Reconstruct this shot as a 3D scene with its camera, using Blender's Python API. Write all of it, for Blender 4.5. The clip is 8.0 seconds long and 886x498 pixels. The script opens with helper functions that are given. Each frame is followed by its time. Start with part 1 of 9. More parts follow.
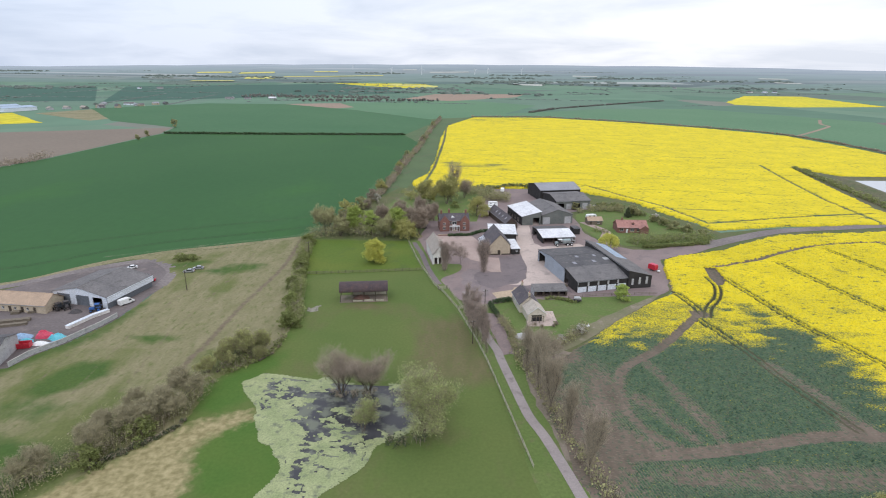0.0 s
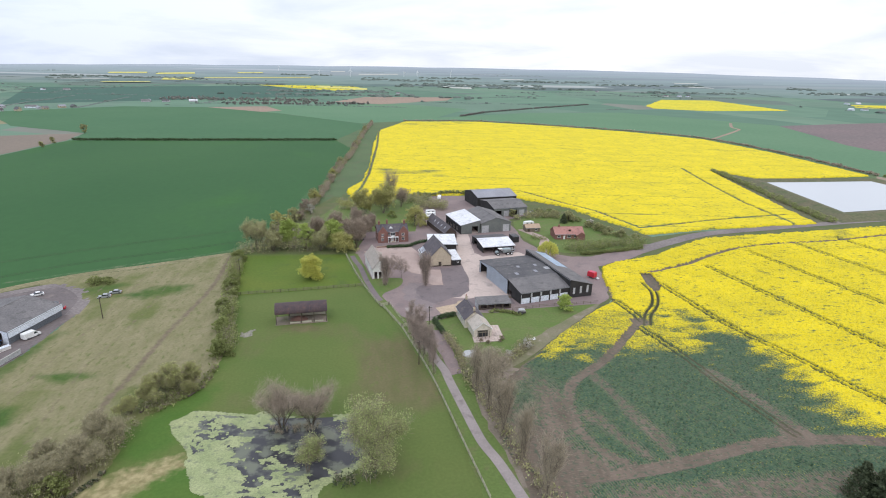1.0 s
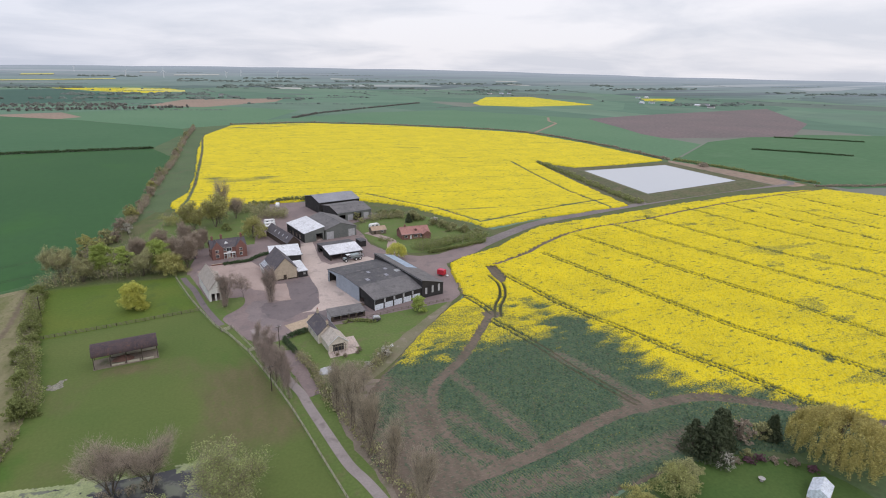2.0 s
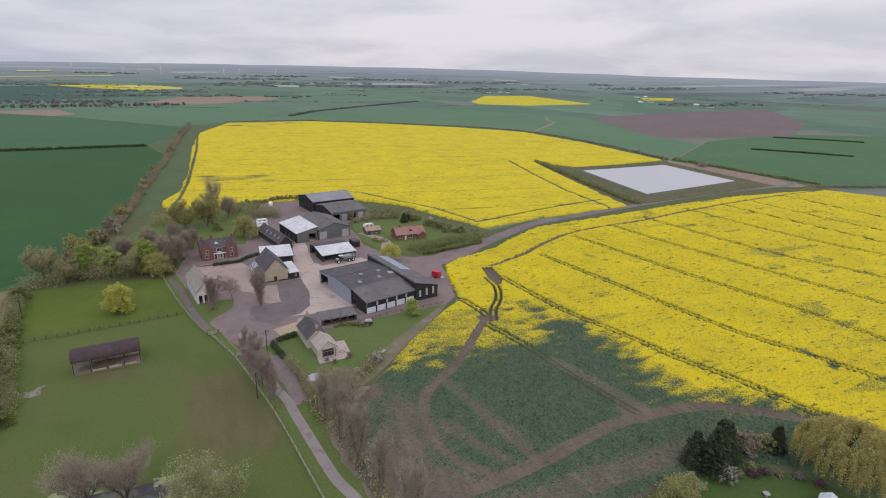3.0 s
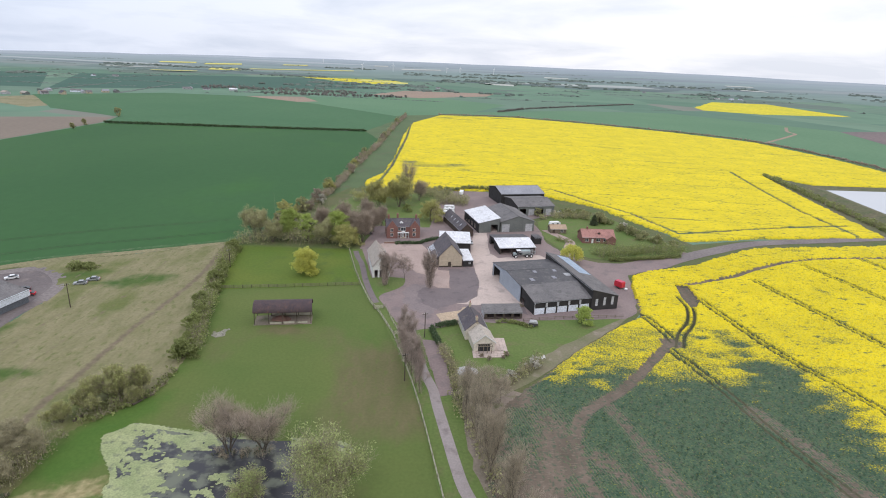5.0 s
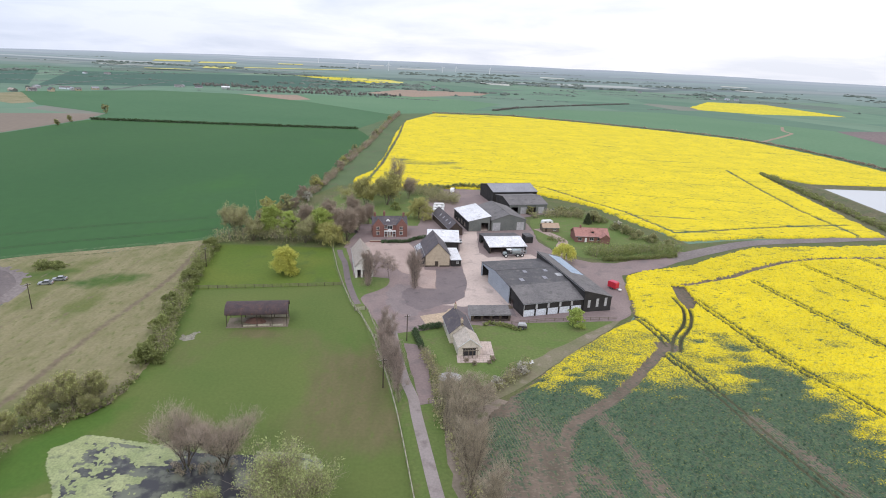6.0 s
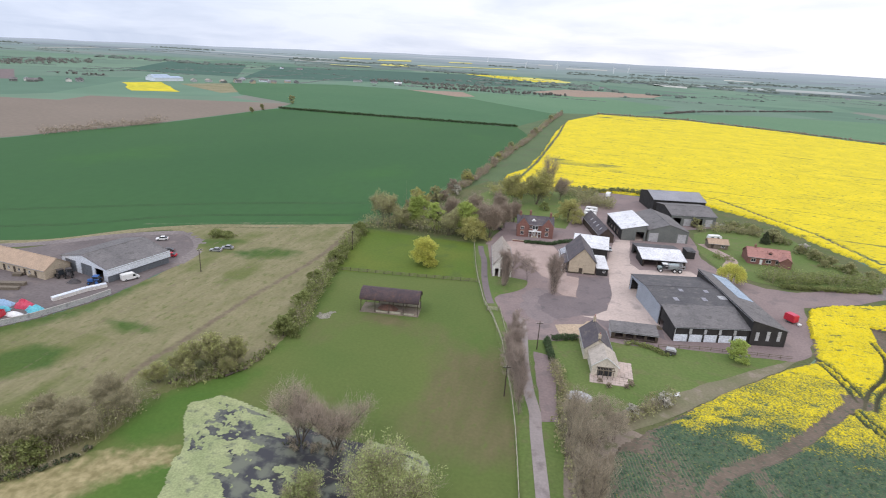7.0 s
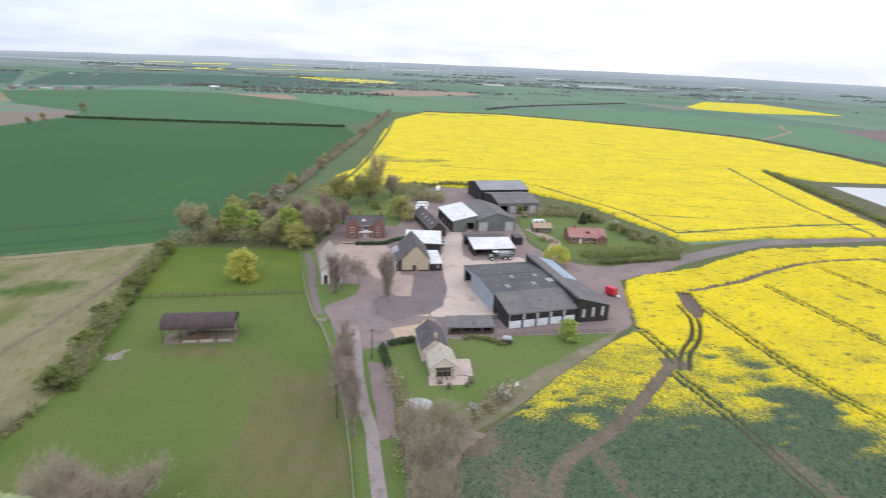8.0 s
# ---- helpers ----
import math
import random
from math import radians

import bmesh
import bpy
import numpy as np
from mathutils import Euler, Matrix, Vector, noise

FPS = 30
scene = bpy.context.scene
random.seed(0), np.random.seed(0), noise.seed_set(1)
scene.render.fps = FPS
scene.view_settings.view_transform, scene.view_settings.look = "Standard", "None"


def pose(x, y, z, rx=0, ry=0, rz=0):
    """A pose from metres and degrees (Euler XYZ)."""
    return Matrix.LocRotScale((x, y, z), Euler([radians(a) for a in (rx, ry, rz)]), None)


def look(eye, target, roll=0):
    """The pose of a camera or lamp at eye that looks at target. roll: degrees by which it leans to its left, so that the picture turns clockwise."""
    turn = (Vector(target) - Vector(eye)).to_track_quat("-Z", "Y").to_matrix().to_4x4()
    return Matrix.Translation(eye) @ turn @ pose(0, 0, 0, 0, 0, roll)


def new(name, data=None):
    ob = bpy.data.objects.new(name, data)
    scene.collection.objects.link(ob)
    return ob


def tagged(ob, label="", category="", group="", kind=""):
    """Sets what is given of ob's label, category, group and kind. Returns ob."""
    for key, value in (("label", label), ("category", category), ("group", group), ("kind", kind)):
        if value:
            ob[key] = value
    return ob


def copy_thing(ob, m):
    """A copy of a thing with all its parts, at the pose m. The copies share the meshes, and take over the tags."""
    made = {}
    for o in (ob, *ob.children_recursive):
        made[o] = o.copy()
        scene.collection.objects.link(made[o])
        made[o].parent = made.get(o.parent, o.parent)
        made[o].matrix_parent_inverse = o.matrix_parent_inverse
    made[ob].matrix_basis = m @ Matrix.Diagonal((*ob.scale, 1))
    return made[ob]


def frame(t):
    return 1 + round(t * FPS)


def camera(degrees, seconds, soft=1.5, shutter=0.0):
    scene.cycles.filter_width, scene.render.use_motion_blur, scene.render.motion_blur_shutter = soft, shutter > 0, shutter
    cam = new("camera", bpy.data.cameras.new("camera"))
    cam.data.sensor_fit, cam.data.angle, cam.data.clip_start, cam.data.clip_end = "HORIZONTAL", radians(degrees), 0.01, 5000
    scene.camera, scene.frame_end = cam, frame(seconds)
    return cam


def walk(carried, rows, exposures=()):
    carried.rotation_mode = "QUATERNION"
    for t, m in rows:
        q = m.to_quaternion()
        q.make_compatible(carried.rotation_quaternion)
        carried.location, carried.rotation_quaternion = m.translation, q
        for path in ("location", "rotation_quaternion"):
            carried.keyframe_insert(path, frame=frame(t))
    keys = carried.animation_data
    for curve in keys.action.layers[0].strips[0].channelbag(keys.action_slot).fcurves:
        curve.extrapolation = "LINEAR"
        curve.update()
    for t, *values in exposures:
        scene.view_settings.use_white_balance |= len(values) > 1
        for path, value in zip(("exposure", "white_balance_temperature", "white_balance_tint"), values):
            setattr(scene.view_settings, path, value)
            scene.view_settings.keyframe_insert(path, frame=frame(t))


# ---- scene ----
cam = camera(76.5, 8.0, soft=1.0, shutter=0.12)
PATH = [
    (0, (0.622, -0.497, 83.115), (0.613, 1.686, 82.393), 0.80),
    (0.2, (-0.455, 1.465, 83.611), (-0.342, 3.647, 82.891), 0.84),
    (0.5, (-1.801, 4.179, 84.357), (-1.601, 6.356, 83.643), 1.20),
    (1, (-1.983, 6.940, 85.623), (-1.722, 9.111, 84.913), 1.40),
    (1.2, (-1.979, 8.118, 85.857), (-1.599, 10.275, 85.154), 1.41),
    (1.5, (-1.865, 9.964, 86.005), (-1.291, 12.076, 85.300), 1.30),
    (1.8, (-1.457, 11.952, 86.032), (-0.682, 14.002, 85.333), 1.16),
    (2, (-1.304, 13.245, 86.022), (-0.440, 15.258, 85.323), 1.20),
    (2.2, (-0.950, 14.600, 85.950), (-0.063, 16.602, 85.246), 1.36),
    (3.3, (3.198, 18.965, 84.480), (4.041, 20.985, 83.777), 1.60),
    (3.5, (3.620, 19.787, 83.659), (4.287, 21.872, 82.955), 1.90),
    (4, (6.614, 21.794, 82.463), (6.803, 23.969, 81.741), 2.30),
    (4.2, (7.628, 23.021, 81.682), (7.757, 25.200, 80.958), 2.70),
    (5.5, (13.780, 33.363, 77.266), (13.889, 35.543, 76.543), 2.70),
    (6, (15.597, 37.661, 75.629), (15.723, 39.842, 74.906), 2.90),
    (6.5, (16.804, 42.475, 73.891), (16.851, 44.657, 73.165), 3.00),
    (6.7, (17.384, 43.973, 73.415), (17.209, 46.145, 72.680), 3.24),
    (7, (18.448, 46.148, 72.785), (17.968, 48.268, 72.030), 3.40),
    (7.2, (19.444, 47.846, 72.311), (18.853, 49.936, 71.554), 3.35),
    (7.5, (21.045, 50.936, 71.435), (20.411, 53.013, 70.673), 3.50),
    (7.7, (21.909, 53.786, 70.563), (21.420, 55.906, 69.819), 3.04),
    (7.9, (22.706, 57.000, 69.561), (22.602, 59.181, 68.838), 2.81),
    (8, (23.110, 58.573, 69.072), (23.250, 60.754, 68.358), 2.80),
]
EXPOSURES = [(0.0, -0.07, 6200, 12), (1.0, 0.05, 6200, 12), (1.5, 0.02, 6250, 13), (2.0, -0.30, 6350, 15), (3.3, -0.57, 6400, 19), (4.2, -0.50, 6450, 16), (5.3, 0.03, 6250, 13), (6.5, 0.03, 6350, 15), (8.0, 0.08, 6250, 13)]
walk(cam, [(t, look(eye, target, roll)) for t, eye, target, roll in PATH], EXPOSURES)

import mathutils


# ---- sky and sun: a bright overcast day ----
SUN_ELEVATION, SUN_ROTATION = 48.0, 200.0
world = bpy.data.worlds.new("overcast_sky")
scene.world = world
world.use_nodes = True
wn, wl = world.node_tree.nodes, world.node_tree.links
wn.clear()
w_out = wn.new("ShaderNodeOutputWorld")
w_bg = wn.new("ShaderNodeBackground")
w_sky = wn.new("ShaderNodeTexSky")
w_sky.sky_type, w_sky.sun_disc = "NISHITA", False
w_sky.sun_elevation, w_sky.sun_rotation = radians(SUN_ELEVATION), radians(SUN_ROTATION)
w_sky.air_density, w_sky.dust_density = 1.0, 2.0
w_dim = wn.new("ShaderNodeMix")
w_dim.data_type, w_dim.blend_type = "RGBA", "MULTIPLY"
w_dim.inputs["Factor"].default_value = 1.0
w_dim.inputs["B"].default_value = (0.11, 0.11, 0.11, 1)
wl.new(w_sky.outputs[0], w_dim.inputs["A"])
w_co = wn.new("ShaderNodeTexCoord")
w_sep = wn.new("ShaderNodeSeparateXYZ")
wl.new(w_co.outputs["Generated"], w_sep.inputs[0])
# the cloud layer is a flat deck: its texture is spread by the height over the horizon
w_up = wn.new("ShaderNodeMath")
w_up.operation = "MAXIMUM"
w_up.inputs[1].default_value = 0.0
wl.new(w_sep.outputs["Z"], w_up.inputs[0])
w_off = wn.new("ShaderNodeMath")
w_off.operation = "ADD"
w_off.inputs[1].default_value = 0.16
wl.new(w_up.outputs[0], w_off.inputs[0])
w_div = wn.new("ShaderNodeVectorMath")
w_div.operation = "DIVIDE"
w_cmb = wn.new("ShaderNodeCombineXYZ")
for k in range(3):
    wl.new(w_off.outputs[0], w_cmb.inputs[k])
wl.new(w_co.outputs["Generated"], w_div.inputs[0])
wl.new(w_cmb.outputs[0], w_div.inputs[1])
w_noise = wn.new("ShaderNodeTexNoise")
w_noise.inputs["Scale"].default_value = 0.75
w_noise.inputs["Detail"].default_value = 7.0
w_noise.inputs["Roughness"].default_value = 0.55
w_noise.inputs["Distortion"].default_value = 0.3
wl.new(w_div.outputs[0], w_noise.inputs["Vector"])
w_ramp = wn.new("ShaderNodeValToRGB")
w_ramp.color_ramp.elements[0].position, w_ramp.color_ramp.elements[0].color = 0.36, (0.90, 0.935, 0.99, 1)
w_ramp.color_ramp.elements[1].position, w_ramp.color_ramp.elements[1].color = 0.58, (1.16, 1.16, 1.17, 1)
wl.new(w_noise.outputs["Fac"], w_ramp.inputs["Fac"])
# overcast skies are brighter overhead than at the horizon
w_zen = wn.new("ShaderNodeMapRange")
w_zen.inputs["From Min"].default_value, w_zen.inputs["From Max"].default_value = 0.0, 1.0
w_zen.inputs["To Min"].default_value, w_zen.inputs["To Max"].default_value = 1.00, 1.45
wl.new(w_up.outputs[0], w_zen.inputs["Value"])
w_deck = wn.new("ShaderNodeMix")
w_deck.data_type, w_deck.blend_type = "RGBA", "MULTIPLY"
w_deck.inputs["Factor"].default_value = 1.0
wl.new(w_ramp.outputs[0], w_deck.inputs["A"])
wl.new(w_zen.outputs[0], w_deck.inputs["B"])
w_mix = wn.new("ShaderNodeMix")
w_mix.data_type = "RGBA"
w_mix.inputs["Factor"].default_value = 0.88
wl.new(w_dim.outputs["Result"], w_mix.inputs["A"])
wl.new(w_deck.outputs["Result"], w_mix.inputs["B"])
w_west = wn.new("ShaderNodeMapRange")
w_west.inputs["From Min"].default_value, w_west.inputs["From Max"].default_value = 0.25, -0.85
wl.new(w_sep.outputs["X"], w_west.inputs["Value"])
w_thick = wn.new("ShaderNodeMix")
w_thick.data_type, w_thick.blend_type = "RGBA", "MULTIPLY"
w_thick.inputs["B"].default_value = (0.70, 0.78, 0.90, 1)
wl.new(w_west.outputs[0], w_thick.inputs["Factor"])
wl.new(w_mix.outputs["Result"], w_thick.inputs["A"])
wl.new(w_thick.outputs["Result"], w_bg.inputs["Color"])
w_bg.inputs["Strength"].default_value = 1.0
wl.new(w_bg.outputs[0], w_out.inputs[0])

sun_data = bpy.data.lights.new("sun", "SUN")
sun_data.energy, sun_data.angle, sun_data.color = 0.8, radians(14), (1.0, 0.97, 0.92)
sun = new("sun", sun_data)
sun.rotation_euler = (radians(90 - SUN_ELEVATION), 0, radians(180 - SUN_ROTATION))
sun.location = (0, 0, 200)

# ---- materials ----
def material(name, a, b, scale=1.0, fine=None, rough=0.9, metal=0.0, bump=0.0, c=None, spread=(0.35, 0.65),
             coords="world", stretch=(1, 1, 1), island=0.0, per_object=0.0, spec=0.3, streak=None, vary=0.22):
    """Two base colours mixed by coarse noise, varied by fine noise; c: a third colour in rare patches."""
    m = bpy.data.materials.new(name)
    m.use_nodes = True
    n, l = m.node_tree.nodes, m.node_tree.links
    bsdf = n["Principled BSDF"]
    bsdf.inputs["Roughness"].default_value, bsdf.inputs["Metallic"].default_value = rough, metal
    bsdf.inputs["Specular IOR Level"].default_value = spec
    if coords == "world":
        src = n.new("ShaderNodeNewGeometry").outputs["Position"]
    else:
        src = n.new("ShaderNodeTexCoord").outputs["Object"]
    mp = n.new("ShaderNodeMapping")
    mp.inputs["Scale"].default_value = stretch
    l.new(src, mp.inputs["Vector"])
    big = n.new("ShaderNodeTexNoise")
    big.inputs["Scale"].default_value, big.inputs["Detail"].default_value = scale, 5.0
    l.new(mp.outputs[0], big.inputs["Vector"])
    ramp = n.new("ShaderNodeMapRange")
    ramp.inputs["From Min"].default_value, ramp.inputs["From Max"].default_value = spread
    l.new(big.outputs["Fac"], ramp.inputs["Value"])
    mix = n.new("ShaderNodeMix")
    mix.data_type = "RGBA"
    mix.inputs["A"].default_value, mix.inputs["B"].default_value = (*a, 1), (*b, 1)
    l.new(ramp.outputs[0], mix.inputs["Factor"])
    out = mix.outputs["Result"]
    small = n.new("ShaderNodeTexNoise")
    small.inputs["Scale"].default_value, small.inputs["Detail"].default_value = fine or scale * 12, 4.0
    l.new(mp.outputs[0], small.inputs["Vector"])
    if c:
        rare = n.new("ShaderNodeTexNoise")
        rare.inputs["Scale"].default_value, rare.inputs["Detail"].default_value = scale * 2.7, 6.0
        l.new(mp.outputs[0], rare.inputs["Vector"])
        rr = n.new("ShaderNodeMapRange")
        rr.inputs["From Min"].default_value, rr.inputs["From Max"].default_value = 0.55, 0.7
        l.new(rare.outputs["Fac"], rr.inputs["Value"])
        m3 = n.new("ShaderNodeMix")
        m3.data_type = "RGBA"
        m3.inputs["B"].default_value = (*c, 1)
        l.new(out, m3.inputs["A"])
        l.new(rr.outputs[0], m3.inputs["Factor"])
        out = m3.outputs["Result"]
    val = n.new("ShaderNodeMapRange")
    val.inputs["From Min"].default_value, val.inputs["From Max"].default_value = 0.3, 0.7
    val.inputs["To Min"].default_value, val.inputs["To Max"].default_value = 1 - vary, 1 + vary
    l.new(small.outputs["Fac"], val.inputs["Value"])
    hsv = n.new("ShaderNodeHueSaturation")
    l.new(out, hsv.inputs["Color"])
    value = val.outputs[0]
    for amount, source in ((island, "Random Per Island"), (per_object, "object")):
        if not amount:
            continue
        rnd = n.new("ShaderNodeObjectInfo").outputs["Random"] if source == "object" else n.new("ShaderNodeNewGeometry").outputs[source]
        mr = n.new("ShaderNodeMapRange")
        mr.inputs["To Min"].default_value, mr.inputs["To Max"].default_value = 1 - amount, 1 + amount
        l.new(rnd, mr.inputs["Value"])
        mul = n.new("ShaderNodeMath")
        mul.operation = "MULTIPLY"
        l.new(value, mul.inputs[0])
        l.new(mr.outputs[0], mul.inputs[1])
        value = mul.outputs[0]
    l.new(value, hsv.inputs["Value"])
    out = hsv.outputs["Color"]
    if streak:
        # corrugation or sheet joints: fine ribs along one axis
        wave = n.new("ShaderNodeTexWave")
        wave.bands_direction = streak[0]
        wave.inputs["Scale"].default_value, wave.inputs["Distortion"].default_value = streak[1], 0.0
        l.new(src, wave.inputs["Vector"])
        bp = n.new("ShaderNodeBump")
        bp.inputs["Strength"].default_value, bp.inputs["Distance"].default_value = 0.5, 0.05
        l.new(wave.outputs["Fac"], bp.inputs["Height"])
        l.new(bp.outputs[0], bsdf.inputs["Normal"])
    elif bump:
        bp = n.new("ShaderNodeBump")
        bp.inputs["Strength"].default_value, bp.inputs["Distance"].default_value = 0.8, bump
        l.new(small.outputs["Fac"], bp.inputs["Height"])
        l.new(bp.outputs[0], bsdf.inputs["Normal"])
    l.new(out, bsdf.inputs["Base Color"])
    return m


M = {}
M["bright"] = material("bright_grass", (0.088, 0.140, 0.018), (0.114, 0.150, 0.022), 0.05, 1.0, bump=0.02, c=(0.084, 0.126, 0.024), vary=0.10)
M["lawn"] = material("lawn_grass", (0.104, 0.156, 0.038), (0.126, 0.164, 0.048), 0.09, 1.4, bump=0.04, c=(0.14, 0.145, 0.06), vary=0.14)
# lawn green darkened: the shade of surrounding trees is in the colour
M["shadedlawn"] = material("tree_shaded_lawn", (0.058, 0.108, 0.024), (0.072, 0.118, 0.028), 0.09, 1.4, bump=0.03, vary=0.12)
M["rough"] = material("rough_dry_grass", (0.255, 0.222, 0.128), (0.195, 0.18, 0.092), 0.035, 0.8, bump=0.15, c=(0.11, 0.13, 0.05))
M["verge"] = material("verge_grass", (0.085, 0.115, 0.035), (0.120, 0.120, 0.055), 0.12, 1.3, bump=0.1)
M["bankgrass"] = material("bank_grass", (0.110, 0.118, 0.058), (0.135, 0.120, 0.070), 0.06, 0.7, bump=0.1, c=(0.085, 0.105, 0.045))
M["margin"] = material("field_margin_grass", (0.094, 0.138, 0.058), (0.080, 0.122, 0.052), 0.03, 0.8, bump=0.08, c=(0.105, 0.115, 0.060), vary=0.16)
M["wheat"] = material("green_wheat", (0.028, 0.093, 0.025), (0.038, 0.108, 0.030), 0.006, 0.25, bump=0.03, c=(0.036, 0.112, 0.024), vary=0.05, stretch=(1.0, 0.6, 1))
M["tramsoil"] = material("wheat_wheel_marks", (0.030, 0.062, 0.022), (0.050, 0.086, 0.034), 0.1, 1.0, c=(0.040, 0.105, 0.032), spread=(0.45, 0.6))
M["wheatedge"] = material("worn_wheat_edge", (0.062, 0.130, 0.046), (0.040, 0.108, 0.034), 0.09, 0.8, c=(0.12, 0.15, 0.075))
M["wheat4"] = material("mid_green_wheat", (0.048, 0.128, 0.052), (0.058, 0.140, 0.058), 0.006, 0.12, bump=0.05, vary=0.06)
M["wheat5"] = material("spring_green_wheat", (0.064, 0.150, 0.062), (0.076, 0.164, 0.070), 0.008, 0.12, bump=0.05, c=(0.084, 0.170, 0.078), vary=0.08)
M["wheat2"] = material("young_wheat", (0.090, 0.185, 0.095), (0.104, 0.200, 0.104), 0.006, 0.2, bump=0.05, vary=0.08)
M["plough"] = material("bare_field", (0.208, 0.168, 0.130), (0.186, 0.150, 0.116), 0.008, 0.25, bump=0.05, vary=0.08)
M["redsoil"] = material("reddish_bare_field", (0.180, 0.135, 0.130), (0.150, 0.122, 0.116), 0.01, 0.2, bump=0.08)
M["pink"] = material("pale_drilled_field", (0.300, 0.215, 0.160), (0.260, 0.195, 0.145), 0.008, 0.2, bump=0.05)
M["soil"] = material("trodden_soil", (0.165, 0.125, 0.095), (0.125, 0.105, 0.075), 0.12, 2.0, bump=0.06, c=(0.105, 0.110, 0.055))
M["dirt"] = material("trodden_pale_dirt", (0.240, 0.195, 0.155), (0.185, 0.155, 0.115), 0.10, 1.6, bump=0.05, c=(0.125, 0.130, 0.062), vary=0.16)
M["palestrip"] = material("pale_far_field", (0.46, 0.47, 0.42), (0.38, 0.39, 0.35), 0.01, 0.1)
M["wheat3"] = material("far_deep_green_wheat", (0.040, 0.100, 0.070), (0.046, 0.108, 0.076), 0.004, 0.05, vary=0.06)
M["trackgrass"] = material("worn_grass_track", (0.205, 0.180, 0.120), (0.150, 0.152, 0.078), 0.10, 1.6, bump=0.04, c=(0.270, 0.225, 0.175), vary=0.14)
# copy of the far rape yellow, dulled by painted-in haze
M["hazerape"] = material("haze_paled_far_rape", (0.60, 0.54, 0.13), (0.50, 0.47, 0.13), 0.01, 0.1)
M["farrape"] = material("distant_flowering_rape", (0.62, 0.51, 0.012), (0.50, 0.45, 0.02), 0.01, 0.1)
M["gravel"] = material("yard_gravel", (0.214, 0.164, 0.158), (0.256, 0.198, 0.186), 0.06, 1.6, bump=0.02, c=(0.178, 0.146, 0.142), vary=0.12)
M["darktarmac"] = material("dark_worn_tarmac", (0.164, 0.136, 0.137), (0.190, 0.155, 0.154), 0.10, 1.6, rough=0.85, bump=0.01, c=(0.130, 0.112, 0.115), vary=0.10)
M["worntarmac"] = material("worn_gritty_tarmac", (0.215, 0.176, 0.172), (0.240, 0.196, 0.190), 0.10, 1.6, rough=0.88, bump=0.012, c=(0.175, 0.147, 0.146), vary=0.12)
M["pinkgravel"] = material("pale_gravel", (0.35, 0.265, 0.232), (0.42, 0.325, 0.285), 0.08, 2.0, bump=0.02, c=(0.275, 0.215, 0.195), vary=0.12)
M["concrete"] = material("worn_concrete", (0.52, 0.42, 0.37), (0.46, 0.375, 0.33), 0.09, 1.5, rough=0.85, bump=0.01, c=(0.36, 0.30, 0.27), vary=0.12)
M["sand"] = material("sandy_gravel", (0.47, 0.36, 0.25), (0.41, 0.32, 0.23), 0.12, 2.0, bump=0.01)
M["tarmac"] = material("lane_tarmac", (0.285, 0.245, 0.232), (0.325, 0.280, 0.265), 0.11, 2.5, rough=0.8, bump=0.01, c=(0.225, 0.19, 0.18), vary=0.10)
M["road"] = material("farm_road", (0.170, 0.145, 0.140), (0.220, 0.190, 0.180), 0.05, 1.0, bump=0.02)
M["yardleft"] = material("works_yard", (0.128, 0.108, 0.106), (0.170, 0.145, 0.140), 0.06, 1.2, bump=0.02, c=(0.20, 0.165, 0.15), vary=0.14)
M["duckweed"] = material("duckweed", (0.325, 0.350, 0.175), (0.245, 0.285, 0.13), 0.2, 2.6, rough=0.6, bump=0.02, c=(0.14, 0.155, 0.1))
M["slate"] = material("slate_roof", (0.082, 0.072, 0.082), (0.112, 0.098, 0.104), 0.35, 4.0, rough=0.7, coords="object", bump=0.02, c=(0.15, 0.125, 0.115))
M["darkroof"] = material("dark_sheet_roof", (0.085, 0.083, 0.088), (0.115, 0.110, 0.112), 0.16, 2.0, rough=0.75, coords="object", c=(0.15, 0.14, 0.135), streak=("X", 3.0))
M["greyroof"] = material("grey_fibre_cement_roof", (0.150, 0.142, 0.142), (0.190, 0.178, 0.175), 0.18, 2.0, rough=0.8, coords="object", c=(0.115, 0.11, 0.105), streak=("X", 3.0))
M["paleroof"] = material("pale_metal_roof", (0.30, 0.30, 0.33), (0.25, 0.25, 0.275), 0.12, 2.0, rough=0.55, coords="object", streak=("X", 3.0))
M["whiteroof"] = material("white_sheet_roof", (0.74, 0.74, 0.76), (0.64, 0.64, 0.66), 0.2, 2.0, rough=0.5, coords="object", c=(0.50, 0.49, 0.49), streak=("X", 3.0))
M["blueroof"] = material("translucent_roof_sheets", (0.36, 0.44, 0.54), (0.29, 0.37, 0.47), 0.3, 3.0, rough=0.4, coords="object", streak=("X", 3.0))
M["rust"] = material("rusted_iron_roof", (0.060, 0.045, 0.052), (0.090, 0.062, 0.062), 0.5, 4.0, rough=0.75, coords="object", c=(0.125, 0.075, 0.06), streak=("X", 3.0))
M["tan"] = material("tan_tile_roof", (0.43, 0.315, 0.225), (0.37, 0.275, 0.20), 0.5, 4.0, coords="object", bump=0.02)
M["redtile"] = material("red_clay_tile_roof", (0.40, 0.205, 0.175), (0.33, 0.175, 0.150), 0.5, 5.0, coords="object", bump=0.03, c=(0.24, 0.12, 0.10))
M["stonetile"] = material("stone_tile_roof", (0.4, 0.345, 0.3), (0.33, 0.29, 0.25), 0.6, 5.0, coords="object", bump=0.03, c=(0.235, 0.215, 0.19))
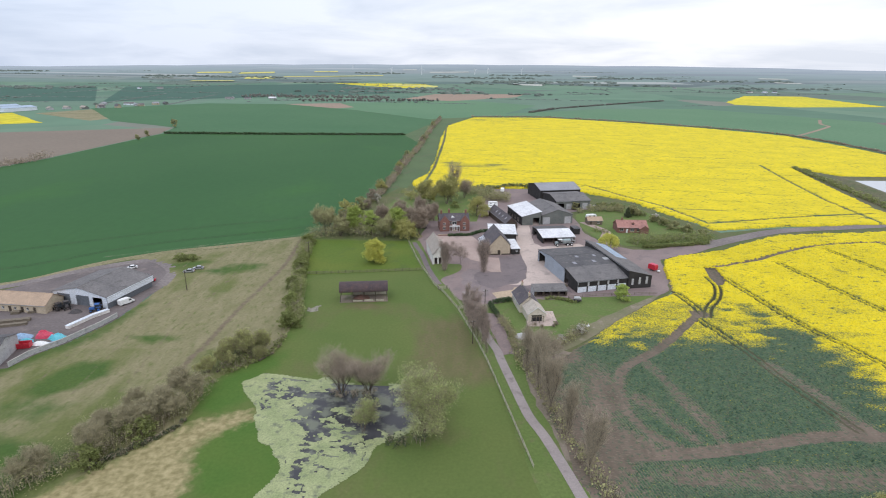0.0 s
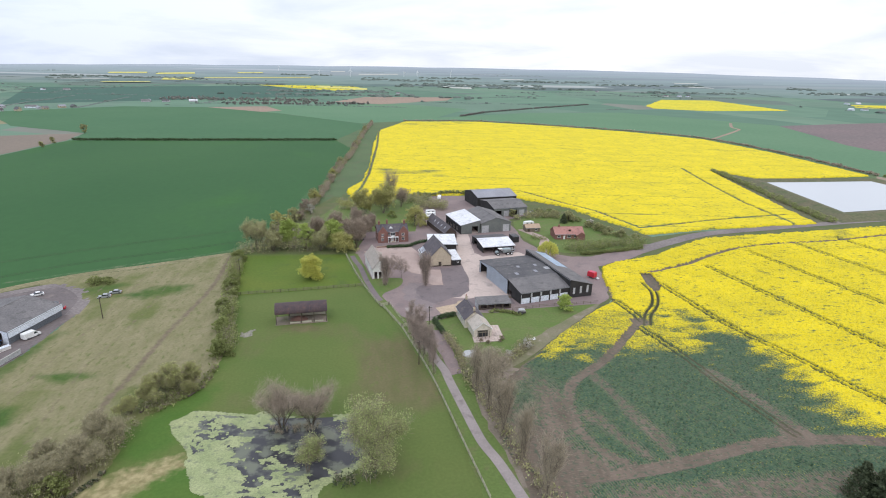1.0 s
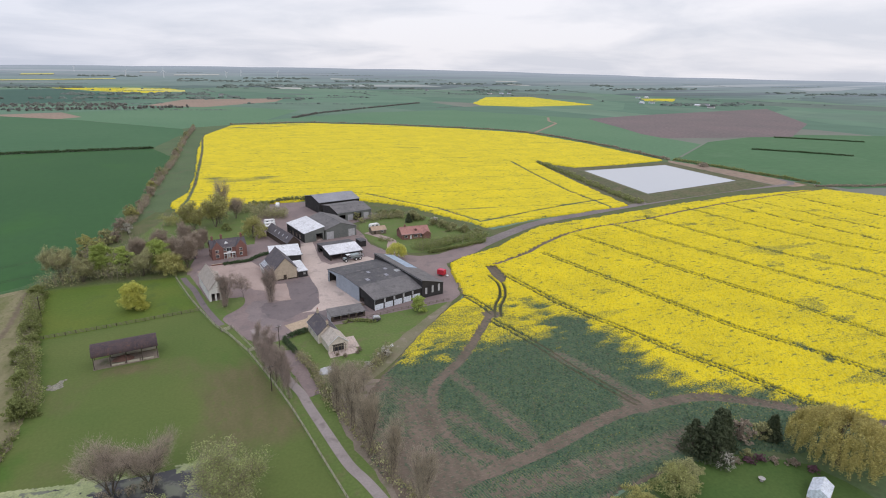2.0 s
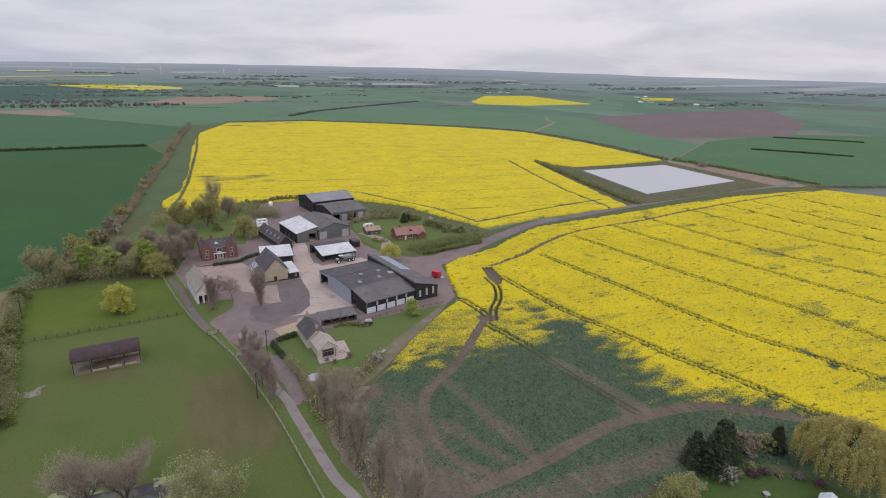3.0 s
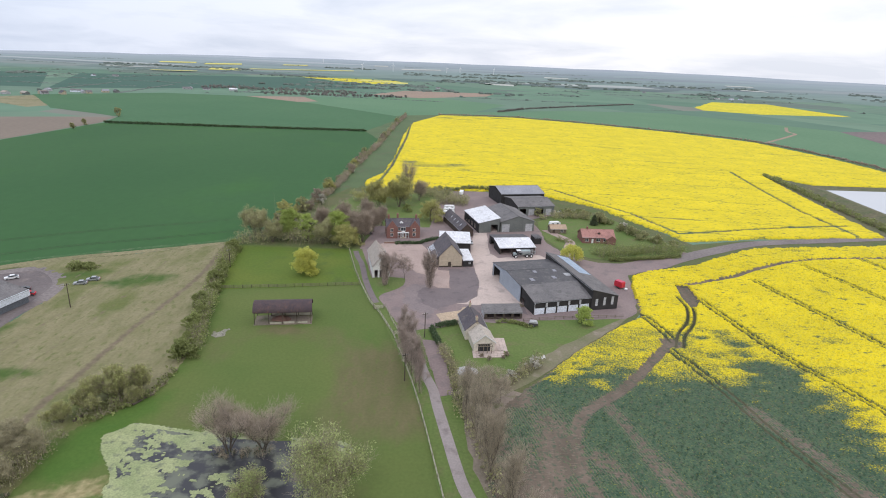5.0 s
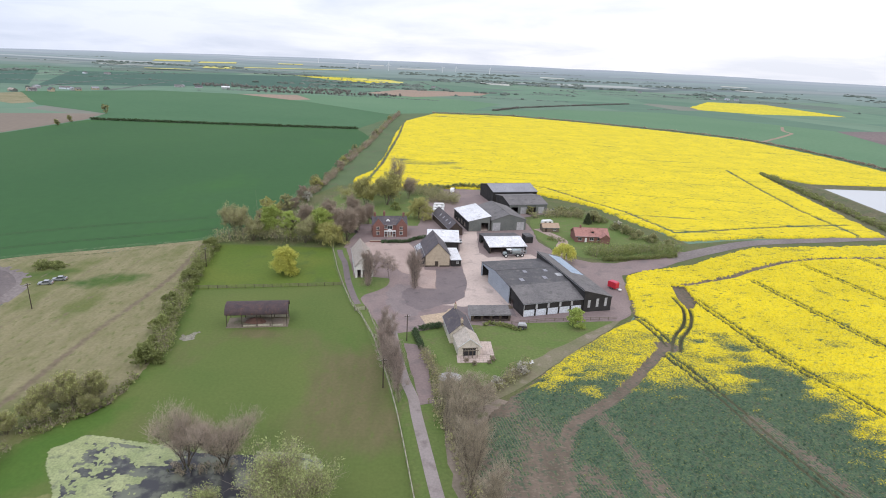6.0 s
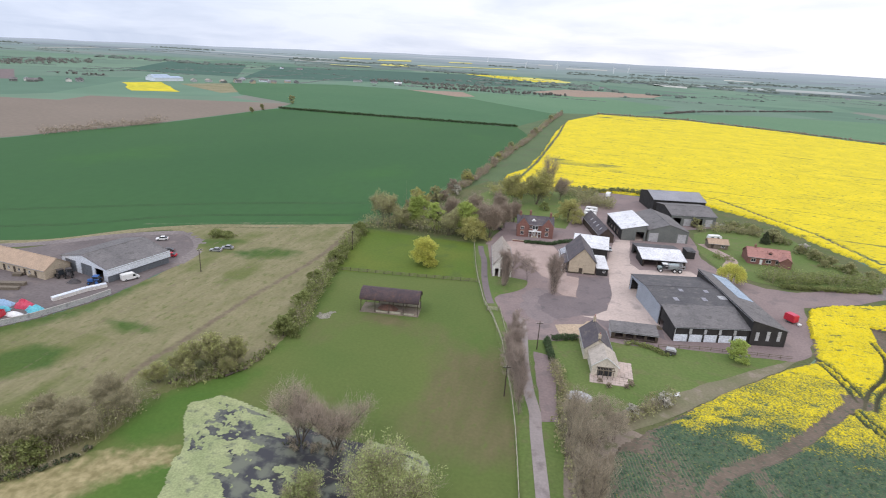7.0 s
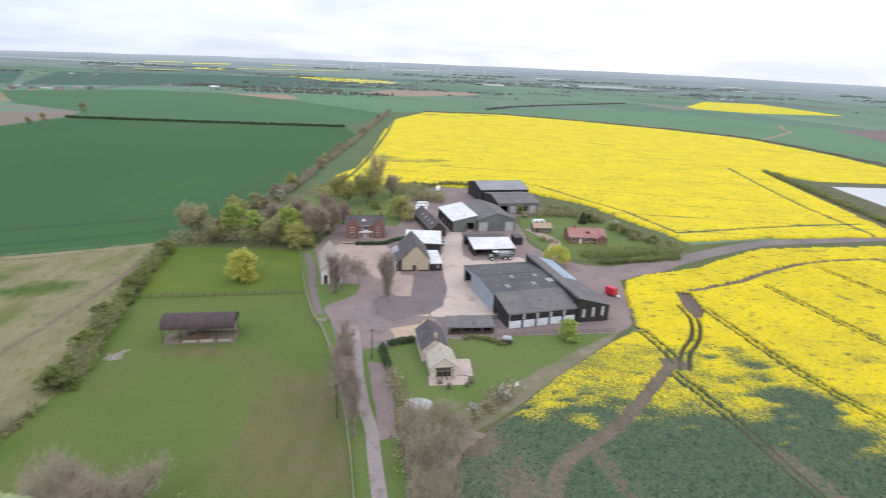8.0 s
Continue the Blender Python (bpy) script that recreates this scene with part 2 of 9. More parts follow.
M["brick"] = material("red_brick", (0.240, 0.118, 0.096), (0.195, 0.098, 0.082), 0.8, 8.0, coords="object", bump=0.02, c=(0.22, 0.13, 0.105))
M["stone"] = material("limestone_wall", (0.5, 0.42, 0.31), (0.43, 0.36, 0.27), 0.6, 5.0, coords="object", bump=0.03, c=(0.34, 0.29, 0.22))
M["paletile"] = material("pale_stone_tile_roof", (0.50, 0.44, 0.375), (0.42, 0.37, 0.315), 0.6, 5.0, coords="object", bump=0.03, c=(0.31, 0.28, 0.24))
M["cream"] = material("pale_cottage_stone", (0.66, 0.60, 0.51), (0.58, 0.525, 0.44), 0.6, 5.0, coords="object", bump=0.03, c=(0.42, 0.37, 0.30))
M["render_wall"] = material("white_painted_wall", (0.74, 0.71, 0.67), (0.66, 0.63, 0.60), 0.4, 4.0, coords="object", c=(0.52, 0.48, 0.44))
M["blackboard"] = material("black_weatherboard", (0.030, 0.028, 0.028), (0.045, 0.042, 0.040), 0.4, 6.0, coords="object", bump=0.01)
M["greywall"] = material("grey_cladding", (0.175, 0.185, 0.170), (0.145, 0.155, 0.145), 0.3, 3.0, rough=0.7, coords="object", streak=("X", 3.0))
M["palewall"] = material("pale_block_wall", (0.46, 0.46, 0.46), (0.38, 0.38, 0.39), 0.4, 4.0, coords="object", c=(0.28, 0.28, 0.28))
M["bluewall"] = material("pale_blue_grey_sheet", (0.36, 0.40, 0.45), (0.31, 0.345, 0.39), 0.3, 3.0, rough=0.6, coords="object", streak=("X", 3.0))
M["whitesheet"] = material("white_cladding", (0.72, 0.76, 0.82), (0.66, 0.70, 0.76), 0.2, 2.0, rough=0.5, coords="object", streak=("X", 3.0))
M["darkgrey"] = material("dark_grey_cladding", (0.150, 0.165, 0.185), (0.125, 0.138, 0.155), 0.2, 2.0, rough=0.6, coords="object", streak=("X", 3.0))
M["timber"] = material("weathered_timber", (0.150, 0.125, 0.095), (0.200, 0.170, 0.130), 1.5, 12.0, coords="object", bump=0.01)
M["palefence"] = material("pale_fence_timber", (0.46, 0.43, 0.33), (0.37, 0.345, 0.27), 1.5, 12.0, coords="object")
M["darktimber"] = material("dark_timber", (0.060, 0.048, 0.038), (0.085, 0.066, 0.050), 1.5, 10.0, coords="object")
M["white"] = material("white_paint", (0.78, 0.78, 0.77), (0.70, 0.70, 0.69), 0.8, 8.0, rough=0.4, coords="object")
M["tyre"] = material("black_rubber", (0.022, 0.022, 0.022), (0.032, 0.032, 0.032), 2, 12, rough=0.85, coords="object")
M["steel"] = material("galvanised_steel", (0.34, 0.35, 0.36), (0.26, 0.27, 0.28), 1.5, 9.0, rough=0.45, metal=0.7, coords="object")
M["redpaint"] = material("red_paint", (0.56, 0.035, 0.055), (0.47, 0.030, 0.045), 0.7, 6.0, rough=0.45, coords="object")
M["greenpaint"] = material("grey_green_paint", (0.34, 0.4, 0.4), (0.28, 0.34, 0.34), 0.7, 6.0, rough=0.45, coords="object")
M["bluepaint"] = material("blue_paint", (0.055, 0.15, 0.42), (0.045, 0.12, 0.33), 0.7, 6.0, rough=0.45, coords="object")
M["tealtarp"] = material("turquoise_tarpaulin", (0.10, 0.42, 0.50), (0.16, 0.50, 0.58), 0.7, 5.0, rough=0.5, coords="object", bump=0.03)
M["bluetarp"] = material("pale_blue_tarpaulin", (0.24, 0.36, 0.52), (0.30, 0.44, 0.60), 0.7, 5.0, rough=0.5, coords="object", bump=0.03)
M["redtarp"] = material("pinkish_red_tarpaulin", (0.60, 0.08, 0.14), (0.50, 0.06, 0.10), 0.7, 5.0, rough=0.5, coords="object", bump=0.03)
M["carsilver"] = material("silver_paint", (0.42, 0.43, 0.44), (0.38, 0.39, 0.40), 0.7, 6.0, rough=0.3, metal=0.4, coords="object")
M["cardark"] = material("dark_paint", (0.06, 0.055, 0.055), (0.08, 0.07, 0.07), 0.7, 6.0, rough=0.3, coords="object")
M["bark"] = material("tree_bark", (0.110, 0.088, 0.066), (0.080, 0.066, 0.050), 1.2, 8.0, coords="object")
M["palebark"] = material("pale_bark", (0.150, 0.122, 0.096), (0.115, 0.095, 0.076), 1.2, 8.0, coords="object")
M["twig"] = material("bare_twigs", (0.37, 0.315, 0.23), (0.305, 0.258, 0.188), 0.8, 5.0, coords="object", island=0.25)
M["twigolive"] = material("olive_thorn_twigs", (0.36, 0.325, 0.205), (0.295, 0.265, 0.165), 0.6, 4.0, coords="object", island=0.25)
M["twigbrown"] = material("brown_upright_twigs", (0.37, 0.295, 0.25), (0.30, 0.245, 0.205), 0.6, 4.0, coords="object", island=0.25)
M["twigpink"] = material("reddish_willow_twigs", (0.42, 0.345, 0.275), (0.35, 0.288, 0.232), 0.5, 4.0, coords="object", island=0.25)
M["darkbrick"] = material("dark_stained_brick", (0.085, 0.060, 0.050), (0.062, 0.050, 0.040), 0.8, 8.0, coords="object", bump=0.02)
M["concretepipe"] = material("grey_concrete_block", (0.42, 0.40, 0.37), (0.34, 0.32, 0.30), 0.8, 5.0, coords="object")
M["brownstraw"] = material("brown_straw", (0.200, 0.110, 0.085), (0.150, 0.090, 0.070), 0.8, 5.0, coords="object", bump=0.05)
M["tarpit"] = material("rubble", (0.30, 0.28, 0.23), (0.20, 0.19, 0.15), 0.8, 4.0, coords="object", c=(0.1, 0.13, 0.05))


def leaf(name, a, b, island=0.35):
    m = material(name, a, b, 0.35, 3.0, rough=0.7, coords="object", island=island, per_object=0.10, spec=0.2)
    n, l = m.node_tree.nodes, m.node_tree.links
    b = n["Principled BSDF"]
    thin = n.new("ShaderNodeBsdfTranslucent")
    mix = n.new("ShaderNodeMixShader")
    mix.inputs[0].default_value = 0.42
    l.new(b.inputs["Base Color"].links[0].from_socket, thin.inputs["Color"])
    l.new(b.outputs[0], mix.inputs[1])
    l.new(thin.outputs[0], mix.inputs[2])
    l.new(mix.outputs[0], n["Material Output"].inputs["Surface"])
    return m


M["leaf_yellow"] = leaf("yellow_green_leaves", (0.62, 0.60, 0.16), (0.50, 0.51, 0.13))
M["leaf_spring"] = leaf("spring_green_leaves", (0.46, 0.54, 0.16), (0.37, 0.45, 0.125))
M["leaf_hedge"] = leaf("hedge_leaves", (0.30, 0.33, 0.125), (0.235, 0.27, 0.10))
M["leaf_box"] = leaf("dark_clipped_leaves", (0.120, 0.175, 0.085), (0.095, 0.145, 0.070))
M["leaf_sallow"] = leaf("olive_sallow_leaves", (0.44, 0.44, 0.19), (0.36, 0.37, 0.155))
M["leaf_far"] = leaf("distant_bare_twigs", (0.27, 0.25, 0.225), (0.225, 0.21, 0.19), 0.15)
M["leaf_heather"] = leaf("purple_heather", (0.26, 0.14, 0.17), (0.19, 0.11, 0.13))
M["leaf_dull"] = leaf("dull_budding_leaves", (0.41, 0.40, 0.205), (0.335, 0.33, 0.165))
M["leaf_willow"] = leaf("budding_willow_leaves", (0.42, 0.46, 0.20), (0.35, 0.39, 0.165))
M["leaf_weeping"] = leaf("golden_willow_leaves", (0.60, 0.525, 0.19), (0.50, 0.44, 0.16))
M["leaf_dark"] = leaf("dark_conifer_needles", (0.115, 0.135, 0.075), (0.080, 0.100, 0.055))
M["leaf_brown"] = leaf("reddish_brown_buds", (0.42, 0.345, 0.27), (0.345, 0.285, 0.22))
M["leaf_olive"] = leaf("olive_new_leaves", (0.50, 0.475, 0.185), (0.41, 0.40, 0.155))
M["blossom"] = leaf("white_blossom", (0.62, 0.58, 0.52), (0.40, 0.40, 0.30))
# woodland colour paled to carry the haze of distance
M["far_wood"] = material("haze_paled_woodland", (0.112, 0.142, 0.120), (0.138, 0.166, 0.142), 0.02, 0.2, island=0.15)


def glass(name="window_glass", tint=(0.03, 0.035, 0.04)):
    m = bpy.data.materials.new(name)
    m.use_nodes = True
    b = m.node_tree.nodes["Principled BSDF"]
    b.inputs["Base Color"].default_value = (*tint, 1)
    b.inputs["Roughness"].default_value = 0.06
    b.inputs["Specular IOR Level"].default_value = 0.6
    return m


M["glass"] = glass()


def water(name, tint, rough, ripple, scum=None):
    m = bpy.data.materials.new(name)
    m.use_nodes = True
    n, l = m.node_tree.nodes, m.node_tree.links
    b = n["Principled BSDF"]
    b.inputs["Base Color"].default_value = (*tint, 1)
    b.inputs["Roughness"].default_value, b.inputs["IOR"].default_value = rough, 1.33
    t = n.new("ShaderNodeTexNoise")
    t.inputs["Scale"].default_value = 0.8
    l.new(n.new("ShaderNodeNewGeometry").outputs["Position"], t.inputs["Vector"])
    bp = n.new("ShaderNodeBump")
    bp.inputs["Strength"].default_value, bp.inputs["Distance"].default_value = ripple, 0.02
    l.new(t.outputs["Fac"], bp.inputs["Height"])
    l.new(bp.outputs[0], b.inputs["Normal"])
    if scum:
        # a thin film of algae in drifts
        s = n.new("ShaderNodeTexNoise")
        s.inputs["Scale"].default_value, s.inputs["Detail"].default_value = 0.22, 6.0
        l.new(t.inputs["Vector"].links[0].from_socket, s.inputs["Vector"])
        f = n.new("ShaderNodeMapRange")
        f.inputs["From Min"].default_value, f.inputs["From Max"].default_value = 0.46, 0.60
        l.new(s.outputs["Fac"], f.inputs["Value"])
        x = n.new("ShaderNodeMix")
        x.data_type = "RGBA"
        x.inputs["A"].default_value, x.inputs["B"].default_value = (*tint, 1), (*scum, 1)
        l.new(f.outputs[0], x.inputs["Factor"])
        l.new(x.outputs["Result"], b.inputs["Base Color"])
        g = n.new("ShaderNodeMapRange")
        g.inputs["To Min"].default_value, g.inputs["To Max"].default_value = rough, 0.5
        l.new(f.outputs[0], g.inputs["Value"])
        l.new(g.outputs[0], b.inputs["Roughness"])
    return m


M["reservoir"] = water("reservoir_water", (0.42, 0.44, 0.46), 0.18, 0.15)
M["pondwater"] = water("pond_water", (0.045, 0.045, 0.050), 0.06, 0.1, (0.150, 0.160, 0.120))


def crop(name, bloom_a, bloom_b, green_a, green_b, soil_a, soil_b):
    """A field whose flowering, bare ground and plants follow the attributes bloom and bare of its mesh."""
    m = bpy.data.materials.new(name)
    m.use_nodes = True
    n, l = m.node_tree.nodes, m.node_tree.links
    b = n["Principled BSDF"]
    b.inputs["Roughness"].default_value, b.inputs["Specular IOR Level"].default_value = 0.85, 0.15
    pos = n.new("ShaderNodeNewGeometry").outputs["Position"]

    def tex(scale, detail=4.0, stretch=None):
        src = pos
        if stretch:
            mp = n.new("ShaderNodeMapping")
            mp.inputs["Scale"].default_value = stretch
            l.new(pos, mp.inputs["Vector"])
            src = mp.outputs[0]
        t = n.new("ShaderNodeTexNoise")
        t.inputs["Scale"].default_value, t.inputs["Detail"].default_value = scale, detail
        l.new(src, t.inputs["Vector"])
        return t.outputs["Fac"]

    def span(v, lo, hi, to0=0.0, to1=1.0):
        r = n.new("ShaderNodeMapRange")
        r.inputs["From Min"].default_value, r.inputs["From Max"].default_value = lo, hi
        r.inputs["To Min"].default_value, r.inputs["To Max"].default_value = to0, to1
        l.new(v, r.inputs["Value"])
        return r.outputs[0]

    def blend(f, a, c):
        x = n.new("ShaderNodeMix")
        x.data_type = "RGBA"
        l.new(f, x.inputs["Factor"])
        for key, v in (("A", a), ("B", c)):
            if isinstance(v, tuple):
                x.inputs[key].default_value = (*v, 1)
            else:
                l.new(v, x.inputs[key])
        return x.outputs["Result"]

    def attribute(name):
        a = n.new("ShaderNodeAttribute")
        a.attribute_name = name
        return a.outputs["Fac"]

    def both(op, a, c):
        x = n.new("ShaderNodeMath")
        x.operation = op
        for k, v in enumerate((a, c)):
            if isinstance(v, float):
                x.inputs[k].default_value = v
            else:
                l.new(v, x.inputs[k])
        return x.outputs[0]

    fine, mid = tex(1.1, 5.0), tex(0.16, 4.0, (1.6, 0.5, 1))
    yellow = blend(span(tex(0.05), 0.35, 0.65), bloom_a, bloom_b)
    yellow = blend(span(fine, 0.53, 0.76, 0.0, 0.40), yellow, green_a)
    yellow = blend(span(tex(0.55, 6.0, (0.5, 1.4, 1)), 0.585, 0.70, 0.0, 0.80), yellow, green_b)
    green = blend(span(tex(0.45, 5.0), 0.35, 0.62), green_a, green_b)
    green = blend(span(tex(1.1, 6.0), 0.54, 0.70, 0.0, 0.55), green, soil_b)
    # drilled rows, with bare soil between them
    turn = n.new("ShaderNodeMapping")
    turn.inputs["Rotation"].default_value = (0, 0, radians(-12.5))
    l.new(pos, turn.inputs["Vector"])
    wave = n.new("ShaderNodeTexWave")
    wave.inputs["Scale"].default_value, wave.inputs["Distortion"].default_value, wave.inputs["Detail"].default_value = 0.46, 2.2, 3.0
    wave.inputs["Detail Scale"].default_value = 1.4
    l.new(turn.outputs[0], wave.inputs["Vector"])
    green = blend(both("MULTIPLY", span(wave.outputs["Fac"], 0.60, 0.92, 0.0, 0.9), span(attribute("bare"), 0.0, 0.45, 0.14, 1.0)), green, soil_a)
    green = blend(span(tex(1.6, 3.0), 0.52, 0.66, 0.0, 0.85), green, (0.030, 0.058, 0.036))
    green = blend(span(tex(1.9, 6.0, (0.8, 1.5, 1)), 0.54, 0.66, 0.0, 0.60), green, (0.150, 0.185, 0.085))
    soil = blend(span(mid, 0.3, 0.7), soil_a, soil_b)
    soil = blend(span(tex(0.8, 6.0), 0.54, 0.68, 0.0, 0.7), soil, green_b)
    soil = blend(span(tex(1.6, 6.0, (0.6, 1.6, 1)), 0.55, 0.68, 0.0, 0.6), soil, (0.250, 0.200, 0.155))
    noisy = both("ADD", attribute("bloom"), both("MULTIPLY", both("SUBTRACT", tex(2.6, 6.0), 0.5), 1.7))
    plants = blend(span(noisy, 0.20, 0.72), green, yellow)
    bare = both("ADD", attribute("bare"), both("MULTIPLY", both("SUBTRACT", tex(0.9, 6.0), 0.5), 1.5))
    colour = blend(span(bare, 0.40, 0.62), plants, soil)
    colour = blend(span(attribute("rut"), 0.30, 0.75, 0.0, 0.92), colour, blend(span(mid, 0.35, 0.65), (0.105, 0.090, 0.055), (0.070, 0.075, 0.042)))
    l.new(colour, b.inputs["Base Color"])
    bp = n.new("ShaderNodeBump")
    bp.inputs["Strength"].default_value, bp.inputs["Distance"].default_value = 0.8, 0.22
    l.new(tex(2.2, 5.0), bp.inputs["Height"])
    l.new(bp.outputs[0], b.inputs["Normal"])
    return m


M["crop"] = crop("rape_crop", (0.72, 0.575, 0.018), (0.62, 0.50, 0.02), (0.078, 0.126, 0.070), (0.056, 0.102, 0.062), (0.188, 0.146, 0.114), (0.118, 0.096, 0.072))


def landscape(name, scale, stops, haze=None):
    """Far country: a patchwork of fields in a cell pattern; an end colour paints haze in with distance."""
    m = bpy.data.materials.new(name)
    m.use_nodes = True
    n, l = m.node_tree.nodes, m.node_tree.links
    b = n["Principled BSDF"]
    b.inputs["Roughness"].default_value, b.inputs["Specular IOR Level"].default_value = 0.95, 0.1
    pos = n.new("ShaderNodeNewGeometry").outputs["Position"]
    mp = n.new("ShaderNodeMapping")
    mp.inputs["Scale"].default_value = scale
    l.new(pos, mp.inputs["Vector"])
    cell = n.new("ShaderNodeTexVoronoi")
    cell.inputs["Scale"].default_value = 1.0
    l.new(mp.outputs[0], cell.inputs["Vector"])
    sep = n.new("ShaderNodeSeparateColor")
    l.new(cell.outputs["Color"], sep.inputs[0])
    ramp = n.new("ShaderNodeValToRGB")
    ramp.color_ramp.interpolation = "CONSTANT"
    ramp.color_ramp.elements[0].color = (*stops[0][1], 1)
    ramp.color_ramp.elements[1].position, ramp.color_ramp.elements[1].color = stops[1][0], (*stops[1][1], 1)
    for p, col in stops[2:]:
        ramp.color_ramp.elements.new(p).color = (*col, 1)
    l.new(sep.outputs[0], ramp.inputs["Fac"])
    noise_t = n.new("ShaderNodeTexNoise")
    noise_t.inputs["Scale"].default_value, noise_t.inputs["Detail"].default_value = 0.012, 6.0
    l.new(pos, noise_t.inputs["Vector"])
    val = n.new("ShaderNodeMapRange")
    val.inputs["From Min"].default_value, val.inputs["From Max"].default_value = 0.3, 0.7
    val.inputs["To Min"].default_value, val.inputs["To Max"].default_value = 0.92, 1.08
    l.new(noise_t.outputs["Fac"], val.inputs["Value"])
    hsv = n.new("ShaderNodeHueSaturation")
    l.new(ramp.outputs[0], hsv.inputs["Color"])
    l.new(val.outputs[0], hsv.inputs["Value"])
    out = hsv.outputs[0]
    if haze:
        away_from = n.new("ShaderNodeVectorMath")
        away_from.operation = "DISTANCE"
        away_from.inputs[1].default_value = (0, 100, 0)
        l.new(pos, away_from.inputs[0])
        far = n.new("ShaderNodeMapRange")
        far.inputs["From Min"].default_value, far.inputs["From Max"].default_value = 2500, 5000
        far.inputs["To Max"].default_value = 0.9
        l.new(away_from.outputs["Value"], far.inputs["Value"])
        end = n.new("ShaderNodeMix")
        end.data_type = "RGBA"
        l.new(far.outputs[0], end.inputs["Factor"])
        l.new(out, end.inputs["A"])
        end.inputs["B"].default_value = (*haze, 1)
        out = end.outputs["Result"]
    l.new(out, b.inputs["Base Color"])
    return m


# field greens lifted paler and greyer, with some distance haze painted in
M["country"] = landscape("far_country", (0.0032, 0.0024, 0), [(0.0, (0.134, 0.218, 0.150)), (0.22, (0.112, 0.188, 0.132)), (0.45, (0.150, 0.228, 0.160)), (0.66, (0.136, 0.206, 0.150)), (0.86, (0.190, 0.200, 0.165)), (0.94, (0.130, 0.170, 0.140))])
# backdrop fields: haze is put into the base colour, blue-grey at the horizon
M["far_plain"] = landscape("haze_painted_far_plain", (0.0013, 0.0060, 0), [(0.0, (0.150, 0.215, 0.180)), (0.20, (0.120, 0.172, 0.152)), (0.40, (0.168, 0.226, 0.192)), (0.58, (0.134, 0.184, 0.162)), (0.74, (0.190, 0.222, 0.195)), (0.84, (0.110, 0.142, 0.136)), (0.975, (0.34, 0.36, 0.33))], (0.34, 0.375, 0.415))


def turf(name, grass_a, grass_b, dry_a, dry_b, lush_a, lush_b, soil_a, soil_b, dapple=1.3, nap=0.14):
    """Grassland whose dry, lush and bare places follow the attributes of its mesh."""
    m = bpy.data.materials.new(name)
    m.use_nodes = True
    n, l = m.node_tree.nodes, m.node_tree.links
    b = n["Principled BSDF"]
    b.inputs["Roughness"].default_value, b.inputs["Specular IOR Level"].default_value = 0.9, 0.15
    pos = n.new("ShaderNodeNewGeometry").outputs["Position"]

    def tex(scale, detail=5.0, stretch=(1, 1, 1)):
        mp = n.new("ShaderNodeMapping")
        mp.inputs["Scale"].default_value = stretch
        l.new(pos, mp.inputs["Vector"])
        t = n.new("ShaderNodeTexNoise")
        t.inputs["Scale"].default_value, t.inputs["Detail"].default_value = scale, detail
        l.new(mp.outputs[0], t.inputs["Vector"])
        return t.outputs["Fac"]

    def span(v, lo, hi, to0=0.0, to1=1.0):
        r = n.new("ShaderNodeMapRange")
        r.inputs["From Min"].default_value, r.inputs["From Max"].default_value = lo, hi
        r.inputs["To Min"].default_value, r.inputs["To Max"].default_value = to0, to1
        l.new(v, r.inputs["Value"])
        return r.outputs[0]

    def blend(f, a, c):
        x = n.new("ShaderNodeMix")
        x.data_type = "RGBA"
        l.new(f, x.inputs["Factor"])
        for key, v in (("A", a), ("B", c)):
            if isinstance(v, tuple):
                x.inputs[key].default_value = (*v, 1)
            else:
                l.new(v, x.inputs[key])
        return x.outputs["Result"]

    def patchy(name, amount, scale, lo, hi, stretch=(1, 1, 1)):
        a = n.new("ShaderNodeAttribute")
        a.attribute_name = name
        x = n.new("ShaderNodeMath")
        x.operation = "MULTIPLY_ADD"
        l.new(tex(scale, 6.0, stretch), x.inputs[0])
        x.inputs[1].default_value = amount
        l.new(a.outputs["Fac"], x.inputs[2])
        return span(x.outputs[0], lo + amount * 0.5, hi + amount * 0.5)

    grass = blend(span(tex(0.035), 0.35, 0.65), grass_a, grass_b)
    dry = blend(span(tex(0.16, 6.0, (1.8, 0.6, 1)), 0.35, 0.65), dry_a, dry_b)
    dry = blend(span(tex(0.5, 6.0, (1.6, 0.7, 1)), 0.54, 0.72, 0.0, 0.75), dry, grass_a)
    lush = blend(span(tex(0.08), 0.35, 0.65), lush_a, lush_b)
    soil = blend(span(tex(0.55, 6.0), 0.35, 0.65), soil_a, soil_b)
    colour = blend(patchy("dry", dapple, 0.22, 0.22, 0.78, (1.5, 0.7, 1)), grass, dry)
    colour = blend(patchy("lush", 0.9, 0.30, 0.15, 0.85), colour, lush)
    colour = blend(patchy("soil", 1.2, 0.45, 0.25, 0.75), colour, soil)
    hsv = n.new("ShaderNodeHueSaturation")
    l.new(colour, hsv.inputs["Color"])
    l.new(span(tex(1.3, 4.0), 0.3, 0.7, 1 - nap, 1 + nap), hsv.inputs["Value"])
    l.new(hsv.outputs[0], b.inputs["Base Color"])
    bp = n.new("ShaderNodeBump")
    bp.inputs["Strength"].default_value, bp.inputs["Distance"].default_value = 0.6, 0.08
    l.new(tex(1.7), bp.inputs["Height"])
    l.new(bp.outputs[0], b.inputs["Normal"])
    return m


M["turf"] = turf("paddock_turf", (0.118, 0.150, 0.044), (0.098, 0.140, 0.038), (0.150, 0.134, 0.066), (0.126, 0.124, 0.054), (0.074, 0.140, 0.028), (0.088, 0.146, 0.031), (0.370, 0.315, 0.170), (0.215, 0.185, 0.088), 0.7, 0.08)
